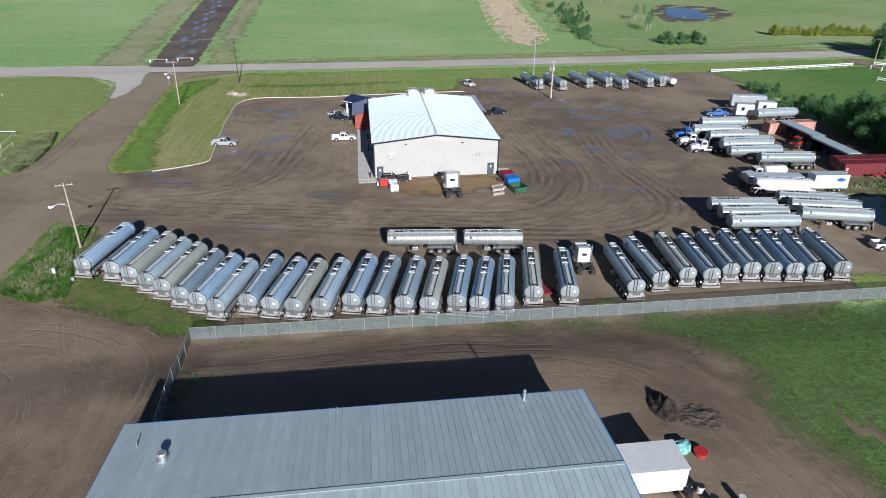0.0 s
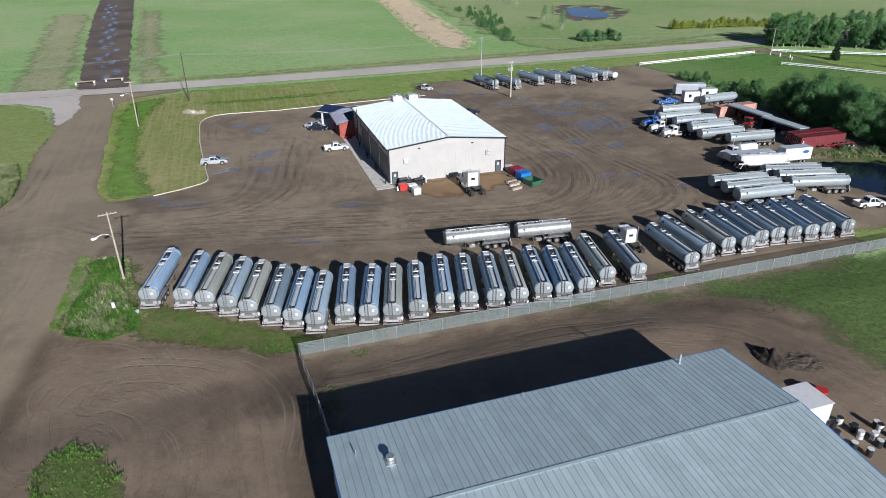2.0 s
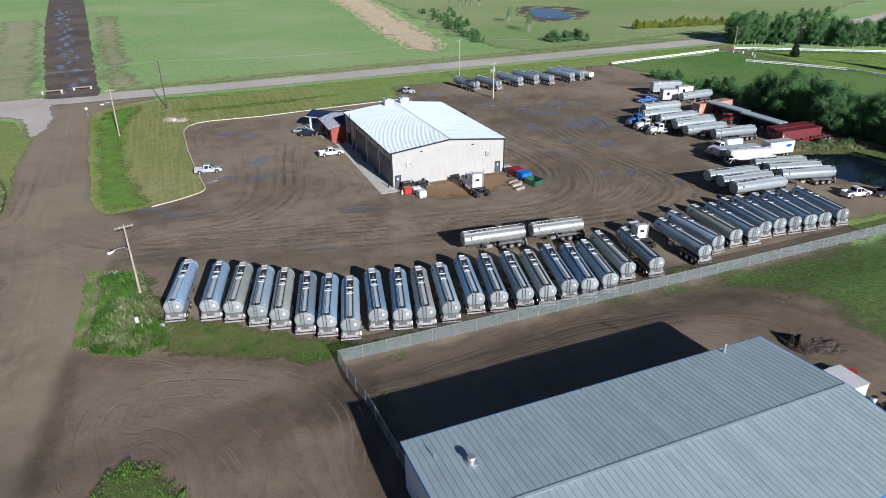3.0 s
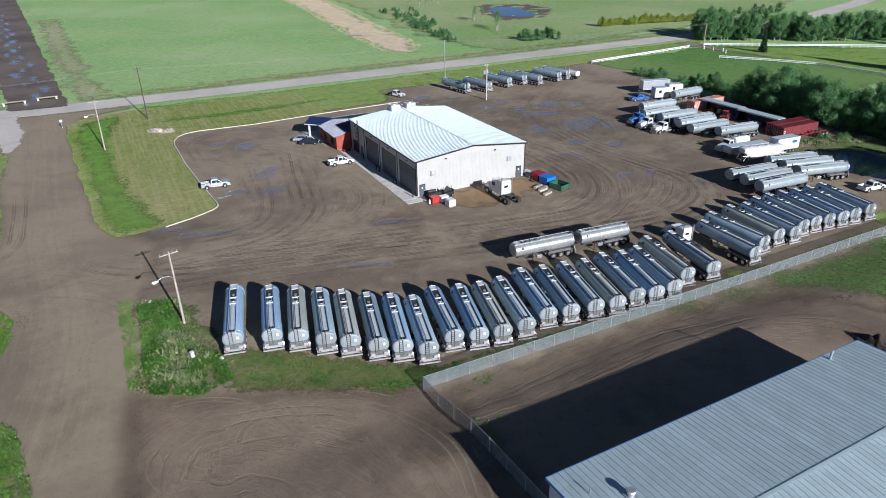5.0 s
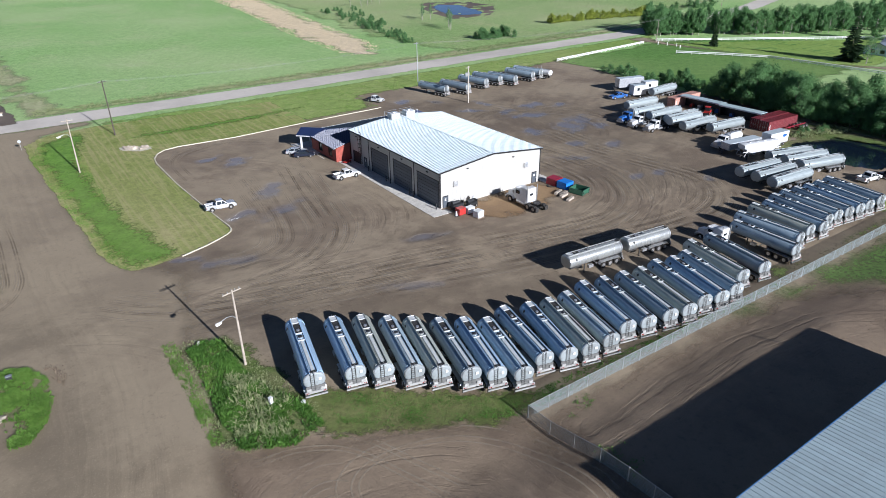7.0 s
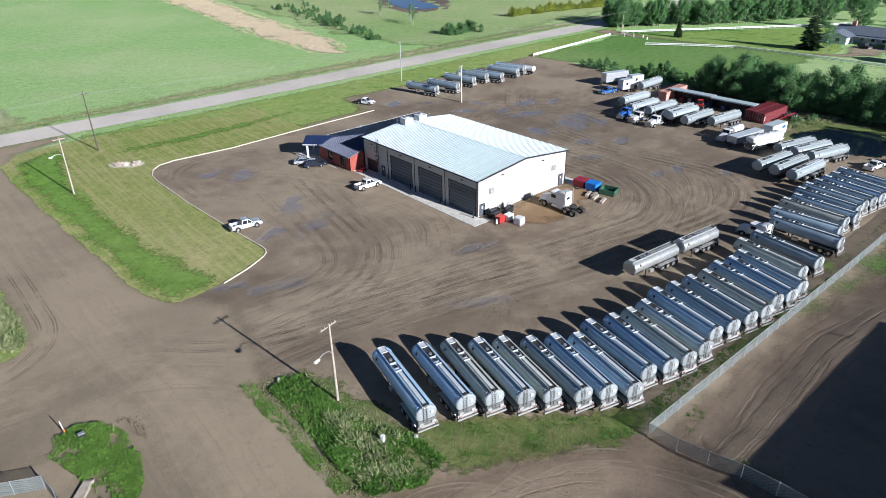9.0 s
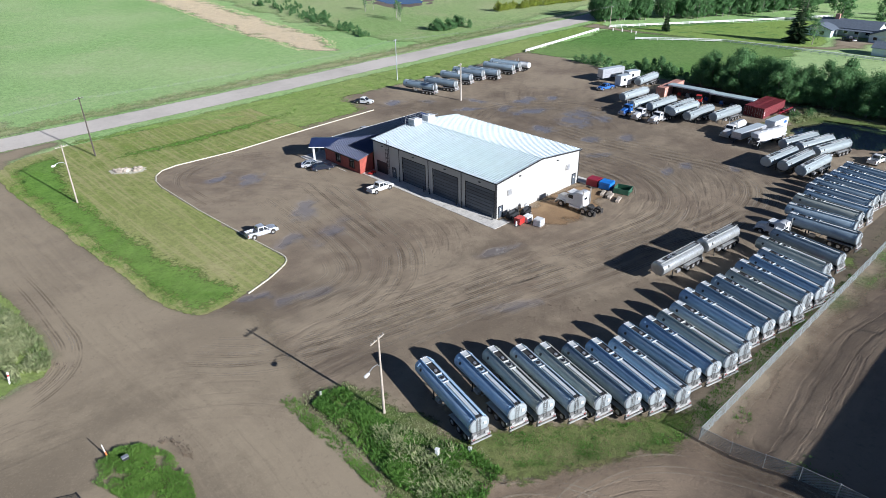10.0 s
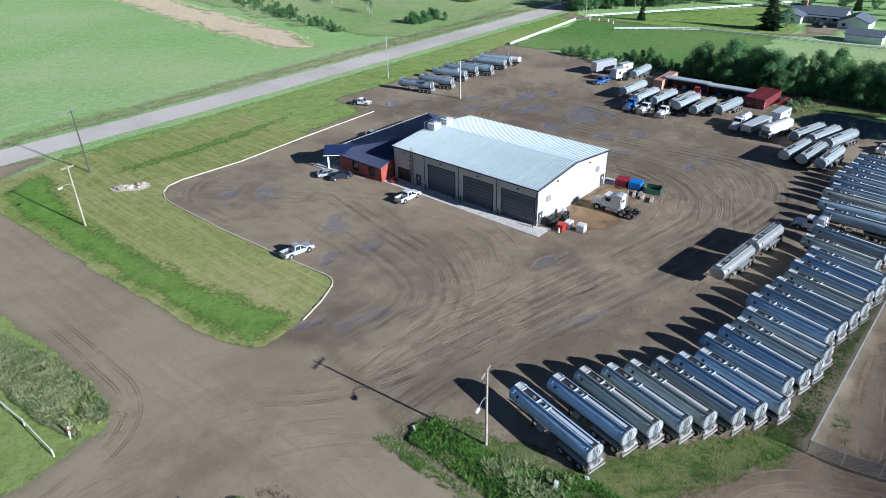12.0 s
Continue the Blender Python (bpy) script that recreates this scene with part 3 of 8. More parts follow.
zone("gravel_apron", [(-150, 111), (-150, 107.5), (-104, 106.5), (-88, 103), (-78.5, 95), (-75.5, 86), (-73.5, 74), (-71, 70), (-69.2, 80), (-69, 92), (-71, 104), (-72, 112)], M["road"], 0.115, "pale gravel crescent at the road corner", "road", 1.0, 0.2)
MUD = [(-66.5 - (y - 120) * 0.115 + ((i * 7) % 5 - 2) * 1.6, y, 1.0 + 0.5 * (i % 3), 3.5 + y * 0.02, 0.12) for i, y in enumerate(range(128, 440, 11))]
zone("muddy_track", [(-75, 119), (-59, 118), (-70, 240), (-80, 356), (-120, 800), (-150, 800), (-104, 359), (-90, 240)], M["mud"], 0.12, "wet muddy access track with standing water", "road", 1.5, 0.35, 0.0, MUD)
zone("track_bank", [(-62, 140), (-58, 150), (-60, 200), (-65, 260), (-74, 380), (-84, 460), (-90, 460), (-80, 370), (-71, 270), (-65, 190)], M["straw_ground"], 0.1, "tan dry grass bank beside the muddy track", "grass", 1.5, 0.9, 0.05)
KERB = [(29, 72.6), (6, 71.3), (-15, 69.4), (-29, 70.2), (-32.5, 69.3), (-34.6, 67.2), (-35.9, 64), (-36.3, 60), (-36, 43.7), (-35, 28), (-34.25, 18.6), (-34.05, 16.8), (-34.1, 15.3), (-34.55, 14.2), (-35.4, 13.3), (-36.8, 12.5), (-39.5, 11.1), (-44, 9.4)]
LAWN = KERB[1:] + [(-47, 8.6), (-51.5, 8.2), (-54, 12.5), (-55, 18), (-56.8, 40), (-58.2, 60), (-59.8, 80), (-60, 94), (-54, 101), (-42, 103), (6, 100)]
zone("lawn", LAWN, M["lawn_mown"], 0.10, "green roadside lawn inside a pale kerb", "lawn", 1.0, 0.12, 0.015)
zone("lush_grass", [(-46, 9.5), (-49, 9), (-52.3, 11), (-53.6, 18), (-55.4, 40), (-56.8, 60), (-58, 78), (-57, 92), (-50, 98), (-45, 96), (-48, 84), (-50.5, 70), (-49.5, 50), (-47.5, 30), (-45.5, 18), (-43, 12.5)], M["lush"], 0.125, "lush green ditch grass along the dirt road", "grass", 1.0, 0.5, 0.02, grow=1.2)
zone("lush_grass", [(-38, 84), (-20, 82), (-4, 83), (12, 86), (12, 89), (-6, 88), (-22, 87), (-36, 88)], M["lush"], 0.125, "dark green strip of ditch grass", "grass", 1.0, 0.5, 0.02, grow=0.8)
zone("grass_strip", [(-44, -33), (-40, -34.2), (-34, -38.2), (-27, -43.6), (-21, -47.4), (-20, -49), (-27, -50), (-36, -44.8), (-43, -41.3)], M["mossy"], 0.10, "green grass strip behind the tank trailers", "grass", 0.8, 0.4, 0.03, grow=1.0)
zone("ochre_sand", [(1.5, -0.6), (23.5, -0.6), (25.5, -5), (20, -9), (11, -10.5), (4, -8)], M["ochre"], 0.05, "ochre sand along the workshop's end wall", "ground", 0.7, 0.8, 0.01, grow=1.2)
zone("road_verge", [(6, 72), (29, 74.5), (31, 88.5), (60, 88.5), (118, 92), (180, 99), (205, 113.5), (120, 110.5), (60, 108.6), (0, 106.8), (-40, 106.8), (-42, 103), (-10, 98)], M["verge"], 0.08, "rough grassy verge between road and yard", "grass", 1.5, 0.4, 0.05)
zone("far_verge", [(-57, 121), (0, 121.5), (60, 123.3), (120, 125.5), (190, 128), (250, 135.5), (250, 146), (180, 141), (100, 138), (0, 134), (-58, 132)], M["track_edge"], 0.07, "rough grassy verge beyond the road", "grass", 2.0, 0.8, 0.06)
zone("west_lawn", [(-71.2, 69), (-70.8, 40), (-69, 24), (-68.8, 14), (-72, 9.8), (-80, 8), (-180, 6), (-180, 106), (-94, 106), (-86, 101), (-78, 90), (-75, 78)], M["lawn"], 0.09, "green lawn west of the dirt road", "lawn", 1.5, 0.3, 0.03)
zone("weed_patch", [(-52.5, -17), (-49, -15.9), (-45, -16.8), (-42.4, -22), (-41.8, -28), (-41.6, -33), (-40, -36.2), (-34, -40), (-24.5, -47.6), (-24, -49.5), (-27, -50.2), (-36, -44.3), (-43, -41.3), (-51, -38.5), (-53.6, -36), (-51.4, -28)], M["weedy"], 0.085, "weedy grass patch round the street lamp", "grass", 0.8, 0.4, 0.03)
zone("fence_verge", [(-22, -49.4), (0, -50.2), (25, -50.4), (28, -46.5), (34, -48.5), (64, -48), (66, -44), (95, -43), (120, -46), (120, -51), (-22, -51)], M["verge"], 0.105, "strip of grass along the mesh fence", "grass", 0.8, 0.4, 0.03)
zone("back_grass", [(10, -51.8), (18, -53), (27, -55), (33, -58.8), (36.5, -62), (38, -66), (37.6, -70), (38, -78), (44, -100), (46, -132), (190, -132), (190, -52)], M["back_grass"], 0.12, "rough green grass east of the metal-roofed building", "grass", 1.5, 0.9, 0.05, grow=2.5)
zone("grass_mound", [(-73.0, -12.2), (-71.6, -9.4), (-69.3, -8.8), (-67, -10), (-65.2, -13.5), (-64.8, -18), (-66, -22.6), (-68.2, -25.5), (-70.2, -25.5), (-70.6, -21), (-71.6, -16.5)], M["lush"], 0.09, "weedy grass mound beside the dirt road", "grass", 0.8, 0.3, 0.04, dome=0.22)
zone("grass_mound", [(-50, -64), (-49, -60.2), (-46, -58.6), (-42.3, -61.6), (-39.5, -68), (-41, -76), (-48, -76)], M["weedy"], 0.1, "weedy grass mound in the dirt lot", "grass", 0.8, 0.3, 0.04, dome=0.22)
zone("grass_mound", [(-67.6, -36), (-65, -35.6), (-63.4, -37.6), (-62.6, -41.5), (-61.9, -45.5), (-61.2, -50), (-62, -57), (-66, -60), (-71, -56), (-72, -46), (-70.5, -39)], M["lush"], 0.1, "grassy mound at the edge of the dirt road", "grass", 0.8, 0.3, 0.04, dome=0.2)
zone("dry_reeds", [(60, 158), (70, 150), (82, 166), (106, 330), (116, 410), (86, 425), (79, 335), (64, 224)], M["straw_ground"], 0.12, "patch of dry tan reeds in the field", "grass", 2.0, 2.5, 0.05)
zone("track_verge", [(-91, 240), (-76, 121), (-96, 121), (-112, 240), (-130, 380), (-108, 380)], M["track_edge"], 0.05, "dry grassy bank beside the muddy track", "grass", 2.0, 1.6, 0.05, grow=1.5)
zone("track_verge", [(-69, 240), (-57.5, 121), (-48, 121), (-56, 240), (-64, 380), (-78, 380)], M["track_edge"], 0.05, "dry grassy bank beside the muddy track", "grass", 2.0, 1.6, 0.05, grow=1.5)
zone("pond_bank", [(159, 221), (185, 219), (200, 232), (220, 258), (222, 290), (196, 304), (178, 282), (165, 250)], M["mud"], 0.06, "bare brown bank round the farm pond", "ground", 2.0, 1.2)
zone("pond_bank", [(82, -12), (95, -8.5), (106, -7.5), (115, -13), (116, -46), (105, -41), (105, -32), (102, -20.5), (90, -17.2), (84, -20)], M["weedy"], 0.035, "weedy brown bank round the dark pond", "ground", 1.0, 0.6, grow=1.0)
zone("green_bank", [(99, -9.5), (102.5, -10.5), (103.5, -17), (103.6, -24), (104.5, -35), (106, -44), (101, -42), (97.4, -35.5), (97.6, -24), (98.6, -13)], M["back_grass"], 0.11, "bright green grass bank between pond and trees", "grass", 1.0, 0.6, 0.05)
zone("dry_pasture", [(104, 136), (190, 140), (252, 150), (330, 178), (420, 220), (700, 420), (700, 800), (150, 800), (125, 430), (112, 330), (96, 200)], M["pasture_dry"], 0.045, "dry olive pasture beyond the road", "grass", 5.0, 3.0, 0.05, grow=3.0)
zone("rough_pasture", [(116, 93), (178, 99), (200, 92), (240, 60), (232, 30), (200, 14), (128, 16), (118, 40), (121, 60)], M["pasture"], 0.05, "rough pasture between the white fences and trees", "grass", 2.0, 1.5, 0.05, grow=1.0)
zone("pond", POND_N, M["water"], 0.12, "blue farm pond in the pasture", "pond", 2.0, 0.8)
zone("pond", POND_E, M["water"], -0.3, "dark still pond beside the trailers", "pond", 1.0, 0.4)
zone("house_lawn", [(184, 94), (205, 81), (230, 63), (258, 43), (262, 20), (225, 22), (205, 14), (196, 16), (190, 28), (187, 42), (185, 60)], M["house_lawn"], 0.07, "bright mown lawn before the farmhouse", "lawn", 1.5, 0.6, 0.02, grow=0.5)
zone("farm_lane", [(176, 112), (178, 90), (180.5, 72), (182, 60), (184.5, 45), (186.5, 32), (190, 20), (194, 8), (206, 2), (209, 10), (200, 15), (193.5, 24), (190, 38), (188, 52), (186, 68), (186, 90), (192, 112)], M["road_dirt"], 0.11, "dirt farm lane beside a white fence", "road", 1.5, 0.4)
zone("tree_lane", [(99, -10.5), (103.5, -7), (110.5, -14.6), (112, -25.8), (111.5, -50), (107, -50), (106.4, -29), (104.5, -18)], M["road_dirt"], 0.09, "pale track beside the tree belt", "road", 1.0, 0.3)


def kerb_line(points):
    top = thing("kerb", Matrix(), "low pale concrete kerb round the lawn", "kerb", kind="structure")
    stone = {}
    for a, b in zip(points, points[1:]):
        a, b = Vector((*a, 0)), Vector((*b, 0))
        length = (b - a).length
        n = max(1, round(length / 3.0))
        key = round(length / n, 2)
        for i in range(n):
            p = a.lerp(b, (i + 0.5) / n)
            m = Matrix.Translation((p.x, p.y, gz(p.x, p.y) + 0.06)) @ Matrix.Rotation(math.atan2(b.y - a.y, b.x - a.x), 4, 'Z')
            if key not in stone:
                stone[key] = part("kerb_stone", box(B(), -key / 2 + 0.01, -0.11, -0.1, key / 2 - 0.01, 0.11, 0.14, 0.025), M["kerb"], top)
                stone[key].matrix_local = m
            else:
                shared("kerb_stone", stone[key], top, m)


kerb_line(KERB)


# ---- tyre tracks ----
def track_tone(name, c, strength):
    """Pressed or dusty earth left by tyres, with the ruts' shade and light in its tone, patchy along its length."""
    n = Nodes(name)
    co = n.coords()
    col = n.mix(n.noise(2.5, 4, 0.6, co), tuple(x * 0.85 for x in c), tuple(x * 1.15 for x in c))
    patch = n.math('MULTIPLY', n.ramp(n.noise(0.13, 3, 0.6, co), 0.36, 0.6), n.ramp(n.noise(1.8, 4, 0.7, co), 0.25, 0.6, 0.35, 1.0))
    n.put(n.bsdf, "Alpha", n.math('MULTIPLY', n.math('MULTIPLY', n.attr("press"), patch), strength))
    return n.done(col, 0.9, 0.0, spec=0.2)


# dark tone paints the shaded side of ruts, pale tone their lit ridges
M["track_dark"] = track_tone("pressed_earth_rut_shade", (0.12, 0.092, 0.065), 0.34)
M["track_pale"] = track_tone("dusty_earth_rut_light", (0.40, 0.335, 0.25), 0.42)


def tyre_tracks(passes, material, width, label, gauge=1.9, dual=True):
    """Ribbons along driven lines (points, sideways offset), a little above the ground sheets; one part a pass."""
    top = thing("tyre_tracks", Matrix(), label, "tyre tracks", kind="structure")
    for line, off in passes:
        vs, fs, press = [], [], []
        pts = [Vector(p) for p in curve(line, 10)]
        n = len(pts)
        lanes = [g + d for g in (-gauge / 2, gauge / 2) for d in ((-0.19, 0.19) if dual else (0.0,))] if gauge else [0.0]
        for lane in lanes:
            k = len(vs)
            for i, p in enumerate(pts):
                d = (pts[min(n - 1, i + 1)] - pts[max(0, i - 1)]).normalized()
                side = Vector((-d.y, d.x))
                drift = 0.5 * noise.noise(Vector((p.x * 0.06, p.y * 0.06, off)))
                c = p + side * (off + lane + drift)
                end = min(1.0, i / 6, (n - 1 - i) / 6)
                for u, a in ((-0.5, 0.0), (-0.2, 1.0), (0.2, 1.0), (0.5, 0.0)):
                    q = c + side * u * width
                    vs.append((q.x, q.y))
                    press.append(a * end)
            for i in range(n - 1):
                for j in range(3):
                    a = k + i * 4 + j
                    fs.append((a, a + 1, a + 5, a + 4))
        X, Y = np.array([v[0] for v in vs]), np.array([v[1] for v in vs])
        bump = wobble(X, Y, 4.0, 3)
        Z = land(X, Y) + 0.03 + np.maximum.reduce([0.03 + 0.012 * bump, 0.05 + 0.01 * bump, np.where(Y < -36, 0.065 + 0.015 * bump, 0.0)])
        me = bpy.data.meshes.new("tyre_track")
        me.from_pydata(np.stack([X, Y, Z], 1).tolist(), [], fs)
        me.polygons.foreach_set("use_smooth", [True] * len(me.polygons))
        me.materials.append(material)
        me.attributes.new("press", 'FLOAT', 'POINT').data.foreach_set("value", press)
        new("tyre_track", me).parent = top
    return top


SWEEP = [(-56, 2), (-50, -4), (-40, -8.3), (-24, -12.3), (-8, -15.9), (9, -19.5), (22, -21), (32, -17), (38, -8), (40, 4), (38, 20), (37, 40)]
SWEEP_LOW = [(-50, -11), (-42, -13), (-24, -16.5), (-8, -20.5), (10, -24.5), (24, -28.5), (38, -29), (48, -25), (53, -16), (52, -4), (50, 10), (52, 30)]
BEND = [(-12, 44), (-15, 28), (-17.5, 14), (-20, 4), (-26, -3), (-34, -6), (-44, -5)]
BEND_IN = [(-24, 40), (-25.5, 24), (-27, 14), (-30, 5), (-36, 2.5), (-45, 3.0)]
RING = [(20, -12), (28, -10), (32, -4), (33, 8), (31, 20), (30.5, 34)]
FAR_ARC = [(60, 10), (66, 16), (70, 26), (68, 38), (60, 46), (50, 48), (42, 44)]
NORTH = [(-33, 40), (-33, 56), (-29, 64), (-20, 66), (-10, 61)]
CORNER = [(-68, 40), (-67.4, 22), (-67.6, 14), (-69.8, 9), (-74.5, 6), (-84, 4)]
rng = random.Random(31)
dark_passes, pale_passes = [], []
for line, count, spread in ((SWEEP, 8, 3.6), (SWEEP_LOW, 8, 3.8), (BEND, 7, 4.0), (BEND_IN, 4, 2.4), (RING, 4, 1.6), (FAR_ARC, 6, 5.5), (NORTH, 3, 1.6), (CORNER, 2, 0.9)):
    for k in range(count):
        off = -spread + 2 * spread * (k + rng.uniform(0.15, 0.85)) / count
        a, b = rng.choice(((0, 0), (0, 0), (1, 0), (0, 2), (2, 0), (1, 1)))
        (dark_passes if k % 2 else pale_passes).append((line[a:len(line) - b], off))
tyre_tracks(dark_passes, M["track_dark"], 0.3, "dark pressed tyre tracks with rut shade in their colour, curving over the dirt yard")
tyre_tracks(pale_passes, M["track_pale"], 0.3, "pale tyre tracks with rut light in their colour, curving over the dirt yard")
passes = []
for r, a0, sweep in ((1.3, 0.4, 4.6), (2.4, 1.0, 3.9), (3.3, 0.6, 3.2), (4.2, 1.4, 3.4), (5.6, 0.9, 2.4), (6.4, 1.3, 2.6)):
    passes.append(([(-46.2 + r * math.cos(a0 + sweep * k / 9), -49.6 + r * 0.95 * math.sin(a0 + sweep * k / 9)) for k in range(10)], 0.0))
passes += [([(-51, -41), (-46, -41.6), (-41.7, -44.6), (-38.7, -50.9), (-35.9, -57.9), (-33.6, -64)], o) for o in (0.0, 0.5, 2.1, 2.6)]
passes += [([(-50, -57), (-46.4, -57.6), (-42.5, -58), (-38, -62), (-36, -72)], o) for o in (0.0, 0.5, 1.0)]
passes += [([(-44, -54), (-42.9, -48.6), (-38.6, -47.3), (-31.9, -49.4), (-27.4, -54.5), (-26, -62), (-28, -70)], o) for o in (0.0, 0.6, 2.2)]
tyre_tracks(passes, M["track_pale"], 0.3, "pale looping tyre tracks in the dirt lot", gauge=0.0)


def clods(areas, count, size, mat, seed, label):
    """Loose lumps of churned earth over tilted ellipses (x, y, half length, half width, turn)."""
    rng = random.Random(seed)
    vs, fs = [], []
    for i in range(count):
        x, y, a, b, turn = areas[i % len(areas)]
        u, v = rng.gauss(0, 0.45) * a, rng.gauss(0, 0.45) * b
        px, py = x + u * math.cos(turn) - v * math.sin(turn), y + u * math.sin(turn) + v * math.cos(turn)
        r = size * rng.uniform(0.35, 1.0) ** 2 + 0.03
        k, z = len(vs), gz(px, py) + 0.07
        spin = rng.uniform(0, 6.28)
        for j in range(5):
            q = r * rng.uniform(0.6, 1.2)
            vs.append((px + q * math.cos(spin + j * 1.257), py + q * math.sin(spin + j * 1.257), z - 0.03))
        for j in range(5):
            q = r * rng.uniform(0.35, 0.8)
            vs.append((px + q * math.cos(spin + 0.5 + j * 1.257), py + q * math.sin(spin + 0.5 + j * 1.257), z + r * rng.uniform(0.35, 0.75)))
        for j in range(5):
            n = (j + 1) % 5
            fs += [(k + j, k + n, k + 5 + j), (k + n, k + 5 + n, k + 5 + j)]
        fs.append(tuple(k + 5 + j for j in range(5)))
    me = bpy.data.meshes.new("earth_clods")
    me.from_pydata(vs, [], fs)
    me.materials.append(M[mat])
    return tagged(new("earth_clods", me), label, "earth clods", kind="stuff")


M["clod"] = surface("churned_earth", (0.14, 0.108, 0.077), 0.95, 0.0, 0.35, 1.5, 10)
M["soil_lump"] = surface("dark_soil_lumps", (0.06, 0.046, 0.035), 0.95, 0.0, 0.35, 1.5, 10)
clods([(-24, -19.5, 9, 1.2, -0.42), (-14, -24.5, 8, 1.3, -0.4), (-33, -18, 5, 1.4, -0.3), (-2, -29, 8, 1.2, -0.22), (-20, -24, 9, 1.6, -0.45)], 420, 0.05, "clod", 41, "churned lumps of dark earth before the tank trailers")
clods([(-69.2, 10.8, 3.0, 0.9, 2.2), (-71.8, 8.6, 3.0, 0.7, 2.75), (-64.4, -12.5, 2.2, 0.5, 1.9)], 200, 0.06, "clod", 42, "dark turned earth at the lawn's corner")
clods([(29, -70, 3.5, 3.0, 0.3), (27, -66, 5, 1.5, -0.5), (34, -61, 6, 2.0, -0.5)], 420, 0.06, "soil_lump", 44, "scattered dark soil beside the metal-roofed building")


# ---- metal workshop ----
def wall_panel(bm, a, b, z0, z1, thick, holes, rib=0.3):
    """A ribbed wall from a to b with rectangular holes (s0, s1, h0, h1); outside is to the right of a->b."""
    a, b = Vector((*a, 0)), Vector((*b, 0))
    d = (b - a).normalized()
    out = Vector((d.y, -d.x, 0))
    length = (b - a).length
    ss = sorted({0.0, length, *[h[0] for h in holes], *[h[1] for h in holes]})
    hs = sorted({z0, z1, *[h[2] for h in holes], *[h[3] for h in holes]})
    for s0, s1 in zip(ss, ss[1:]):
        for h0, h1 in zip(hs, hs[1:]):
            if any(h[0] <= s0 and s1 <= h[1] and h[2] <= h0 and h1 <= h[3] for h in holes):
                continue
            k = int((s1 - s0) / rib)
            line = [(s0, 0.0)]
            for i in range(k):
                s = s0 + (i + 0.5) * (s1 - s0) / k
                line += [(s - 0.03, 0.0), (s - 0.018, 0.012), (s + 0.018, 0.012), (s + 0.03, 0.0)]
            line += [(s1, 0.0), (s1, -thick), (s0, -thick)]
            low, high = [[bm.verts.new(a + d * s + out * o + Vector((0, 0, z))) for s, o in line] for z in (h0, h1)]
            for p in range(len(line)):
                q = (p + 1) % len(line)
                bm.faces.new((low[p], low[q], high[q], high[p]))
            bm.faces.new(low[::-1])
            bm.faces.new(high)
    bmesh.ops.remove_doubles(bm, verts=bm.verts, dist=0.0005)
    bmesh.ops.recalc_face_normals(bm, faces=bm.faces)
    return bm


def roof_slope(parent, x0, y0, z0, run, rise, along, length, pitch, mat, name="roof_panel", over=0.25, seam=0.125):
    """Standing-seam panels running up a slope. along: 'x' or 'y', the eave's direction; run may be negative."""
    n = round(length / pitch)
    w = length / n
    first = None
    for i in range(n):
        s = (i + 0.5) * w
        m = Matrix.Translation((x0, y0 + s, z0)) if along == 'y' else Matrix.Translation((x0 + s, y0, z0))
        if first is None:
            bm = B()
            for lo, hi, t in ((-w / 2, w / 2, 0.03), (-w / 2 - 0.035, -w / 2 + 0.035, seam)):
                c = []
                for u, z in ((0.0, 0.0), (run, rise)):
                    for v in (lo, hi):
                        for dz in (0.0, t):
                            c.append(bm.verts.new((u, v, z + dz) if along == 'y' else (v, u, z + dz)))
                for f in ((0, 1, 3, 2), (4, 6, 7, 5), (0, 4, 5, 1), (2, 3, 7, 6), (1, 5, 7, 3), (0, 2, 6, 4)):
                    bm.faces.new([c[k] for k in f])
            bmesh.ops.recalc_face_normals(bm, faces=bm.faces)
            first = part(name, bm, mat, parent)
            first.matrix_local = m
        else:
            shared(name, first, parent, m)


def overhead_door(parent, x, y0, y1, h):
    d = part("overhead_door", box(B(), x + 0.13, y0, 0.0, x + 0.19, y1, h), M["trim_black"], parent, "dark grey sectional overhead door")
    n = 8
    first = None
    for i in range(n):
        m = Matrix.Translation((x + 0.10, (y0 + y1) / 2, (i + 0.5) * h / n))
        if first is None:
            first = part("door_panel", box(B(), -0.03, -(y1 - y0) / 2 + 0.02, -h / n / 2 + 0.035, 0.03, (y1 - y0) / 2 - 0.02, h / n / 2 - 0.035, 0.012), M["door_grey"], d)
            first.matrix_local = m
        else:
            shared("door_panel", first, d, m)
    bm = B()
    box(bm, x - 0.03, y0 - 0.16, 0, x + 0.12, y0, h)
    box(bm, x - 0.03, y1, 0, x + 0.12, y1 + 0.16, h)
    box(bm, x - 0.03, y0 - 0.16, h, x + 0.12, y1 + 0.16, h + 0.16)
    part("door_frame", bm, M["trim_black"], parent)


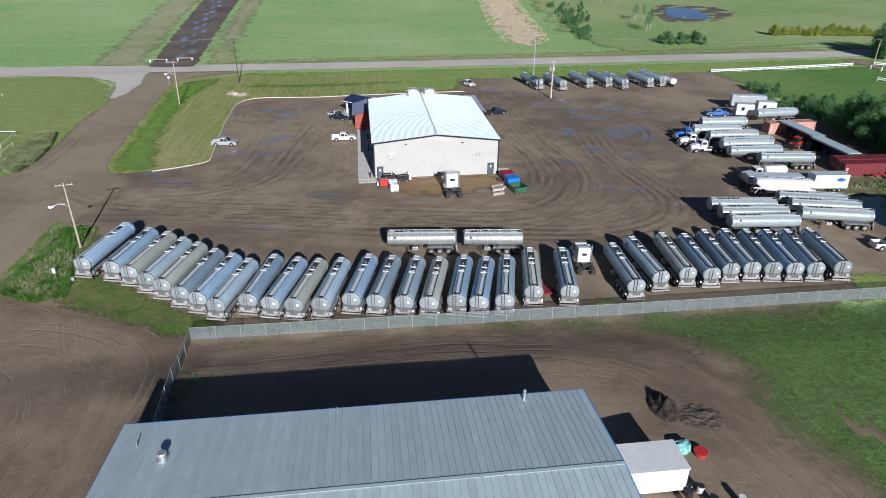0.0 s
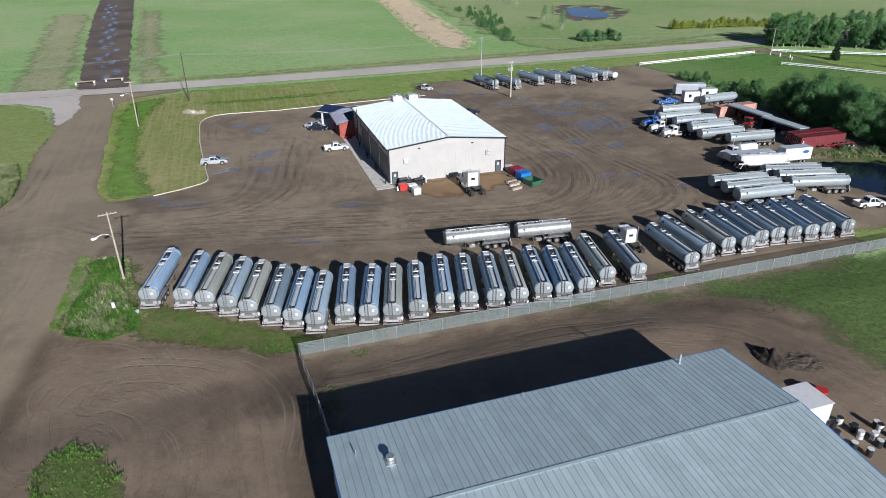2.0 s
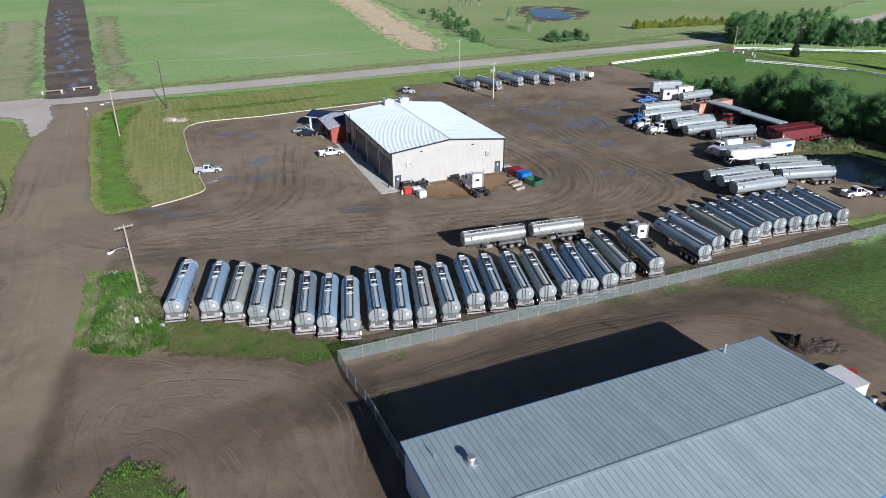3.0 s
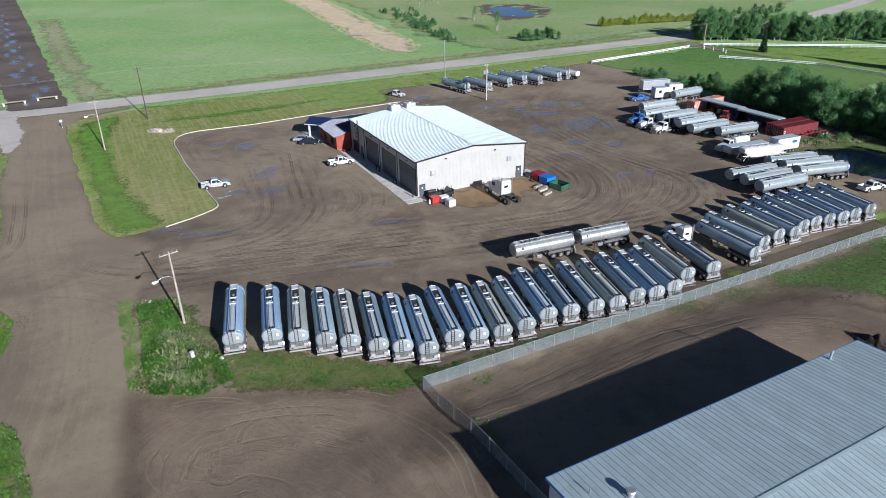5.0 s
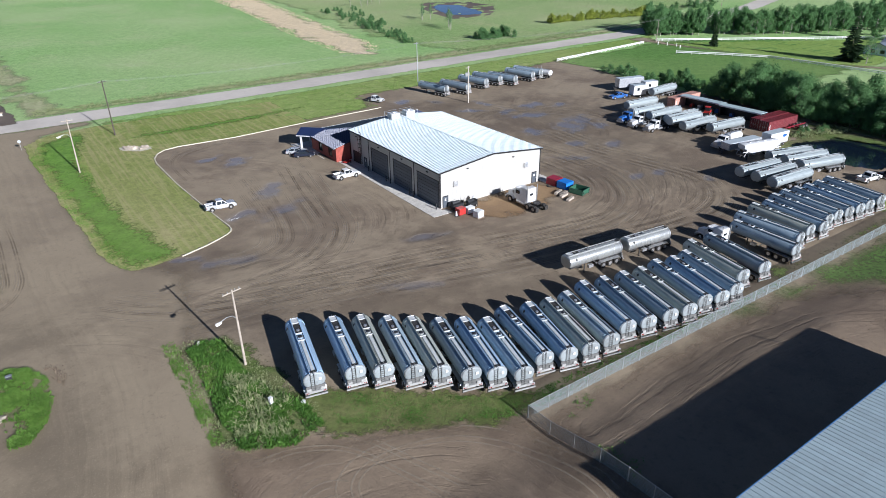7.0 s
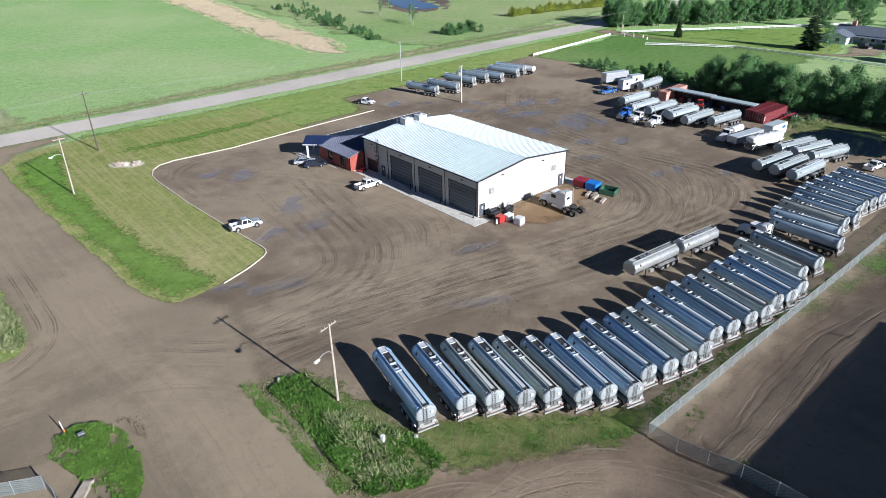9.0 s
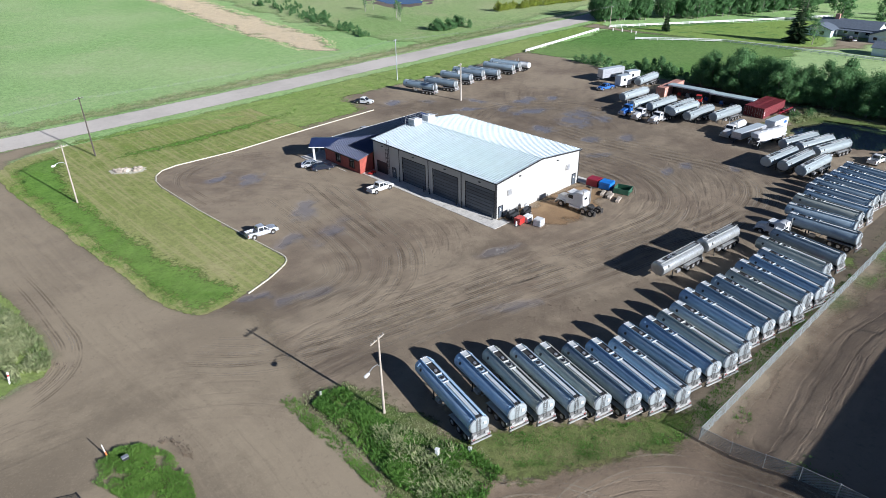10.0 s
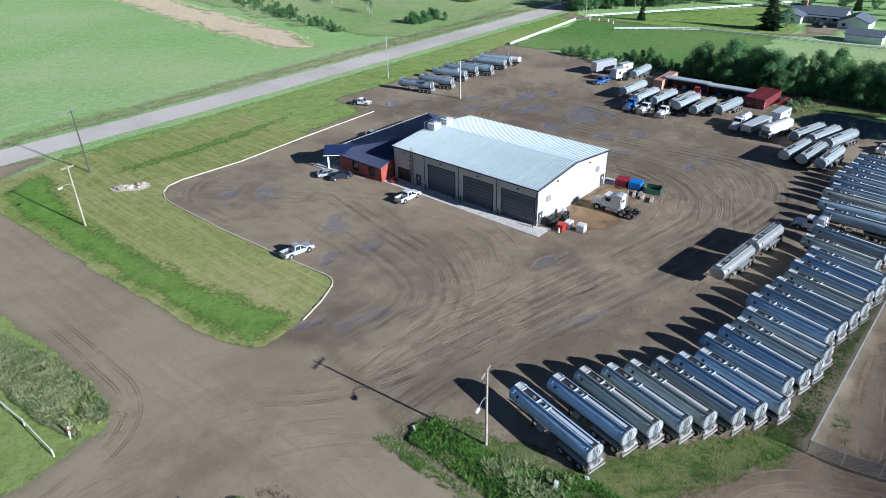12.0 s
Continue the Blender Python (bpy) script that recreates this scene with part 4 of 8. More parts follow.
def man_door(parent, m):
    d = part("door", box(B(), -0.5, -0.05, 0.0, 0.5, 0.02, 2.2, 0.01), M["door_grey"], parent, "grey steel service door with a small window")
    d.matrix_local = m
    bm = B()
    box(bm, -0.62, -0.075, 0, -0.5, 0.02, 2.34)
    box(bm, 0.5, -0.075, 0, 0.62, 0.02, 2.34)
    box(bm, -0.5, -0.075, 2.2, 0.5, 0.02, 2.34)
    part("door_frame", bm, M["trim_black"], d)
    part("pane", box(B(), -0.14, -0.062, 1.4, 0.14, -0.052, 1.85), M["lamp_lens"], d)
    part("handle", box(B(), 0.34, -0.11, 1.0, 0.46, -0.05, 1.06, 0.01), M["alu"], d)


def workshop():
    s = thing("workshop_building", Matrix(), "white metal workshop with three bay doors and low gable roof", "building")
    W, L, H, PK = 24.4, 35.1, 7.0, 8.35
    doors = [(0.5, 7.6), (9.7, 16.5), (18.8, 25.6)]
    # side walls run from the given ends with the outside to the right
    part("wall", wall_panel(B(), (0, L), (0, 0), 0, H, 0.25, [(L - b, L - a, 0, 5.2) for a, b in doors] + [(L - 34.3, L - 30.6, 0, 2.7), (L - 28.9, L - 27.9, 0, 2.2)]), M["siding"], s)
    part("wall", wall_panel(B(), (0.25, 0), (W - 0.25, 0), 0, H, 0.25, []), M["siding"], s)
    part("wall", wall_panel(B(), (W, 0), (W, L), 0, H, 0.25, []), M["siding"], s)
    part("wall", wall_panel(B(), (W - 0.25, L), (0.25, L), 0, H, 0.25, []), M["siding"], s)
    for y in (0.0, L - 0.25):
        bm = B()
        prism(bm, [(0.25, H), (W - 0.25, H), (W / 2, PK - 0.05)], y, y + 0.25)
        part("gable", bm, M["siding"], s)
    roof_slope(s, -0.3, -0.25, H - 0.01, W / 2 + 0.3, PK - H + 0.02, 'y', L + 0.5, 0.63, M["roof_white"])
    roof_slope(s, W + 0.3, -0.25, H - 0.01, -W / 2 - 0.3, PK - H + 0.02, 'y', L + 0.5, 0.63, M["roof_white"])
    bm = B()
    prism(bm, [(W / 2 - 0.2, PK + 0.05), (W / 2, PK + 0.14), (W / 2 + 0.2, PK + 0.05), (W / 2, PK + 0.03)], -0.3, L + 0.3)
    part("ridge_cap", bm, M["roof_white"], s)
    for y in (-0.34, L + 0.26):
        for a, b in ((-0.32, W / 2), (W + 0.32, W / 2)):
            bm = B()
            prism(bm, [(a, H - 0.2), (b, PK - 0.17), (b, PK + 0.1), (a, H + 0.08)], y - 0.02, y + 0.08)
            part("rake_trim", bm, M["trim_black"], s)
    for x in (-0.44, W + 0.32):
        part("gutter", box(B(), x, -0.3, H - 0.16, x + 0.12, L + 0.3, H - 0.0, 0.02), M["trim_black"], s)
    for x, y in ((-0.1, 0.05), (-0.1, 8.7), (-0.1, 17.8), (-0.1, 26.6), (W + 0.02, 0.05), (W + 0.02, 17.0)):
        part("downspout", box(B(), x, y, 0.1, x + 0.08, y + 0.1, H - 0.1, 0.01), M["trim_black"], s)
    part("corner_trim", box(B(), -0.028, -0.035, 0.0, 0.2, -0.026, H - 0.1), M["trim_black"], s)
    part("corner_trim", box(B(), W - 0.2, -0.035, 0.0, W + 0.028, -0.026, H - 0.1), M["trim_black"], s)
    for a, b in doors:
        overhead_door(s, 0.0, a, b, 5.2)
    part("overhead_door", box(B(), 0.12, 30.6, 0.0, 0.18, 34.3, 2.7), M["dark"], s, "low dark garage door")
    side = Matrix.Translation((0.0, 28.4, 0)) @ Matrix.Rotation(radians(-90), 4, 'Z')
    man_door(s, side)
    man_door(s, Matrix.Translation((1.15, -0.022, 0.0)))
    man_door(s, Matrix.Translation((22.9, -0.022, 0.0)))
    for x, z in ((3.4, 4.3), (20.5, 4.35)):
        v = part("vent", box(B(), x - 0.45, -0.32, z - 0.5, x + 0.45, 0.0, z + 0.5, 0.04), M["alu"], s, "boxed white wall vent hood")
        for k in range(4):
            part("louvre", box(B(), x - 0.36, -0.37, z - 0.36 + k * 0.2, x + 0.36, -0.325, z - 0.28 + k * 0.2), M["galv"], v)
    for x in (6.2, 17.2):
        part("wall_light", box(B(), x - 0.2, -0.28, 6.55, x + 0.2, 0.0, 6.72, 0.03), M["dark"], s)
    for y in (4.0, 13.1, 22.2, 32.0):
        part("wall_light", box(B(), -0.25, y - 0.25, 6.05, 0.0, y + 0.25, 6.2, 0.03), M["dark"], s)
    # caged ladder
    lad = B()
    for y in (29.7, 30.2):
        rod(lad, (-0.2, y, 0.5), (-0.2, y, 7.9), 0.045, 6)
    for k in range(24):
        rod(lad, (-0.2, 29.7, 0.6 + k * 0.3), (-0.2, 30.2, 0.6 + k * 0.3), 0.015, 5)
    for k in range(6):
        z = 2.4 + k * 0.9
        pts = [(-0.2, 29.7, z), (-0.65, 29.65, z), (-0.85, 29.95, z), (-0.65, 30.25, z), (-0.2, 30.2, z)]
        for p, q in zip(pts, pts[1:]):
            rod(lad, p, q, 0.035, 5)
    for y, x in ((29.65, -0.65), (29.95, -0.85), (30.25, -0.65)):
        rod(lad, (x, y, 2.4), (x, y, 6.9), 0.015, 5)
    part("ladder", lad, M["chassis"], s, "caged dark steel roof ladder")
    # concrete footing strip showing under the end wall
    part("footing", box(B(), 0.02, -0.06, -0.4, W - 0.02, -0.002, 0.12), M["concrete"], s)
    return s


workshop()
bollard = thing("bollard", Matrix.Translation((-0.75, 0.2, 0.08)), "dark steel bollard beside a bay door", "bollard", "bollards at the bay doors")
part("tube", rod(B(), (0, 0, -0.1), (0, 0, 1.15), 0.11, 12), M["dark"], bollard, smooth=True)
part("cap", rod(B(), (0, 0, 1.15), (0, 0, 1.2), 0.11, 12, 0.05), M["dark"], bollard, smooth=True)
for y in (7.9, 9.4, 16.8, 18.5, 25.9):
    copy_thing(bollard, Matrix.Translation((-0.75, y, 0.08)))
apr = thing("apron", Matrix(), "concrete apron slabs along the bay doors", "pavement", kind="structure")
slab = None
for i in range(14):
    m = Matrix.Translation((-1.6, 0.6 + i * 2.6, 0.02))
    if slab is None:
        slab = part("slab", box(B(), -1.56, -1.29, -0.35, 1.56, 1.29, 0.07, 0.015), M["concrete"], apr)
        slab.matrix_local = m
    else:
        shared("slab", slab, apr, m)
part("slab", box(B(), 24.6, -2.2, -0.4, 27.2, 3.0, 0.08, 0.015), M["concrete"], apr)
part("slab", box(B(), -3.1, -2.6, -0.4, 0.9, -0.72, 0.075, 0.015), M["concrete"], apr)


def rooftop_unit(m):
    u = thing("rooftop_unit", m, "pale rooftop air handler inside a pipe railing", "ventilation unit", "units on the workshop roof")
    part("cabinet", box(B(), -1.1, -1.0, 0.25, 1.1, 1.0, 1.35, 0.04), M["white"], u)
    part("base", box(B(), -1.0, -0.9, -0.2, 1.0, 0.9, 0.25), M["galv"], u)
    for k in range(5):
        part("louvre", box(B(), -0.9, -1.04, 0.4 + k * 0.17, 0.9, -1.005, 0.5 + k * 0.17), M["galv"], u)
    bm = B()
    bmesh.ops.create_cone(bm, cap_ends=True, segments=20, radius1=0.55, radius2=0.5, depth=0.2, matrix=Matrix.Translation((0, 0, 1.45)))
    part("fan_housing", bm, M["galv"], u)
    for x in (-1.5, 1.5):
        for y in (-1.5, 1.5):
            part("rail_post", rod(B(), (x, y, -0.1), (x, y, 1.5), 0.03, 6), M["galv"], u)
    for z in (0.8, 1.5):
        for p, q in (((-1.5, -1.5), (1.5, -1.5)), ((1.5, -1.5), (1.5, 1.5)), ((1.5, 1.5), (-1.5, 1.5)), ((-1.5, 1.5), (-1.5, -1.5))):
            part("rail", rod(B(), (*p, z), (*q, z), 0.025, 6), M["galv"], u)
    return u


unit = rooftop_unit(Matrix.Translation((10.3, 33.2, 8.15)))
copy_thing(unit, Matrix.Translation((14.2, 33.2, 8.15)))


# ---- office annex ----
def annex():
    s = thing("office_annex", Matrix(), "red-clad office annex with navy hip roof and corner porch", "building")
    W0, E0, S0, N0, H = -3.6, 28.0, 35.45, 51.4, 3.15
    cut = 3.1  # the entrance corner is cut off at 45 degrees
    wins = [(7.2, 8.9, 0.8, 2.5), (12.2, 13.9, 0.8, 2.5)]
    part("wall", wall_panel(B(), (W0, N0 - cut), (W0, S0), 0, H, 0.3, [(a - cut, b - cut, c, d) for a, b, c, d in wins], 5), M["red_wall"], s)
    part("wall", wall_panel(B(), (W0 + cut, N0), (W0, N0 - cut), 0, H, 0.3, [(1.3, 3.1, 0.0, 2.4)], 5), M["red_wall"], s)
    corner = Matrix.Translation((W0 + cut / 2, N0 - cut / 2, 0)) @ Matrix.Rotation(radians(135), 4, 'Z')
    bm = box(B(), -0.16, -0.88, 0.05, -0.1, 0.88, 2.4)
    bm.transform(corner)
    entry = part("door", bm, M["glass"], s, "dark glass entrance doors")
    bm = B()
    for y in (-0.87, -0.03, 0.81):
        box(bm, -0.1, y, 0.05, -0.03, y + 0.06, 2.4)
    bm.transform(corner)
    part("frame", bm, M["trim_black"], entry)
    part("wall", wall_panel(B(), (W0 + 0.3, S0), (-0.05, S0), 0, H + 0.05, 0.3, [], 5), M["red_wall"], s)
    part("wall", wall_panel(B(), (24.45, S0), (E0 - 0.3, S0), 0, H + 0.05, 0.3, [], 5), M["red_wall"], s)
    part("wall", wall_panel(B(), (E0, S0), (E0, N0), 0, H, 0.3, [(2, 3.6, 1, 2.5), (8, 9.6, 1, 2.5)], 5), M["red_wall"], s)
    part("wall", wall_panel(B(), (E0 - 0.3, N0), (W0 + cut, N0), 0, H, 0.3, [(4 + 5 * k, 5.6 + 5 * k, 1, 2.5) for k in range(5)], 5), M["red_wall"], s)
    for a, b, z0, z1 in wins:
        w = part("window", box(B(), W0 + 0.1, N0 - b, z0, W0 + 0.16, N0 - a, z1), M["glass"], s)
        bm = B()
        box(bm, W0 - 0.04, N0 - b - 0.1, z1, W0 + 0.1, N0 - a + 0.1, z1 + 0.1)
        box(bm, W0 - 0.04, N0 - b - 0.1, z0 - 0.1, W0 + 0.1, N0 - a + 0.1, z0)
        box(bm, W0 - 0.04, N0 - b - 0.1, z0, W0 + 0.1, N0 - b, z1)
        box(bm, W0 - 0.04, N0 - a, z0, W0 + 0.1, N0 - a + 0.1, z1)
        box(bm, W0 + 0.04, N0 - (a + b) / 2 - 0.03, z0, W0 + 0.1, N0 - (a + b) / 2 + 0.03, z1)
        part("frame", bm, M["trim_black"], w)
    for a, b in ((2, 3.6), (8, 9.6)):
        part("window", box(B(), E0 - 0.16, S0 + a, 1, E0 - 0.1, S0 + b, 2.5), M["glass"], s)
    for k in range(5):
        x = E0 - 0.3 - (4 + 5 * k)
        part("window", box(B(), x - 1.6, N0 - 0.16, 1, x, N0 - 0.1, 2.5), M["glass"], s)
    # hip roof leaning on the workshop: west, north and east planes of narrow panels
    xw, xe, yn, kw, kn, zw, zn = -4.2, 28.6, 52.0, 0.25, 0.195, 3.2, 3.25
    top = 35.2

    def panel(a0, a1, b0, b1, axis, zf):
        """One seamed strip: a across, b along the slope."""
        bm = B()
        for lo, hi, t, draw_in in ((a0, a1, 0.05, 0.0), (a0 - 0.075, a0 + 0.075, 0.13, 0.05)):
            c = []
            for b in (b0, b1):
                for a, inward in ((lo, 1), (hi, -1)):
                    for dz in (0.0, t):
                        q = a + (inward * draw_in if dz else 0.0)
                        x, y = (b, q) if axis == 'y' else (q, b)
                        c.append(bm.verts.new((x, y, zf(x, y) + dz)))
            for f in ((0, 1, 3, 2), (4, 6, 7, 5), (0, 4, 5, 1), (2, 3, 7, 6), (1, 5, 7, 3), (0, 2, 6, 4)):
                bm.faces.new([c[k] for k in f])
        bmesh.ops.recalc_face_normals(bm, faces=bm.faces)
        part("roof_panel", bm, M["navy"], s)

    for k in range(33):
        y0 = top + (yn - top) * k / 33
        y1 = top + (yn - top) * (k + 1) / 33
        reach = min(16.4, max(0.25, ((yn - y0) * kn + zn - zw) / kw))
        panel(y0, y1, xw, min(12.2, xw + reach), 'y', lambda x, y: zw + kw * (x - xw))
        panel(y0, y1, xe, max(12.2, xe - reach), 'y', lambda x, y: zw + kw * (xe - x))
    for k in range(66):
        x0 = xw + (xe - xw) * k / 66
        x1 = xw + (xe - xw) * (k + 1) / 66
        d = min(x1 - xw, xe - x0)
        reach = max(0.25, min(yn - top, (d * kw + zw - zn) / kn))
        panel(x0, x1, yn, yn - reach, 'x', lambda x, y: zn + kn * (yn - y))
    for a in (box(B(), xw - 0.12, S0 - 0.3, zw - 0.12, xw, yn, zw + 0.06), box(B(), xe, S0 - 0.3, zw - 0.12, xe + 0.12, yn, zw + 0.06)):
        part("gutter", a, M["trim_black"], s)
    part("gutter", box(B(), xw, yn, zn - 0.1, xe, yn + 0.15, zn + 0.12), M["white"], s, "white eave gutter")
    bm = B()
    vs = [bm.verts.new((x, y, z)) for y in (S0 - 0.25, S0 - 0.15) for x, z in ((xw, zw - 0.12), (-0.02, zw + kw * 4.2 - 0.12), (-0.02, zw + kw * 4.2 + 0.06), (xw, zw + 0.06))]
    for f in ((0, 1, 2, 3), (7, 6, 5, 4), (0, 4, 5, 1), (1, 5, 6, 2), (2, 6, 7, 3), (3, 7, 4, 0)):
        bm.faces.new([vs[i] for i in f])
    bmesh.ops.recalc_face_normals(bm, faces=bm.faces)
    part("rake_trim", bm, M["trim_black"], s)
    bm = B()
    vs = [bm.verts.new((x, y, z)) for y in (S0, S0 + 0.25) for x, z in ((W0 + 0.02, H + 0.06), (-0.05, H + 0.06), (-0.05, zw + kw * 4.1 - 0.08))]
    for f in ((0, 1, 2), (5, 4, 3), (0, 3, 4, 1), (1, 4, 5, 2), (2, 5, 3, 0)):
        bm.faces.new([vs[i] for i in f])
    bmesh.ops.recalc_face_normals(bm, faces=bm.faces)
    part("gable", bm, M["red_wall"], s)
    # corner porch: a gabled canopy set diagonally over the entrance
    turn = Matrix.Translation((W0, N0, 0)) @ Matrix.Rotation(radians(134.6), 4, 'Z') @ Matrix.Rotation(radians(90), 4, 'Z')
    bm = prism(B(), [(-3.35, 3.2), (3.35, 3.2), (3.35, 3.44), (0, 4.4), (-3.35, 3.44)], -1.1, 7.0)
    bm.transform(turn)
    bmesh.ops.recalc_face_normals(bm, faces=bm.faces)
    p = part("porch_roof", bm, M["navy"], s, "navy gabled porch canopy")
    for x in (-3.42, 3.355):
        bm = box(B(), x, -1.12, 3.18, x + 0.065, 2.3, 3.36)
        bm.transform(turn)
        part("fascia", bm, M["white"], p)
    for x in (-2.65, 2.65):
        bm = box(B(), x - 0.2, -0.45, -0.2, x + 0.2, -0.05, 3.2, 0.02)
        bm.transform(turn)
        part("column", bm, M["white"], s, "pale square porch column")
    part("step", box(B(), -6.6, 46.0, -0.4, W0 - 0.02, 54.2, 0.03, 0.02), M["concrete"], s)
    part("step", box(B(), W0 - 0.015, N0 - cut, -0.4, W0 + cut, 54.2, 0.03, 0.02), M["concrete"], s)
    part("step", box(B(), -4.9, 35.0, -0.4, W0 - 0.02, 45.99, 0.02, 0.02), M["concrete"], s)
    return s


annex()


# ---- metal-roofed building beside the fence ----
def store():
    s = thing("metal_roofed_building", Matrix(), "long low building with a ribbed pale metal roof and blue trim", "building")
    x0, x1, y1, y0, g, H, PK = -23.0, 17.2, -73.4, -92.8, -0.7, 5.45, 6.25
    ym = (y0 + y1) / 2
    part("wall", wall_panel(B(), (x0, y1), (x0, y0), g, H, 0.25, [(3.0, 4.0, g, 2.4), (6, 9.6, g, 3.9)]), M["siding_pale"], s)
    part("wall", wall_panel(B(), (x0 + 0.25, y0), (x1 - 0.25, y0), g, H, 0.25, []), M["siding_pale"], s)
    part("wall", wall_panel(B(), (x1, y0), (x1, y1), g, H, 0.25, []), M["siding_pale"], s)
    part("wall", wall_panel(B(), (x1 - 0.25, y1), (x0 + 0.25, y1), g, H, 0.25, []), M["siding_pale"], s)
    part("door", box(B(), x0 + 0.05, y1 - 4.0, g, x0 + 0.12, y1 - 3.0, 2.4), M["dark"], s)
    part("overhead_door", box(B(), x0 + 0.08, y1 - 9.6, g, x0 + 0.15, y1 - 6.0, 3.9), M["white"], s)
    for x in (x0, x1 - 0.25):
        bm = B()
        vs = [bm.verts.new((x + dx, y, z)) for dx in (0, 0.25) for y, z in ((y0, H), (y1, H), (ym, PK - 0.03))]
        for f in ((0, 1, 2), (5, 4, 3), (0, 3, 4, 1), (1, 4, 5, 2), (2, 5, 3, 0)):
            bm.faces.new([vs[i] for i in f])
        bmesh.ops.recalc_face_normals(bm, faces=bm.faces)
        part("gable", bm, M["siding_pale"], s)
    roof_slope(s, x0 - 0.2, y1 + 0.3, H, ym - y1 - 0.3, PK - H, 'x', x1 - x0 + 0.4, 0.6, M["roof_steel"], seam=0.075)
    roof_slope(s, x0 - 0.2, y0 - 0.3, H, ym - y0 + 0.3, PK - H, 'x', x1 - x0 + 0.4, 0.6, M["roof_steel"], seam=0.075)
    bm = B()
    box(bm, x0 - 0.25, ym - 0.17, PK + 0.03, x1 + 0.25, ym + 0.17, PK + 0.075, 0.015)
    part("ridge_cap", bm, M["roof_steel"], s)
    for x in (x0 - 0.27, x1 + 0.2):
        for ya in (y1 + 0.3, y0 - 0.3):
            bm = B()
            vs = [bm.verts.new((x + dx, y, z)) for dx in (0, 0.07) for y, z in ((ya, H - 0.2), (ym, PK - 0.2), (ym, PK + 0.06), (ya, H + 0.06))]
            for f in ((0, 1, 2, 3), (7, 6, 5, 4), (0, 4, 5, 1), (1, 5, 6, 2), (2, 6, 7, 3), (3, 7, 4, 0)):
                bm.faces.new([vs[i] for i in f])
            bmesh.ops.recalc_face_normals(bm, faces=bm.faces)
            part("rake_trim", bm, M["trim_blue"], s)
    for y in (y1 + 0.3, y0 - 0.38):
        part("eave_trim", box(B(), x0 - 0.2, y, H - 0.18, x1 + 0.2, y + 0.08, H + 0.02), M["trim_blue"], s)
    for x, y, r, h in ((-18.8, -78.0, 0.3, 0.6), (11.6, -73.9, 0.12, 1.0), (-21.3, -76.2, 0.05, 0.6), (-5.2, -73.6, 0.04, 0.6)):
        z = H + (y1 - y) / (y1 - ym) * (PK - H)
        bm = B()
        rod(bm, (x, y, z), (x, y, z + h), r, 16)
        v = part("roof_vent", bm, M["galv"], s, smooth=True)
        if r > 0.1:
            bm = B()
            rod(bm, (x, y, z + h), (x, y, z + h + 0.12), r * 1.35, 16, r * 1.1)
            part("cap", bm, M["galv"], v)
            part("flashing", box(B(), x - r * 1.5, y - r * 1.5, z - 0.05, x + r * 1.5, y + r * 1.5, z + 0.12), M["galv"], v)
    part("step", box(B(), x0 - 1.6, y1 - 4.6, g - 0.2, x0 - 0.02, y1 - 2.4, 0.6, 0.02), M["concrete"], s)
    return s


store()


# ---- tank trailers ----
def ring(cx, ry, rz, cz, power=2.3, n=28):
    out = []
    for i in range(n):
        a = 2 * math.pi * i / n
        c, s = math.cos(a), math.sin(a)
        out.append((cx, ry * math.copysign(abs(c) ** (2 / power), c), cz + rz * math.copysign(abs(s) ** (2 / power), s)))
    return out


def wheel(parent, x, y, r=0.52, w=0.56, rims=True):
    """A dual wheel on a cross axle, centred at (x, y)."""
    bm = B()
    prof = [(-w / 2, r * 0.62), (-w / 2, r * 0.94), (-w / 2 + 0.05, r), (-0.03, r), (0.0, r * 0.88), (0.03, r), (w / 2 - 0.05, r), (w / 2, r * 0.94), (w / 2, r * 0.62)]
    n = 18
    rings = [[(0 + rr * math.cos(2 * math.pi * i / n), yy, rr * math.sin(2 * math.pi * i / n)) for i in range(n)] for yy, rr in prof]
    loft(bm, rings)
    t = part("wheel", bm, M["rubber"], parent, smooth=True)
    t.matrix_local = Matrix.Translation((x, y, r))
    if rims:
        for s in (-1, 1):
            bm = B()
            rod(bm, (0, s * (w / 2 - 0.06), 0), (0, s * (w / 2 + 0.012), 0), r * 0.6, 16, r * 0.55)
            rod(bm, (0, s * (w / 2), 0), (0, s * (w / 2 + 0.06), 0), r * 0.22, 10)
            part("rim", bm, M["rim"], t)
    return t


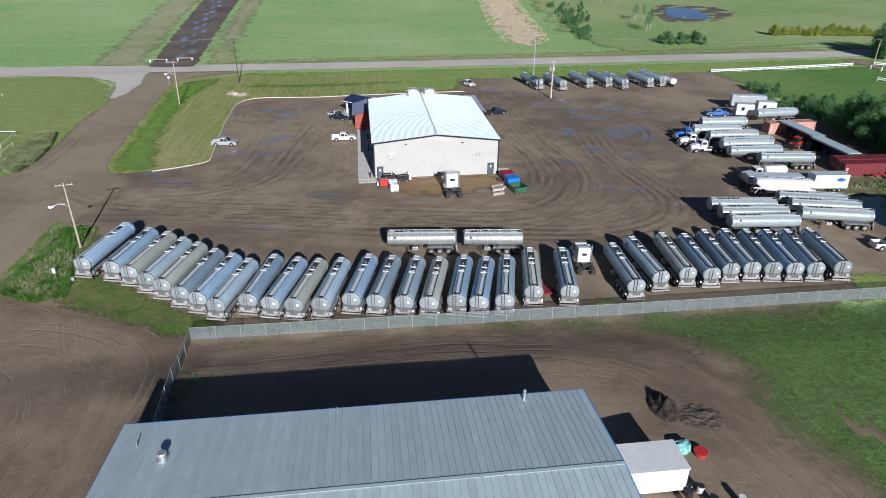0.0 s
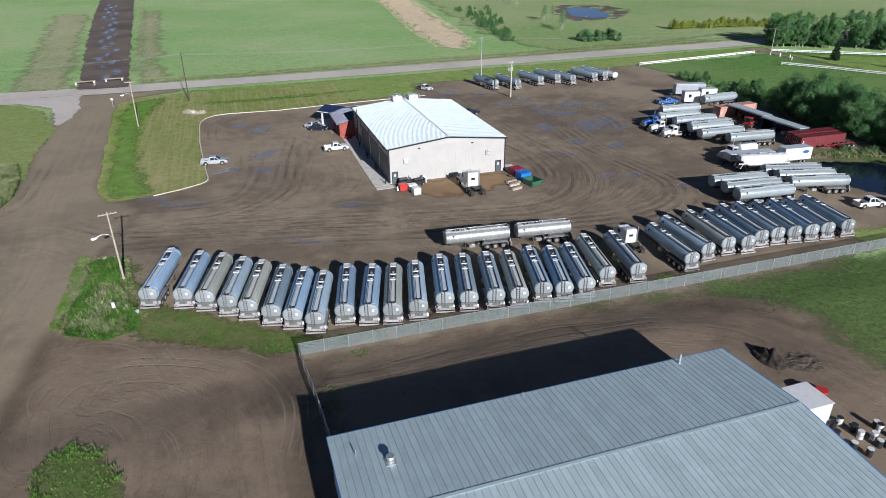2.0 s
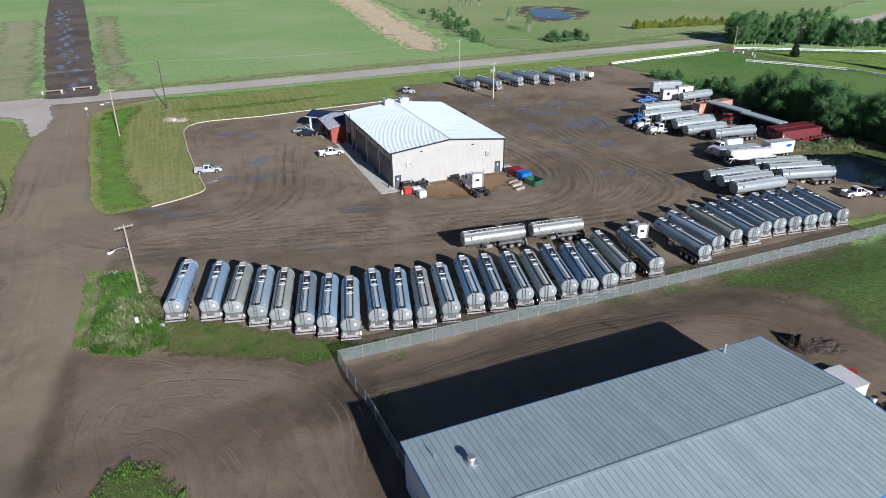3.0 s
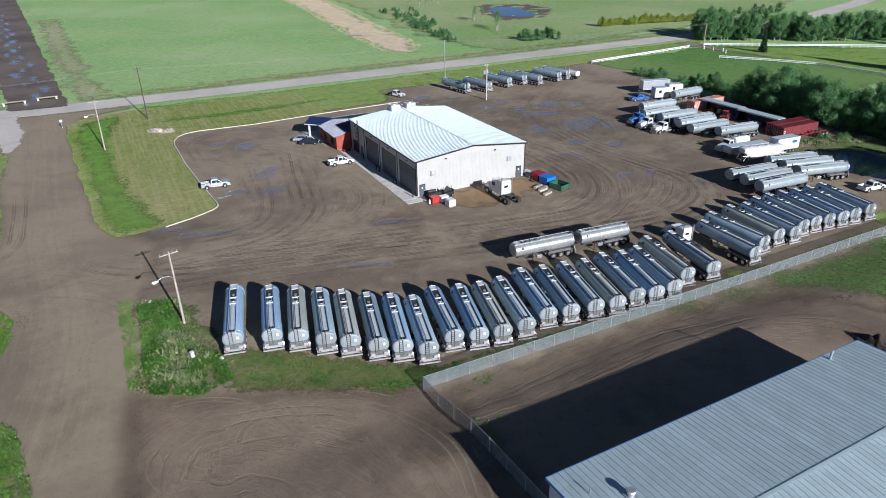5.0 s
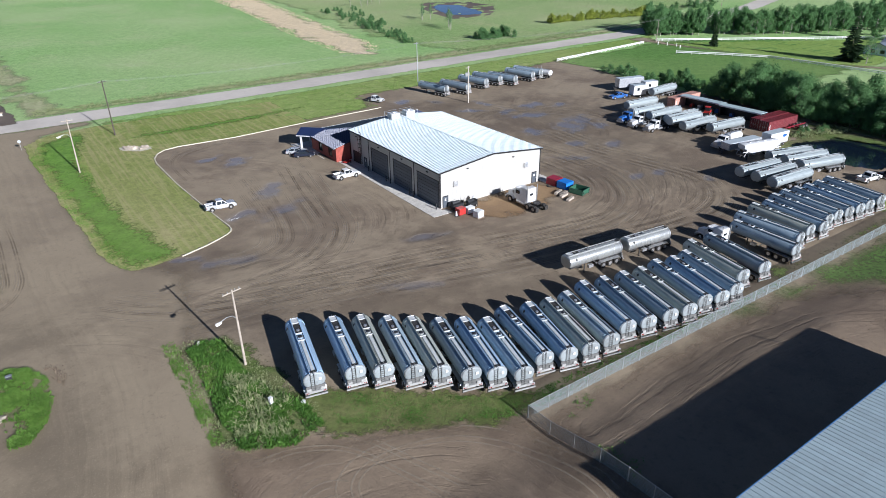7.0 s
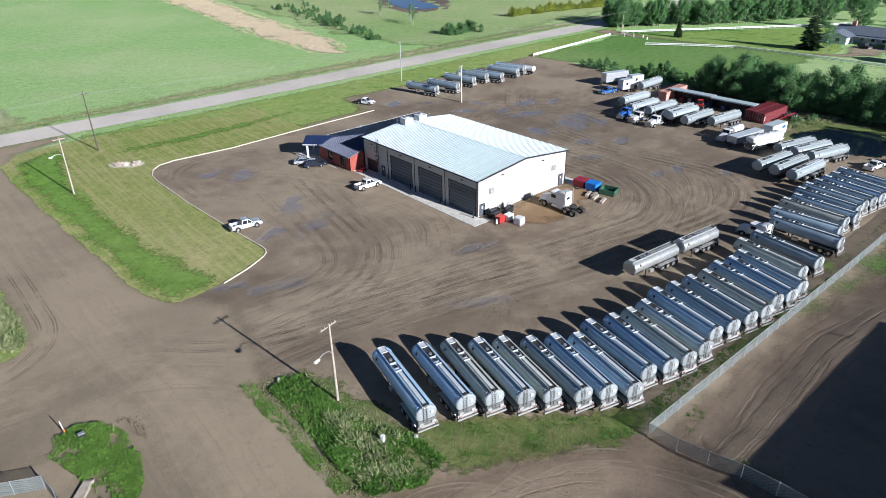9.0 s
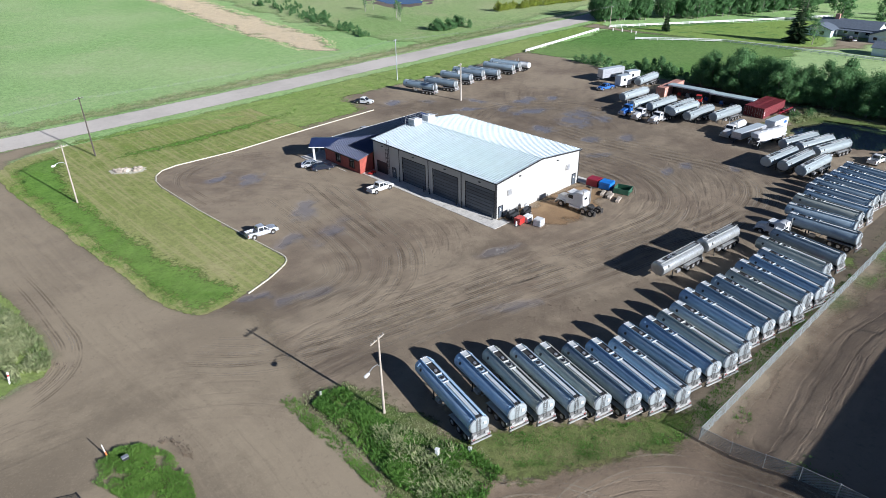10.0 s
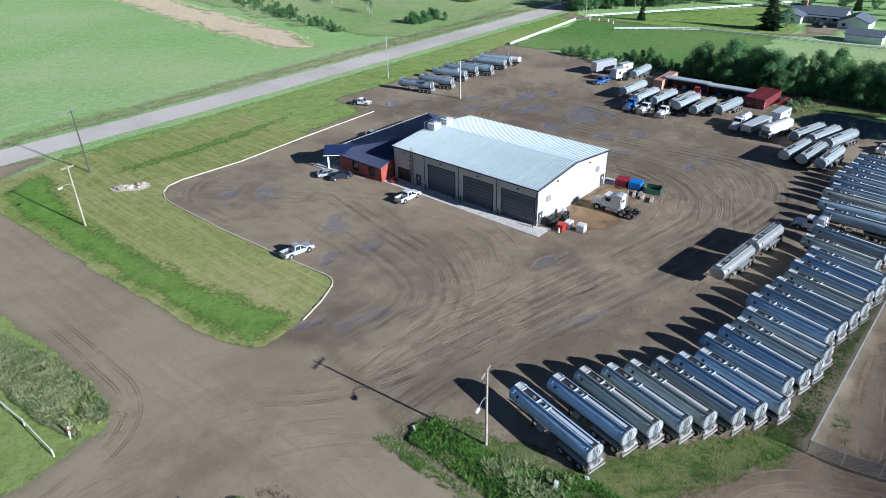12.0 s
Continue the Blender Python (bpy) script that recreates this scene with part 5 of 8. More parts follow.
def tank_trailer(m, metal, label, group, length=11.6, ribs=False, ry=1.2, rz=0.98, cz=2.32, blunt=True, category="tank trailer", tray_white=True, front_mat=""):
    """Origin on the ground under the rear bumper; +x is forward."""
    s = thing("tank_trailer", m, label, category, group)
    L = length
    bm = B()
    e = [(0.34, 0.62), (0.36, 0.86), (0.43, 0.97), (0.56, 1.0)]
    rings = [ring(x, ry * k, rz * k, cz) for x, k in e]
    rings += [ring(L * f, ry, rz, cz) for f in (0.3, 0.5, 0.7)]
    rings += [ring(L - x + 0.32, ry * k, rz * k, cz) for x, k in e[::-1]]
    part("tank", loft(bm, rings), metal, s, smooth=True)
    bm = B()
    rr = [ring(0.29, ry * 0.45, rz * 0.45, cz), ring(0.31, ry * 0.84, rz * 0.84, cz), ring(0.35, ry * 0.965, rz * 0.965, cz), ring(0.42, ry * 1.012, rz * 1.012, cz), ring(0.62, ry * 1.012, rz * 1.012, cz)]
    part("rear_head", loft(bm, rr), M["tank_white"], s, "white painted rear tank head", smooth=True)
    if front_mat:
        fr = [ring(L - 0.02, ry * 0.45, rz * 0.45, cz), ring(L - 0.05, ry * 0.8, rz * 0.8, cz), ring(L - 0.12, ry * 0.94, rz * 0.94, cz), ring(L - 0.2, ry * 0.99, rz * 0.99, cz)]
        part("front_head", loft(B(), fr), M[front_mat], s, "dark front tank head", smooth=True)
    n = 9 if ribs else 2
    for k in range(n):
        x = 0.9 + (L - 1.6) * k / (n - 1)
        w = 0.05 if ribs else 0.03
        part("band", loft(B(), [ring(x - w, ry * 1.0, rz * 1.0, cz), ring(x - w, ry + 0.03, rz + 0.03, cz), ring(x + w, ry + 0.03, rz + 0.03, cz), ring(x + w, ry, rz, cz)], False), M["alu"] if ribs else metal, s)
    # spill tray, hatches and rails on top
    zt = cz + rz
    for y in (-0.46, 0.46):
        part("overturn_rail", box(B(), 0.45, y - 0.045, zt - 0.14, L - 0.25, y + 0.045, zt + 0.13, 0.015), metal, s)
        part("rail_strip", box(B(), 0.6, y - 0.1 if y > 0 else y + 0.052, zt - 0.06, L - 0.45, y - 0.052 if y > 0 else y + 0.1, zt + 0.03), M["chassis"], s)
    part("walkway", box(B(), 0.95, -0.17, zt - 0.02, L * 0.56, 0.17, zt + 0.055, 0.01), M["tray"] if tray_white else metal, s, "pale top walkway panel")
    part("grate", box(B(), 0.5, -0.3, zt - 0.05, 0.9, 0.3, zt + 0.05), M["chassis"], s)
    # solid dark plate: the tray's inner shade is painted, nothing is hollowed out
    part("recess", box(B(), L * 0.715, -0.33, zt - 0.05, L * 0.885, 0.33, zt + 0.012), M["chassis"], s, "dark plate for the shade inside the open tray")
    part("front_plate", box(B(), L * 0.90, -0.4, zt - 0.05, L - 0.32, 0.4, zt + 0.06, 0.01), M["tray"], s)
    for f in (0.575, 0.70, 0.89):
        part("tray_divider", box(B(), L * f - 0.06, -0.44, zt - 0.03, L * f + 0.06, 0.44, zt + 0.13, 0.015), M["tray"], s)
    bm = B()
    rod(bm, (L * 0.64, 0, zt - 0.04), (L * 0.64, 0, zt + 0.1), 0.32, 18)
    part("hatch_ring", bm, M["alu"], s, smooth=True)
    bm = B()
    rod(bm, (L * 0.64, 0, zt + 0.1), (L * 0.64, 0, zt + 0.15), 0.26, 18, 0.2)
    rod(bm, (L * 0.64 - 0.3, 0.16, zt + 0.14), (L * 0.64 + 0.3, 0.16, zt + 0.14), 0.03, 6)
    part("hatch", bm, M["dark"], s, smooth=True)
    bm = B()
    rod(bm, (L * 0.76, 0, zt), (L * 0.76, 0, zt + 0.12), 0.2, 14)
    part("hatch", bm, M["alu"], s, smooth=True)
    bm = B()
    box(bm, L - 0.3, -0.46, zt - 0.1, L - 0.22, 0.46, zt + 0.15, 0.015)
    rod(bm, (L - 0.25, 0.0, zt + 0.1), (L + 0.12, 0.0, zt + 0.12), 0.03, 6)
    part("front_guard", bm, M["alu"], s)
    # rear ladder, lights and bumper
    bm = B()
    for y in (0.02, 0.42):
        rod(bm, (0.18, y, 0.95), (0.18, y, zt + 0.1), 0.036, 6)
        rod(bm, (0.18, y, zt + 0.1), (0.6, y, zt + 0.3), 0.028, 6)
    for k in range(8):
        rod(bm, (0.18, 0.02, 1.1 + k * 0.29), (0.18, 0.42, 1.1 + k * 0.29), 0.022, 6)
    # dark grey carries the shadow the ladder throws on the head
    part("ladder", bm, M["ladder"], s, "grey rear ladder with its shadow in the colour")
    part("bumper", box(B(), -0.05, -1.27, 0.5, 0.12, 1.27, 0.68, 0.025), M["bumper"], s, "white rear bumper bar")
    part("light_bar", box(B(), 0.08, -1.22, 0.8, 0.24, 1.22, 1.12, 0.02), M["bumper"], s)
    # added plate; its dark colour stands for shade in the open rear frame
    part("rear_apron", box(B(), 0.24, -1.08, 0.9, 0.34, 1.08, cz - rz * 0.62, 0.02), M["ladder"], s, "dark plate for the shaded open underside of the tank")
    for y in (-1.05, -0.85, 0.85, 1.05):
        part("tail_light", rod(B(), (0.04, y, 0.96), (0.085, y, 0.96), 0.07, 12), M["tail"], s)
    for y in (-1, 1):
        part("rear_box", box(B(), 0.1, 0.5 * y if y > 0 else -1.0, 1.12, 0.3, 1.0 if y > 0 else -0.5, 1.45, 0.02), M["bumper"], s)
        part("mud_flap", box(B(), 0.26, 0.7 * y if y > 0 else -1.24, 0.2, 0.29, 1.24 if y > 0 else -0.7, 0.84), M["rubber"], s)
    n = Vector((0, 0.93, 0.42)).normalized()
    port = Vector((L * 0.885, ry * 0.885, cz + rz * 0.46))
    part("side_port", rod(B(), port - n * 0.12, port + n * 0.05, 0.2, 14), M["chassis"], s, "dark round port on the tank side")
    part("placard", box(B(), 0.2, -0.75, cz + 0.05, 0.3, -0.42, cz + 0.38), M["white"], s)
    part("head_rim", loft(B(), [ring(0.46, ry * 0.96, rz * 0.96, cz), ring(0.46, ry + 0.045, rz + 0.045, cz), ring(0.56, ry + 0.045, rz + 0.045, cz), ring(0.56, ry * 0.96, rz * 0.96, cz)], False), M["alu"], s)
    # running gear
    for y in (-0.5, 0.5):
        part("frame_rail", box(B(), 0.3, y - 0.07, 1.0, L * 0.42, y + 0.07, cz - rz + 0.12), M["chassis"], s)
        part("frame_rail", box(B(), L * 0.74, y - 0.07, 1.161, L - 0.7, y + 0.07, cz - rz + 0.15), M["chassis"], s)
    part("coupler_plate", box(B(), L * 0.76, -0.55, 1.08, L - 0.55, 0.55, 1.16), M["chassis"], s)
    for k in range(3):
        x = 1.35 + k * 1.32
        part("axle", rod(B(), (x, -0.9, 0.52), (x, 0.9, 0.52), 0.09, 8), M["chassis"], s)
        for y in (-0.96, 0.96):
            wheel(s, x, y)
    for y in (-1, 1):
        bm = B()
        pts = [(0.55, 0.75), (0.75, 1.12), (4.6, 1.12), (4.8, 0.8), (4.76, 0.8), (4.56, 1.08), (0.79, 1.08), (0.6, 0.75)]
        prism(bm, pts, 0.66 * y if y > 0 else -1.26, 1.26 if y > 0 else -0.66)
        part("fender", bm, M["alu"], s)
    for y in (-0.75, 0.75):
        bm = B()
        box(bm, L * 0.70 - 0.07, y - 0.07, 0.35, L * 0.70 + 0.07, y + 0.07, 1.45)
        box(bm, L * 0.70 - 0.15, y - 0.15, 0.0, L * 0.70 + 0.15, y + 0.15, 0.06)
        rod(bm, (L * 0.70, y, 0.05), (L * 0.70, y, 0.4), 0.05, 8)
        part("landing_leg", bm, M["chassis"], s)
    part("hose_tube", rod(B(), (L * 0.40, -0.95, 1.12), (L * 0.86, -0.95, 1.12), 0.12, 10), M["alu"], s, smooth=True)
    bm = B()
    rod(bm, (L * 0.5, 0, cz - rz - 0.22), (L * 0.5, 0, cz - rz + 0.1), 0.14, 10)
    rod(bm, (L * 0.5, 0, cz - rz - 0.15), (L * 0.5, 0.9, cz - rz - 0.22), 0.06, 8)
    rod(bm, (L * 0.5, 0.9, cz - rz - 0.22), (L * 0.5, 1.02, cz - rz - 0.22), 0.1, 10)
    part("valve", bm, M["alu"], s)
    part("tool_box", box(B(), L * 0.56, 0.62, 0.68, L * 0.56 + 0.9, 1.12, 1.15, 0.02), M["alu"], s)
    return s


def from_to(rear, front):
    x, y = rear
    return Matrix.Translation((x, y, gz((rear[0] + front[0]) / 2, (rear[1] + front[1]) / 2) + 0.03)) @ Matrix.Rotation(math.atan2(front[1] - y, front[0] - x), 4, 'Z')


ROW_A = [((-41.1, -35.55), (-38.65, -24.45)), ((-36.8, -37.1), (-34.65, -27.4)), ((-34.05, -38.7), (-31.65, -29.2)), ((-31.3, -40.8), (-28.95, -31.2)), ((-28.85, -42.5), (-26.5, -33.1)),
         ((-26.15, -44.6), (-23.85, -35.4)), ((-23.7, -46.1), (-21.2, -37.0)), ((-21.15, -47.8), (-18.7, -38.5)), ((-17.35, -47.1), (-15.3, -37.9)), ((-14.5, -48.1), (-11.95, -38.8)),
         ((-11.55, -48.8), (-9.05, -39.4)), ((-8.2, -49.0), (-5.9, -39.5)), ((-4.4, -48.3), (-2.15, -39.2)), ((-1.35, -49.0), (1.1, -39.8)), ((2.2, -49.6), (4.55, -40.3)), ((5.3, -50.2), (7.65, -41.0)),
         ((8.85, -50.0), (11.25, -40.5)), ((11.6, -50.7), (14.2, -41.4)), ((14.95, -50.7), (17.25, -41.2)), ((19.2, -49.0), (20.9, -40.2)), ((23.9, -49.4), (25.6, -40.3))]
ROW_B = [((33.2, -49.0), (33.6, -40.6)), ((37.4, -47.3), (37.4, -39.5)), ((41.5, -46.7), (42.2, -38.2)), ((44.7, -47.2), (45.5, -38.5)), ((48.0, -46.3), (49.0, -37.9)), ((51.1, -46.3), (52.3, -37.6)),
         ((54.0, -46.7), (55.5, -37.7)), ((57.0, -47.1), (58.7, -37.8)), ((60.0, -47.3), (61.9, -37.9)), ((64.0, -47.4), (65.6, -37.8))]
KINDS = {"p": ("tank_pale", "pale cream-grey tank trailer with white rear head and bumper"), "e": ("tank_grey", "dull grey aluminium tank trailer with white rear head and bumper"), "d": ("tank_sky", "sky-blue tank trailer with white rear head and bumper"), "a": ("tank_steel", "brushed aluminium tank trailer with white rear head and bumper"), "b": ("tank_blue", "bluish aluminium tank trailer with white rear head and bumper"),
         "c": ("tank_olive", "dull champagne-grey tank trailer with white rear head and bumper")}
made = {}


def parked(kind, rear, front, group):
    mat_key, text = KINDS[kind]
    m = from_to(rear, front)
    if kind in made:
        t = copy_thing(made[kind], m)
    else:
        t = made[kind] = tank_trailer(m, M[mat_key], text, group, 12.5 if kind == "d" else 11.6)
    t["group"] = group
    return t


for kind, (rear, front) in zip("dbcacebabbcabeacbbace", ROW_A):
    parked(kind, rear, front, "tank trailers along the mesh fence")
for kind, (rear, front) in zip("eacbeaebae", ROW_B):
    parked(kind, rear, front, "tank trailers along the mesh fence")
for rear, front in (((67.5, -25.4), (56, -24)), ((67.6, -28.6), (56, -27.4)), ((67.3, -32), (55.5, -31)), ((80.8, -25.0), (69.5, -22)), ((81, -28.2), (69.7, -25.4)), ((80.5, -31.8), (69.3, -29))):
    parked("p", rear, front, "tank trailers by the pond")
for rear, front in (((87, 7.2), (75, 8.0)), ((86.2, 2.6), (74.2, 3.4)), ((90, -2.8), (77.8, -1.5)), ((91, 24.5), (79.5, 25.2)), ((109, 32), (97.5, 31.4))):
    parked("p", rear, front, "tank trailers by the containers")
for x, y in ((52.0, 71.6), (58.8, 69.6), (67.8, 72.0), (74.2, 72.8), (78.2, 69.8), (86.8, 71.0), (91.4, 72.2)):
    parked("e" if x < 80 else "a", (x, y), (x - 2.6, y + 11), "tank trailers by the road verge")


# ---- two-unit tank train ----
lead = tank_trailer(from_to((11.6, -32.2), (0.8, -31.2)), M["train_alu"], "polished ribbed lead tank trailer of a parked pair", "parked tank train", 10.6, True, tray_white=False, front_mat="galv")
pup = tank_trailer(from_to((21.6, -33.4), (12.3, -32.4)), M["train_alu"], "polished ribbed rear tank trailer of a parked pair", "parked tank train", 9.2, True, tray_white=False, front_mat="galv")


# ---- cars and trucks ----
def pane(bm, corners, thick=0.012):
    """A thin flat sheet through four corners, thickened along its normal to both sides."""
    c = [Vector(p) for p in corners]
    n = (c[1] - c[0]).cross(c[3] - c[0]).normalized() * thick
    vs = [bm.verts.new(p + n * k) for k in (-1, 1) for p in c]
    for f in ((3, 2, 1, 0), (4, 5, 6, 7), (0, 1, 5, 4), (1, 2, 6, 5), (2, 3, 7, 6), (3, 0, 4, 7)):
        bm.faces.new([vs[i] for i in f])
    bmesh.ops.recalc_face_normals(bm, faces=bm.faces)
    return bm


def pickup(m, paint, label, group="pickup trucks in the yard", flat=False):
    """Crew-cab pickup with an open box or a flat deck; origin under its middle, +x forward."""
    s = thing("pickup_truck", m @ Matrix.Diagonal((0.93, 1.0, 1.0, 1.0)), label, "pickup truck", group)
    bm = prism(B(), [(-1.0, 0.5), (-1.0, 1.16), (1.15, 1.16), (1.4, 1.2), (2.3, 1.14), (2.82, 1.0), (2.95, 0.8), (2.95, 0.5), (2.6, 0.42), (-0.9, 0.42)], -0.98, 0.98, lambda z: 0.05 if z > 1.05 else 0.0)
    bmesh.ops.bevel(bm, geom=list(bm.edges), offset=0.05, segments=2, affect='EDGES', clamp_overlap=True)
    part("body", bm, paint, s, smooth=True)
    bm = prism(B(), [(-0.97, 1.12), (-0.8, 1.9), (0.42, 1.92), (1.42, 1.12)], -0.93, 0.93, lambda z: 0.17 if z > 1.5 else 0.0)
    bmesh.ops.bevel(bm, geom=list(bm.edges), offset=0.05, segments=2, affect='EDGES', clamp_overlap=True)
    cab = part("cab", bm, paint, s, smooth=True)
    part("windshield", pane(B(), [(1.33, -0.8, 1.2), (1.33, 0.8, 1.2), (0.58, 0.66, 1.8), (0.58, -0.66, 1.8)]), M["glass"], cab)
    part("rear_window", pane(B(), [(-0.95, -0.7, 1.24), (-0.95, 0.7, 1.24), (-0.83, 0.6, 1.78), (-0.83, -0.6, 1.78)]), M["glass"], cab)
    for y in (-1, 1):
        for x0, x1, x2, x3 in ((-0.76, 0.14, 0.14, -0.68), (0.25, 1.14, 0.5, 0.25)):
            part("side_window", pane(B(), [(x0, y * 0.914, 1.2), (x1, y * 0.914, 1.2), (x2, y * 0.791, 1.77), (x3, y * 0.791, 1.77)]), M["glass"], cab)
    if flat:
        part("flat_deck", box(B(), -3.0, -1.05, 0.9, -1.02, 1.05, 1.02, 0.02), M["dark"], s, "black flat deck")
        part("headboard", box(B(), -1.1, -1.0, 1.02, -1.02, 1.0, 1.7, 0.02), M["dark"], s)
        part("deck_frame", box(B(), -2.9, -0.45, 0.6, -1.0, 0.45, 0.9), M["chassis"], s)
    else:
        part("bed_floor", box(B(), -2.88, -0.84, 0.7, -1.02, 0.84, 0.76), M["dark"], s, "dark bed liner")
        for y in (-0.97, 0.83):
            part("bed_side", box(B(), -2.95, y, 0.5, -1.02, y + 0.14, 1.24, 0.03), paint, s)
        part("bed_front", box(B(), -1.1, -0.83, 0.7, -1.02, 0.83, 1.22, 0.01), paint, s)
        part("tailgate", box(B(), -2.97, -0.83, 0.6, -2.89, 0.83, 1.23, 0.02), paint, s)
    for x in (-1.85, 1.85):
        for y in (-1, 1):
            part("wheel_arch", rod(B(), (x, y * 0.9, 0.47), (x, y * 0.985, 0.47), 0.52, 20), M["rubber"], s, "dark wheel arch")
    part("bumper", box(B(), 2.9, -0.95, 0.42, 3.06, 0.95, 0.66, 0.03), M["alu"], s)
    part("bumper", box(B(), -3.07, -0.95, 0.45, -2.94, 0.95, 0.64, 0.03), M["alu"], s)
    part("grille", box(B(), 2.93, -0.5, 0.68, 2.985, 0.5, 0.95), M["dark"], s)
    for y in (-0.75, 0.75):
        part("headlight", box(B(), 2.86, y - 0.18, 0.74, 2.98, y + 0.18, 0.93, 0.02), M["lamp_lens"], s)
        part("tail_light", box(B(), -2.98, y * 1.17 - 0.07, 0.75, -2.9, y * 1.17 + 0.07, 1.05), M["tail"], s)
        part("mirror", box(B(), 1.0, y * 1.45 - 0.13, 1.12, 1.1, y * 1.45 + 0.13, 1.35, 0.03), M["dark"], s)
    for x in (-1.85, 1.85):
        for y in (-0.84, 0.84):
            wheel(s, x, y, 0.41, 0.3)
    return s


def sedan(m, paint, label):
    s = thing("car", m, label, "car", "cars by the office porch")
    bm = B()
    prism(bm, [(-2.3, 0.45), (-2.32, 0.85), (-1.6, 0.98), (1.0, 0.98), (2.1, 0.82), (2.32, 0.62), (2.3, 0.38), (-2.2, 0.32)], -0.9, 0.9, lambda z: 0.07 if z > 0.9 else 0.0)
    bmesh.ops.bevel(bm, geom=list(bm.edges), offset=0.06, segments=2, affect='EDGES', clamp_overlap=True)
    part("body", bm, paint, s, smooth=True)
    part("cabin_glass", prism(B(), [(-1.75, 0.95), (-1.05, 1.4), (0.35, 1.42), (1.15, 0.95)], -0.82, 0.82, lambda z: 0.18 if z > 1.2 else 0.0), M["glass"], s)
    bm = B()
    box(bm, -1.08, -0.64, 1.385, 0.4, 0.64, 1.46, 0.03)
    for y in (-1, 1):
        rod(bm, (1.17, y * 0.8, 0.96), (0.38, y * 0.63, 1.42), 0.04, 6)
        rod(bm, (-1.77, y * 0.8, 0.96), (-1.06, y * 0.63, 1.42), 0.05, 6)
        rod(bm, (-0.25, y * 0.82, 0.96), (-0.25, y * 0.64, 1.42), 0.035, 6)
    part("roof", bm, paint, s)
    for y in (-0.68, 0.68):
        part("headlight", box(B(), 2.2, y - 0.16, 0.6, 2.33, y + 0.16, 0.74, 0.02), M["lamp_lens"], s)
        part("tail_light", box(B(), -2.36, y - 0.16, 0.68, -2.26, y + 0.16, 0.84, 0.02), M["tail"], s)
    for x in (-1.4, 1.4):
        for y in (-0.8, 0.8):
            wheel(s, x, y, 0.33, 0.22)
    return s


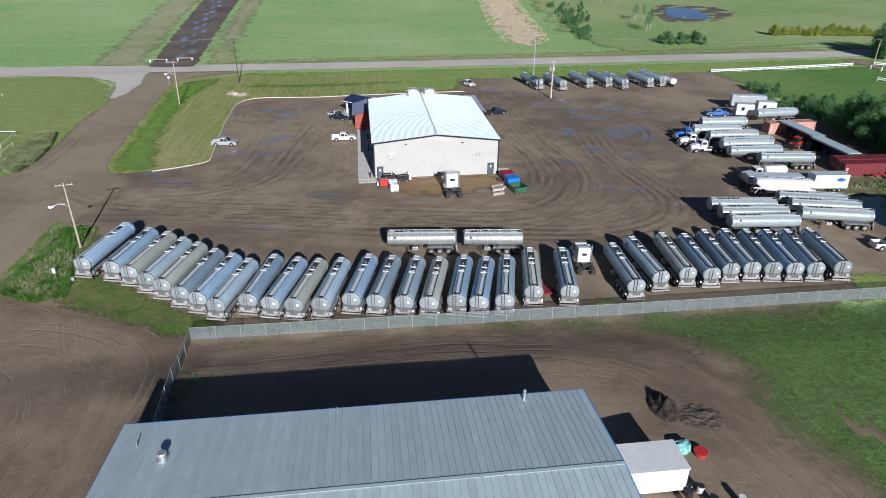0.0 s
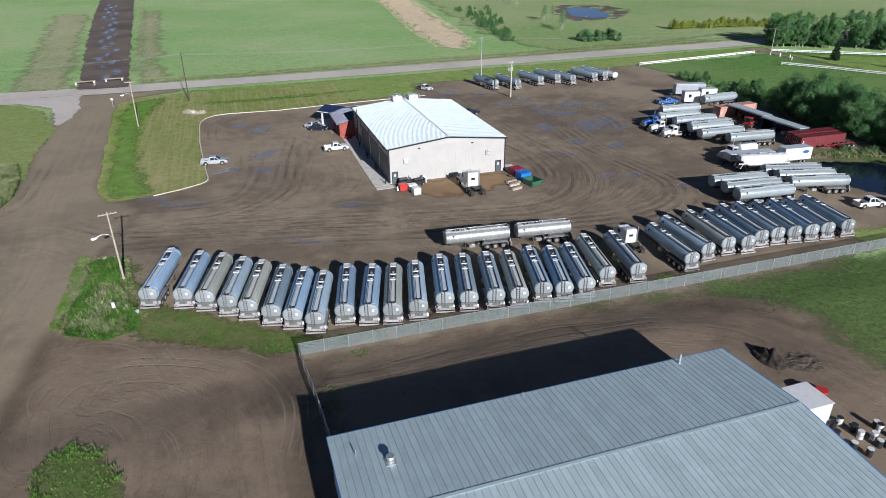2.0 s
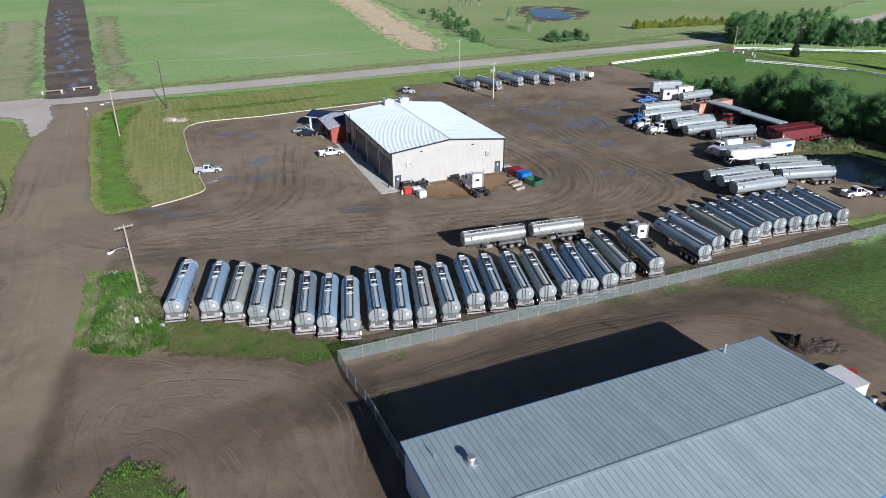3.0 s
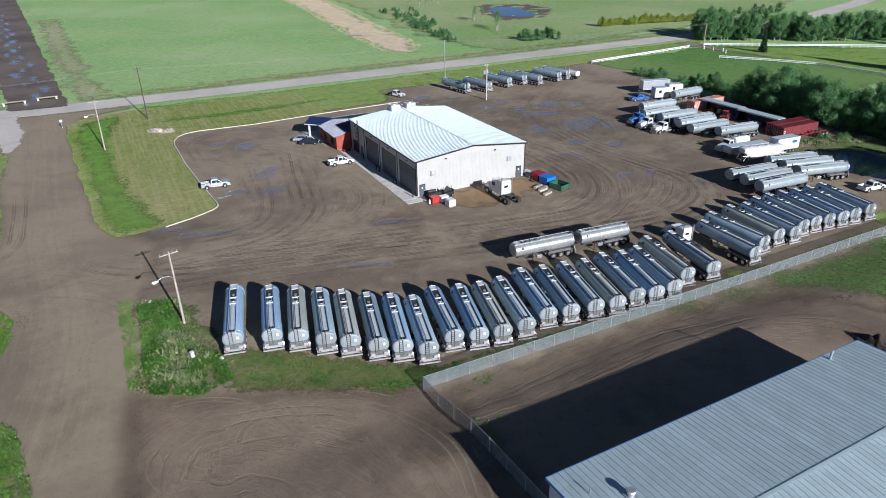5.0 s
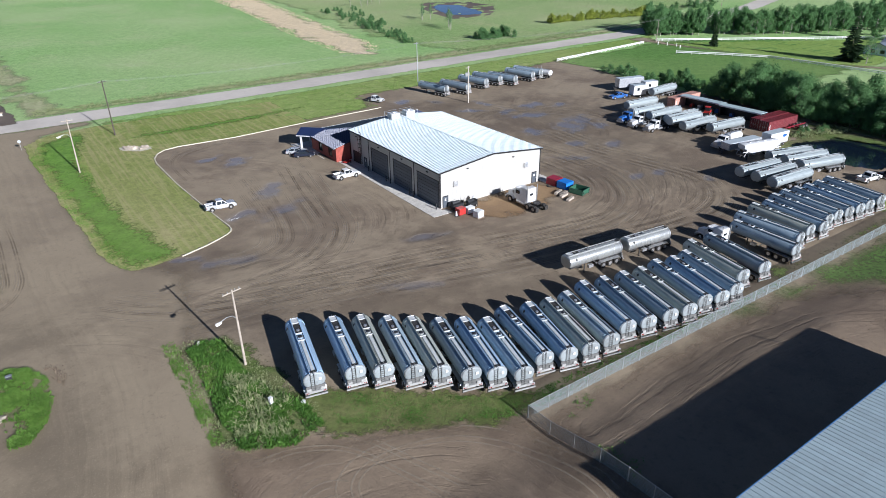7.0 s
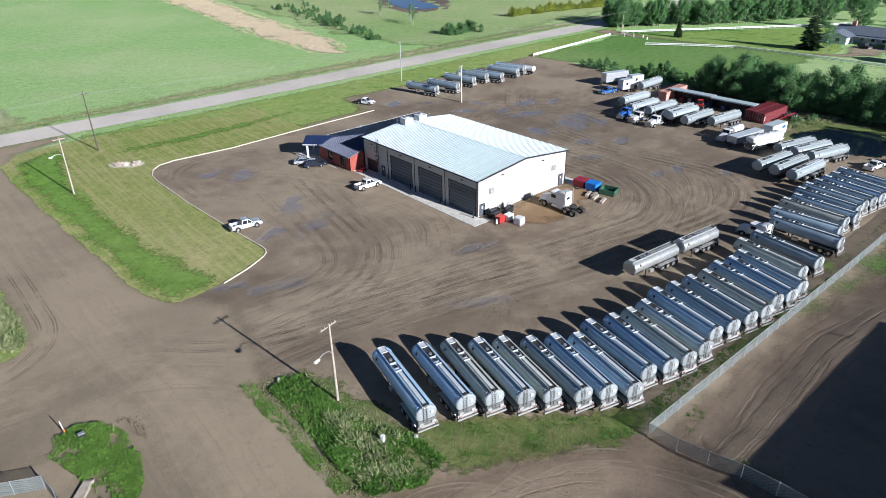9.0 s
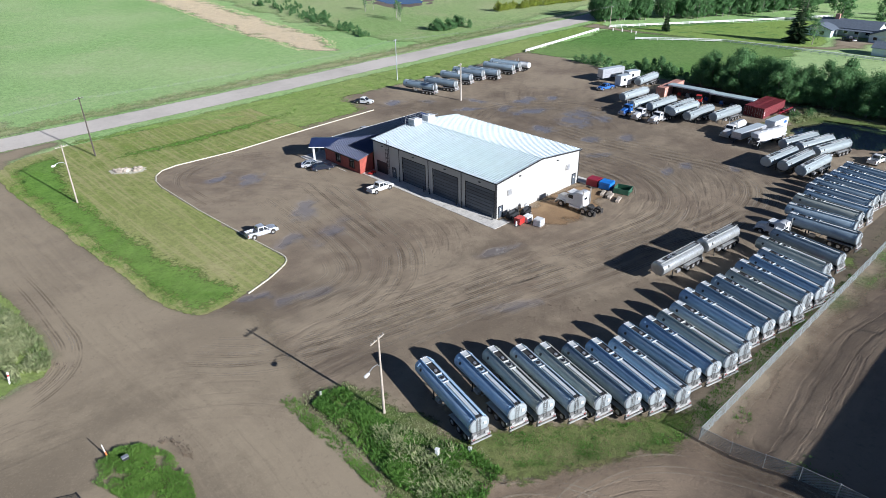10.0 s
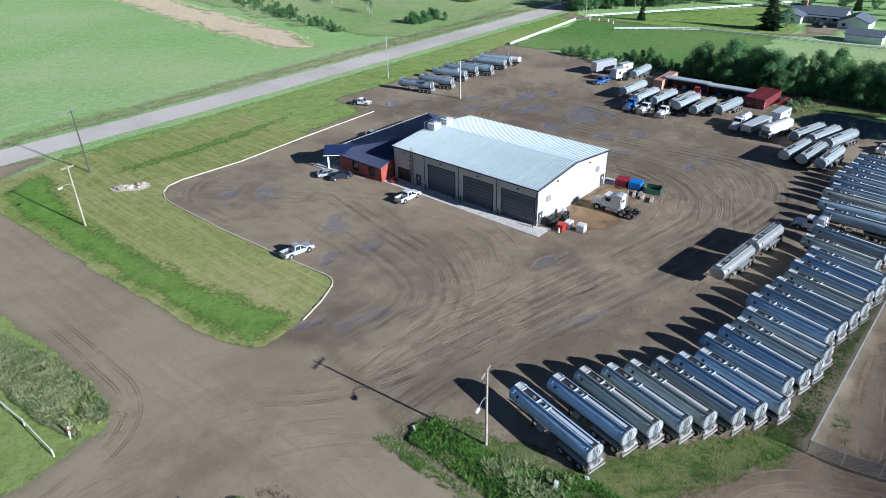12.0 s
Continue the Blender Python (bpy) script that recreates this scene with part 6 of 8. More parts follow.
def tractor_unit(m, paint, label, sleeper=True, tank=False, group="highway tractors in the yard"):
    """Conventional highway tractor; origin under the rear of the frame, +x forward."""
    s = thing("tractor_truck", m, label, "truck", group)
    L = 7.4
    bm = B()
    prism(bm, [(L - 1.95, 0.75), (L - 1.95, 1.95), (L - 0.3, 1.72), (L - 0.05, 1.5), (L - 0.05, 0.75)], -0.72, 0.72, lambda z: 0.1 if z > 1.4 else 0.0)
    bmesh.ops.bevel(bm, geom=list(bm.edges), offset=0.07, segments=2, affect='EDGES', clamp_overlap=True)
    part("hood", bm, paint, s, smooth=True)
    bm = B()
    prism(bm, [(L - 3.5, 0.9), (L - 3.5, 2.75), (L - 2.35, 2.72), (L - 1.95, 2.0), (L - 1.9, 0.9)], -1.0, 1.0, lambda z: 0.1 if z > 2.3 else 0.0)
    bmesh.ops.bevel(bm, geom=list(bm.edges), offset=0.05, segments=2, affect='EDGES', clamp_overlap=True)
    cab = part("cab", bm, paint, s, smooth=True)
    bm = B()
    vs = [bm.verts.new(p) for p in ((L - 1.955, -0.85, 2.06), (L - 1.955, 0.85, 2.06), (L - 2.30, 0.78, 2.66), (L - 2.30, -0.78, 2.66), (L - 1.9, -0.85, 2.06), (L - 1.9, 0.85, 2.06), (L - 2.245, 0.78, 2.66), (L - 2.245, -0.78, 2.66))]
    for f in ((0, 1, 2, 3), (7, 6, 5, 4), (0, 4, 5, 1), (1, 5, 6, 2), (2, 6, 7, 3), (3, 7, 4, 0)):
        bm.faces.new([vs[i] for i in f])
    bmesh.ops.recalc_face_normals(bm, faces=bm.faces)
    part("windscreen", bm, M["glass"], cab)
    for y in (-1, 1):
        part("side_window", box(B(), L - 3.2, y * 0.96 - 0.05, 1.9, L - 2.35, y * 0.96 + 0.05, 2.45), M["glass"], cab)
        part("mirror", box(B(), L - 2.1, y * 1.25 - 0.12, 1.8, L - 2.02, y * 1.25 + 0.12, 2.4, 0.03), M["alu"], s)
    if sleeper:
        bm = B()
        prism(bm, [(L - 4.9, 0.9), (L - 4.9, 3.15), (L - 4.0, 3.2), (L - 3.3, 2.85), (L - 3.3, 0.9)], -1.12, 1.12, lambda z: 0.08 if z > 2.9 else 0.0)
        bmesh.ops.bevel(bm, geom=list(bm.edges), offset=0.07, segments=2, affect='EDGES', clamp_overlap=True)
        part("sleeper", bm, paint, s, smooth=True)
        part("rear_window", box(B(), L - 4.94, -0.35, 2.0, L - 4.89, 0.35, 2.35), M["glass"], s)
    part("sun_visor", box(B(), L - 2.35, -0.85, 2.68, L - 1.95, 0.85, 2.74), paint, s)
    part("grille", box(B(), L - 0.08, -0.55, 0.85, L + 0.02, 0.55, 1.55, 0.03), M["rim"], s)
    part("bumper", box(B(), L - 0.1, -1.15, 0.4, L + 0.12, 1.15, 0.78, 0.04), M["rim"], s)
    for y in (-1, 1):
        bm = B()
        pts = [(L - 1.95, 0.75), (L - 1.75, 1.15), (L - 1.1, 1.25), (L - 0.4, 1.15), (L - 0.15, 0.8), (L - 0.3, 0.8), (L - 0.5, 1.05), (L - 1.1, 1.15), (L - 1.65, 1.05), (L - 1.8, 0.75)]
        prism(bm, pts, 0.7 if y > 0 else -1.14, 1.14 if y > 0 else -0.7)
        part("fender", bm, paint, s)
        part("headlight", box(B(), L - 0.2, y * 0.9 - 0.15, 0.95, L - 0.05, y * 0.9 + 0.15, 1.13, 0.02), M["lamp_lens"], s)
        part("exhaust_pipe", rod(B(), (L - (5.05 if sleeper else 3.65), y * 0.98, 1.0), (L - (5.05 if sleeper else 3.65), y * 0.98, 3.75), 0.075, 10), M["rim"], s, smooth=True)
        part("fuel_tank", rod(B(), (L - 4.6, y * 0.95, 0.72), (L - 2.7, y * 0.95, 0.72), 0.31, 14), M["rim"], s, smooth=True)
        part("frame_rail", box(B(), 0.0, y * 0.42 - 0.05, 0.78, L - 0.4, y * 0.42 + 0.05, 1.02), M["chassis"], s)
    bm = B()
    rod(bm, (1.35, 0, 1.06), (1.35, 0, 1.16), 0.5, 18)
    box(bm, 0.8, -0.3, 1.02, 1.35, 0.3, 1.12)
    part("fifth_wheel", bm, M["chassis"], s)
    part("deck_plate", box(B(), 2.2, -0.55, 1.03, 2.9, 0.55, 1.08), M["alu"], s)
    for x in (0.75, 2.05):
        part("axle", rod(B(), (x, -0.85, 0.52), (x, 0.85, 0.52), 0.1, 8), M["chassis"], s)
        for y in (-0.95, 0.95):
            wheel(s, x, y)
    for y in (-1, 1):
        wheel(s, L - 1.12, y * 0.98, 0.52, 0.3)
        part("mud_flap", box(B(), 0.02, y * 0.95 - 0.3, 0.2, 0.06, y * 0.95 + 0.3, 0.95), M["rubber"], s)
    return s


def facing(x, y, deg, lift=0.03):
    return Matrix.Translation((x, y, gz(x, y) + lift)) @ Matrix.Rotation(radians(deg), 4, 'Z')


pickup(facing(-32.7, 25.4, -5), M["silver"], "silver crew-cab pickup parked over the kerb")
pickup(facing(-6.2, 25.4, 0), M["white"], "white crew-cab pickup on the dirt before the bay doors")
pickup(facing(31.2, 80.0, -65), M["white"], "white pickup with a black flat deck near the road", flat=True)
pickup(facing(33.0, 44.3, 15), M["charcoal"], "dark blue pickup beside the workshop")
pickup(facing(78.6, -38.6, -8), M["white"], "white pickup at the end of the trailer row")
pickup(facing(84.5, -40.5, -20), M["charcoal"], "dark pickup at the edge of the yard")
sedan(facing(-8.3, 46.9, -28), M["silver"], "silver car parked by the office porch")
sedan(facing(15.2, 58.4, 8), M["silver"], "silver car parked behind the office annex")
sedan(facing(-7.7, 43.6, -25), M["charcoal"], "dark sedan parked by the office porch")
pickup(facing(76.6, -21.2, 172), M["charcoal"], "dark blue pickup between hopper and tank trailers")
tractor_unit(facing(14.0, -12.2, 90) @ Matrix.Scale(1.18, 4), M["white"], "white highway tractor with sleeper parked by the end wall")
tractor_unit(facing(29.0, -41.4, 84), M["white"], "white highway tractor between the tank trailers")
for (x, y), c, text in (((77.8, 19.0), "blue_paint", "blue highway tractor hitched to a tank trailer"), ((76.8, 14.6), "white", "white highway tractor hitched to a tank trailer"), ((76.9, 9.6), "white", "white highway tractor hitched to a tank trailer")):
    tractor_unit(facing(x, y, 177), M[c], text, sleeper=False)
for (rear, front) in (((86, 18.4), (76.5, 19.0)), ((87.5, 13.9), (76.3, 14.6)), ((88.2, 9.0), (76.4, 9.7))):
    parked("p", rear, front, "tank trailers by the containers")


# ---- lamp and power poles ----
def utility_pole(m, h, label, arm=True, lamp=False, drums=False, mat="wood", r=0.17):
    s = thing("street_lamp" if lamp else "utility_pole", m, label, "street lamp" if lamp else "utility pole", "wooden poles")
    part("pole", rod(B(), (0, 0, -0.3), (0, 0, h), r, 12, r * 0.65), M[mat], s, smooth=True)
    if arm:
        part("crossarm", box(B(), -1.2, 0.1, h - 0.5, 1.2, 0.22, h - 0.36, 0.02), M[mat], s)
        for x in (-1.05, -0.5, 0.5, 1.05):
            part("insulator", rod(B(), (x, 0.16, h - 0.36), (x, 0.16, h - 0.12), 0.05, 8, 0.035), M["galv"], s)
    if lamp:
        a = part("lamp_arm", rod(rod(rod(B(), (0, 0, h - 3.9), (-0.5, 0, h - 3.3), 0.04, 8), (-0.5, 0, h - 3.3), (-1.3, 0, h - 3.15), 0.04, 8), (-1.3, 0, h - 3.15), (-2.0, 0, h - 3.35), 0.04, 8), M["galv"], s)
        part("lamp_head", box(B(), -2.75, -0.17, h - 3.6, -1.95, 0.17, h - 3.34, 0.08), M["rail_white"], a, "white lamp head")
        part("diffuser", box(B(), -2.65, -0.12, h - 3.66, -2.25, 0.12, h - 3.605, 0.02), M["lamp_lens"], a)
    if drums:
        for x in (-0.75, 0.0, 0.75):
            part("transformer", rod(rod(B(), (x, 0.42, h - 2.9), (x, 0.42, h - 1.9), 0.27, 14), (x, 0.42, h - 1.9), (x, 0.42, h - 1.55), 0.06, 8), M["galv"], s, "grey pole transformer", smooth=True)
        part("bracket", box(B(), -0.85, 0.08, h - 2.5, 0.85, 0.18, h - 2.35), M["galv"], s)
    return s


utility_pole(facing(-45.5, -24.6, 15), 10.5, "weathered wooden pole with a lamp arm in the weeds", True, True)
utility_pole(facing(-51.4, 64.0, 10) @ Matrix.Rotation(radians(1.3), 4, 'Y'), 11.9, "weathered wooden pole with a lamp arm on the lawn", True, True, mat="wood")
utility_pole(facing(-39.6, 90.3, 25), 14.0, "tall dark wooden power pole by the road", mat="pole_dark")
utility_pole(facing(55.8, 94.5, 25), 13.0, "tall pale wooden power pole by the road", mat="galv")
utility_pole(facing(52.6, 61.8, 20), 10.6, "pale pole with three transformers in the yard", drums=True, mat="pole_pale", r=0.24)
utility_pole(facing(183, 98, 80), 9.5, "wooden power pole by the farm lane")
utility_pole(facing(316, 156, 60), 10.5, "distant wooden power pole by the road")


def wires(points, n, label):
    s = thing("overhead_wires", Matrix(), label, "power lines", kind="structure")
    for k in range(n):
        off = (k - (n - 1) / 2) * 0.9
        for a, b in zip(points, points[1:]):
            cu = bpy.data.curves.new("wire", 'CURVE')
            cu.dimensions, cu.bevel_depth, cu.bevel_resolution = '3D', 0.011, 1
            sp = cu.splines.new('POLY')
            sp.points.add(16)
            for i in range(17):
                t = i / 16
                p = Vector(a).lerp(Vector(b), t)
                sp.points[i].co = (p.x + off * 0.1, p.y + off, p.z - 5.2 * t * (1 - t), 1)
            cu.materials.append(M["wire"])
            w = new("wire", cu)
            w.parent = s


wires([(-240, 86, 13.4), (-134, 88.2, 13.4), (-39.6, 90.3, 13.4), (55.8, 94.5, 12.4), (183, 98, 9.0), (316, 156, 10)], 3, "thin power lines sagging between the road poles")


# ---- fences ----
def mesh_fence(points, name_label):
    s = thing("mesh_fence", Matrix(), name_label, "fence", kind="structure")
    for a, b in zip(points, points[1:]):
        a, b = Vector((*a, 0)), Vector((*b, 0))
        n = max(1, round((b - a).length / 3.0))
        d = (b - a).normalized()
        for i in range(n):
            p, q = a.lerp(b, i / n), a.lerp(b, (i + 1) / n)
            zp, zq = gz(p.x, p.y), gz(q.x, q.y)
            part("post", rod(B(), (p.x, p.y, zp - 0.2), (p.x, p.y, zp + 1.85), 0.045 if i else 0.07, 8), M["galv"], s)
            part("top_rail", rod(B(), (p.x, p.y, zp + 1.78), (q.x, q.y, zq + 1.78), 0.028, 6), M["galv"], s)
            bm = B()
            length = (q - p).length
            k = int(length / 0.075)
            for j in range(k):
                t = (j + 0.5) / k
                c = p.lerp(q, t)
                z = zp + (zq - zp) * t
                w = d * 0.019
                v = [bm.verts.new((c.x + e.x, c.y + e.y, z + h)) for e in (-w, w) for h in (0.08, 1.76)]
                bm.faces.new((v[0], v[2], v[3], v[1]))
            part("mesh_panel", bm, M["mesh_wire"], s)
    return s


mesh_fence([(-23.6, -51.0), (30, -51.6), (70, -51.6), (118, -51.8)], "grey slatted chain-link fence behind the tank trailers")
mesh_fence([(-23.6, -51.0), (-22.9, -64), (-22.4, -72.4)], "grey slatted chain-link fence beside the metal-roofed building")


mesh_fence([(-86, -10.2), (-73.8, -16.4), (-72.9, -21.5), (-71.5, -36)], "grey chain-link fence corner beside the grass mound")
s = thing("marker_stake", Matrix.Translation((-70.4, -9.4, gz(-70.4, -9.4) + 0.1)), "leaning orange and white marker stake on the mound", "marker stake")
part("stake", rod(B(), (0, 0, -0.2), (-0.15, 0.1, 1.7), 0.05, 8), M["rail_white"], s)
part("flag", rod(B(), (-0.02, 0.01, 0.15), (-0.06, 0.04, 0.7), 0.09, 8), M["orange"], s)
s = thing("concrete_slab", Matrix.Translation((-71.2, -19.4, gz(-71, -19.4) + 0.06)) @ Matrix.Rotation(0.9, 4, 'Z'), "broken pale concrete slab lying by the mound", "slab")
bm = B()
prism(bm, [(-1.4, 0.0), (1.2, 0.0), (1.5, 0.2), (1.1, 0.32), (-1.1, 0.26), (-1.5, 0.18)], -0.5, 0.55, lambda z: 0.12 if z > 0.3 else 0.0)
part("slab", bm, M["rock"], s)
s = thing("valve_box", Matrix.Translation((-69.2, -11.4, gz(-69.2, -11.4) + 0.25)), "small dark valve box in the mound grass", "valve box")
part("case", box(B(), -0.3, -0.22, -0.2, 0.3, 0.22, 0.45, 0.05), M["dark"], s)
part("lid", box(B(), -0.34, -0.26, 0.45, 0.34, 0.26, 0.52, 0.02), M["galv"], s)


def rail_fence(points, h, rails, label, spacing=3.0, wide=0.0):
    s = thing("rail_fence", Matrix(), label, "fence", kind="structure")
    for a, b in zip(points, points[1:]):
        a, b = Vector((*a, 0)), Vector((*b, 0))
        n = max(1, round((b - a).length / spacing))
        d = (b - a).normalized()
        ang = math.atan2(d.y, d.x)
        for i in range(n + 1):
            p = a.lerp(b, i / n)
            post = part("post", box(B(), -0.09, -0.09, -0.1, 0.09, 0.09, h + 0.08, 0.01), M["rail_white"], s)
            post.matrix_local = Matrix.Translation((p.x, p.y, gz(p.x, p.y))) @ Matrix.Rotation(ang, 4, 'Z')
            if i < n:
                q = a.lerp(b, (i + 1) / n)
                for z in rails:
                    r = part("rail", box(B(), 0.0, -0.11 - wide, z - 0.1, (q - p).length, -0.05 + wide, z + 0.1), M["rail_white"], s)
                    r.matrix_local = Matrix.Translation((p.x, p.y, gz(p.x, p.y))) @ Matrix.Rotation(ang, 4, 'Z')
    return s


rail_fence([(117.5, 92), (145, 95), (175, 98.5)], 1.15, (0.55, 1.05), "long white plank fence between verge and pasture", 2.8, 0.25)
rail_fence([(184, 99), (205, 84), (230, 66), (258, 46), (275, 36)], 1.2, (0.6, 1.1), "white plank fence along the wood", 3.0, 0.2)
rail_fence([(166, 74.5), (176, 60), (184, 46), (185.3, 22), (185.5, -10), (190, -50)], 1.2, (0.6, 1.1), "white two-rail fence along the farm lane", 3.0, 0.2)
for x, y in ((178, 93), (179, 89), (180, 85), (177, 81)):
    tagged(part("gate_post", box(B(), x - 0.15, y - 0.15, -0.5, x + 0.15, y + 0.15, 1.0, 0.03), M["rail_white"]), "white wooden gate post by the farm lane", "gate post", "gate posts")


def pipe_rail(points, label):
    s = thing("pipe_barrier", Matrix(), label, "barrier")
    for i, (x, y) in enumerate(points):
        z = gz(x, y)
        part("post", rod(B(), (x, y, z - 0.1), (x, y, z + 1.15), 0.075, 10), M["rail_white"], s)
        if i:
            a, b = points[i - 1]
            part("pipe", rod(B(), (a, b, gz(a, b) + 1.0), (x, y, z + 1.0), 0.06, 10), M["rail_white"], s)


pipe_rail([(-77.1, 10.0), (-77.5, 17.5), (-78.0, 21.8), (-78.8, 29.0)], "white pipe barrier at the lawn's end")
pipe_rail([(-80.5, 27.4), (-82.2, 38.3), (-89, 39)], "white pipe barrier on the west lawn")
pipe_rail([(-104, 66), (-103, 78)], "white pipe goal frame on the west lawn")


def stop_sign(x, y):
    s = thing("road_sign", facing(x, y, 100), "octagonal road sign seen from behind on a thin post", "sign")
    part("post", box(B(), -0.03, -0.03, -0.2, 0.03, 0.03, 2.4), M["galv"], s)
    part("plate", rod(B(), (0.03, 0, 2.2), (0.05, 0, 2.2), 0.4, 8), M["galv"], s)


stop_sign(-60.5, 90.5)
for x0, y0, x1, y1 in ((-77, 129, -70.5, 129.6), (-68, 131.2, -62, 131.6)):
    b = thing("barricade", Matrix(), "low white barricade across the muddy track", "barricade", "barricades on the muddy track")
    part("beam", rod(B(), (x0, y0, 0.55), (x1, y1, 0.5), 0.22, 8), M["plank"], b)
    for x, y in ((x0 + 0.5, y0), (x1 - 0.5, y1)):
        part("support", box(B(), x - 0.25, y - 0.4, -0.5, x + 0.25, y + 0.4, 0.5, 0.04), M["concrete"], b)


# ---- rock bed ----
bed = zone("rock_bed", [(-41.3, 75), (-40.8, 77.6), (-37.5, 76.6), (-34.3, 73.6), (-34.6, 72.2), (-38, 71.6)], M["kerb"], 0.2, "flat gravel bed with pale stones on the lawn", "rock bed", 0.6, 0.2)
rng = random.Random(4)
for i in range(16):
    bm = B()
    bmesh.ops.create_icosphere(bm, subdivisions=2, radius=0.5)
    sx, sy, sz = rng.uniform(0.6, 1.7), rng.uniform(0.6, 1.2), rng.uniform(0.6, 1.1)
    sd = rng.random() * 50
    for v in bm.verts:
        k = 1 + 0.35 * noise.noise(v.co * 2.2 + Vector((sd, 0, 0)))
        v.co = Vector((v.co.x * sx * k, v.co.y * sy * k, v.co.z * sz * k))
    r = part("boulder", bm, M["rock"])
    t = rng.random()
    r.matrix_world = facing(-40.4 + 5.4 * t + rng.uniform(-0.3, 0.3), 75.8 - 2.9 * t + rng.uniform(-1.0, 1.0), rng.uniform(0, 360), 0.42)
    tagged(r, "rough pale field stone on the gravel bed", "stone", "stones in the bed")


# ---- clutter by the end wall ----
def cube_tank(m, label):
    s = thing("plastic_tank", m, label, "tank")
    part("shell", box(B(), -0.75, -0.75, 0.12, 0.75, 0.75, 1.4, 0.1), M["white"], s)
    for k in (-0.4, 0.0, 0.4):
        part("band", box(B(), k - 0.04, -0.77, 0.15, k + 0.04, 0.77, 1.42, 0.02), M["white"], s)
    part("pallet", box(B(), -0.8, -0.8, 0.0, 0.8, 0.8, 0.12), M["plank"], s)


cube_tank(facing(3.4, -7.1, 8), "white plastic cube tank on a pallet")


def crate(m, mat, w, d, h, name, label, category, lid=True):
    s = thing(name, m, label, category)
    bm = B()
    box(bm, -w / 2, -d / 2, 0.1, w / 2, d / 2, h, 0.03)
    part("body", bm, M[mat], s)
    if lid:
        part("lid", box(B(), -w / 2 - 0.04, -d / 2 - 0.04, h, w / 2 + 0.04, d / 2 + 0.04, h + 0.08, 0.02), M[mat], s)
    for x in (-w / 2 + 0.15, w / 2 - 0.15):
        part("skid", box(B(), x - 0.06, -d / 2, 0.0, x + 0.06, d / 2, 0.1), M["dark"], s)
    for k in range(3):
        x = -w / 2 + w * (k + 1) / 4
        part("rib", box(B(), x - 0.03, -d / 2 - 0.03, 0.15, x + 0.03, d / 2 + 0.03, h - 0.05), M[mat], s)
    return s


crate(facing(1.6, -4.2, 5), "red_paint", 1.5, 1.2, 1.2, "red_bin", "red steel bin beside the end wall", "bin")
crate(facing(3.3, -4.6, 5), "white", 1.6, 1.1, 1.1, "white_crate", "white crate beside the end wall", "crate")


def generator(m):
    s = thing("engine_unit", m, "black engine unit with hoses by the end wall", "machine")
    part("block", box(B(), -1.1, -0.5, 0.25, 1.1, 0.5, 0.95, 0.06), M["dark"], s)
    part("tank", rod(B(), (-1.0, 0.1, 1.2), (0.6, 0.1, 1.2), 0.32, 14), M["dark"], s, smooth=True)
    part("radiator", box(B(), 1.1, -0.45, 0.2, 1.3, 0.45, 1.3, 0.03), M["chassis"], s)
    part("pipe", rod(B(), (0.8, -0.2, 0.9), (0.8, -0.2, 1.9), 0.05, 8), M["chassis"], s)
    for x in (-0.7, 0.7):
        for y in (-0.6, 0.6):
            wheel(s, x, y, 0.3, 0.2)


generator(facing(2.6, -1.6, 0))
generator(facing(5.2, -2.6, 12))
s = thing("water_tank", facing(6.6, -1.6, 0), "white round tank with a raised cap by the wall", "tank")
part("shell", rod(rod(B(), (0, 0, 0.05), (0, 0, 1.2), 0.5, 18), (0, 0, 1.2), (0, 0, 1.5), 0.5, 18, 0.2), M["white"], s, smooth=True)
part("cap", rod(B(), (0, 0, 1.5), (0, 0, 1.62), 0.2, 12), M["white"], s)
s = thing("traffic_cone", facing(0.5, -4.4, 0), "pale pillar marker beside the red bin", "marker")
part("body", rod(B(), (0, 0, 0.0), (0, 0, 0.9), 0.22, 12, 0.12), M["white"], s)
part("foot", box(B(), -0.3, -0.3, 0, 0.3, 0.3, 0.06), M["dark"], s)


def skip_bin(m, mat, label, w=2.3, d=1.7, h=1.6, slope=True):
    s = thing("waste_bin", m, label, "waste bin", "bins beside the workshop")
    bm = B()
    t = 0.06
    box(bm, -w / 2, -d / 2, 0.12, w / 2, d / 2, 0.2)
    box(bm, -w / 2, -d / 2, 0.2, -w / 2 + t, d / 2, h)
    box(bm, w / 2 - t, -d / 2, 0.2, w / 2, d / 2, h)
    box(bm, -w / 2 + t, -d / 2, 0.2, w / 2 - t, -d / 2 + t, h)
    box(bm, -w / 2 + t, d / 2 - t, 0.2, w / 2 - t, d / 2, h)
    part("body", bm, M[mat], s)
    for y in (-0.4, 0.4):
        part("lid", box(B(), -w / 2 + 0.05, y * d - d * 0.085 + 0.02, h, w / 2 - 0.05, y * d + d * 0.085, h + 0.06), M[mat], s) if slope else None
    part("rim", box(B(), -w / 2 - 0.06, -d / 2 - 0.06, h - 0.12, w / 2 + 0.06, -d / 2, h), M[mat], s)
    for x in (-w / 2 + 0.25, w / 2 - 0.25):
        part("pocket", box(B(), x - 0.12, -d / 2 - 0.1, 0.5, x + 0.12, -d / 2 - 0.06, 0.75), M["dark"], s)
    for x in (-w / 2 + 0.2, w / 2 - 0.2):
        part("runner", box(B(), x - 0.08, -d / 2, 0.0, x + 0.08, d / 2, 0.12), M["dark"], s)
    if slope:
        part("cover", box(B(), -w / 2 + 0.02, -d / 2 + 0.02, h + 0.005, w / 2 - 0.02, d / 2 - 0.02, h + 0.05, 0.02), M[mat], s)


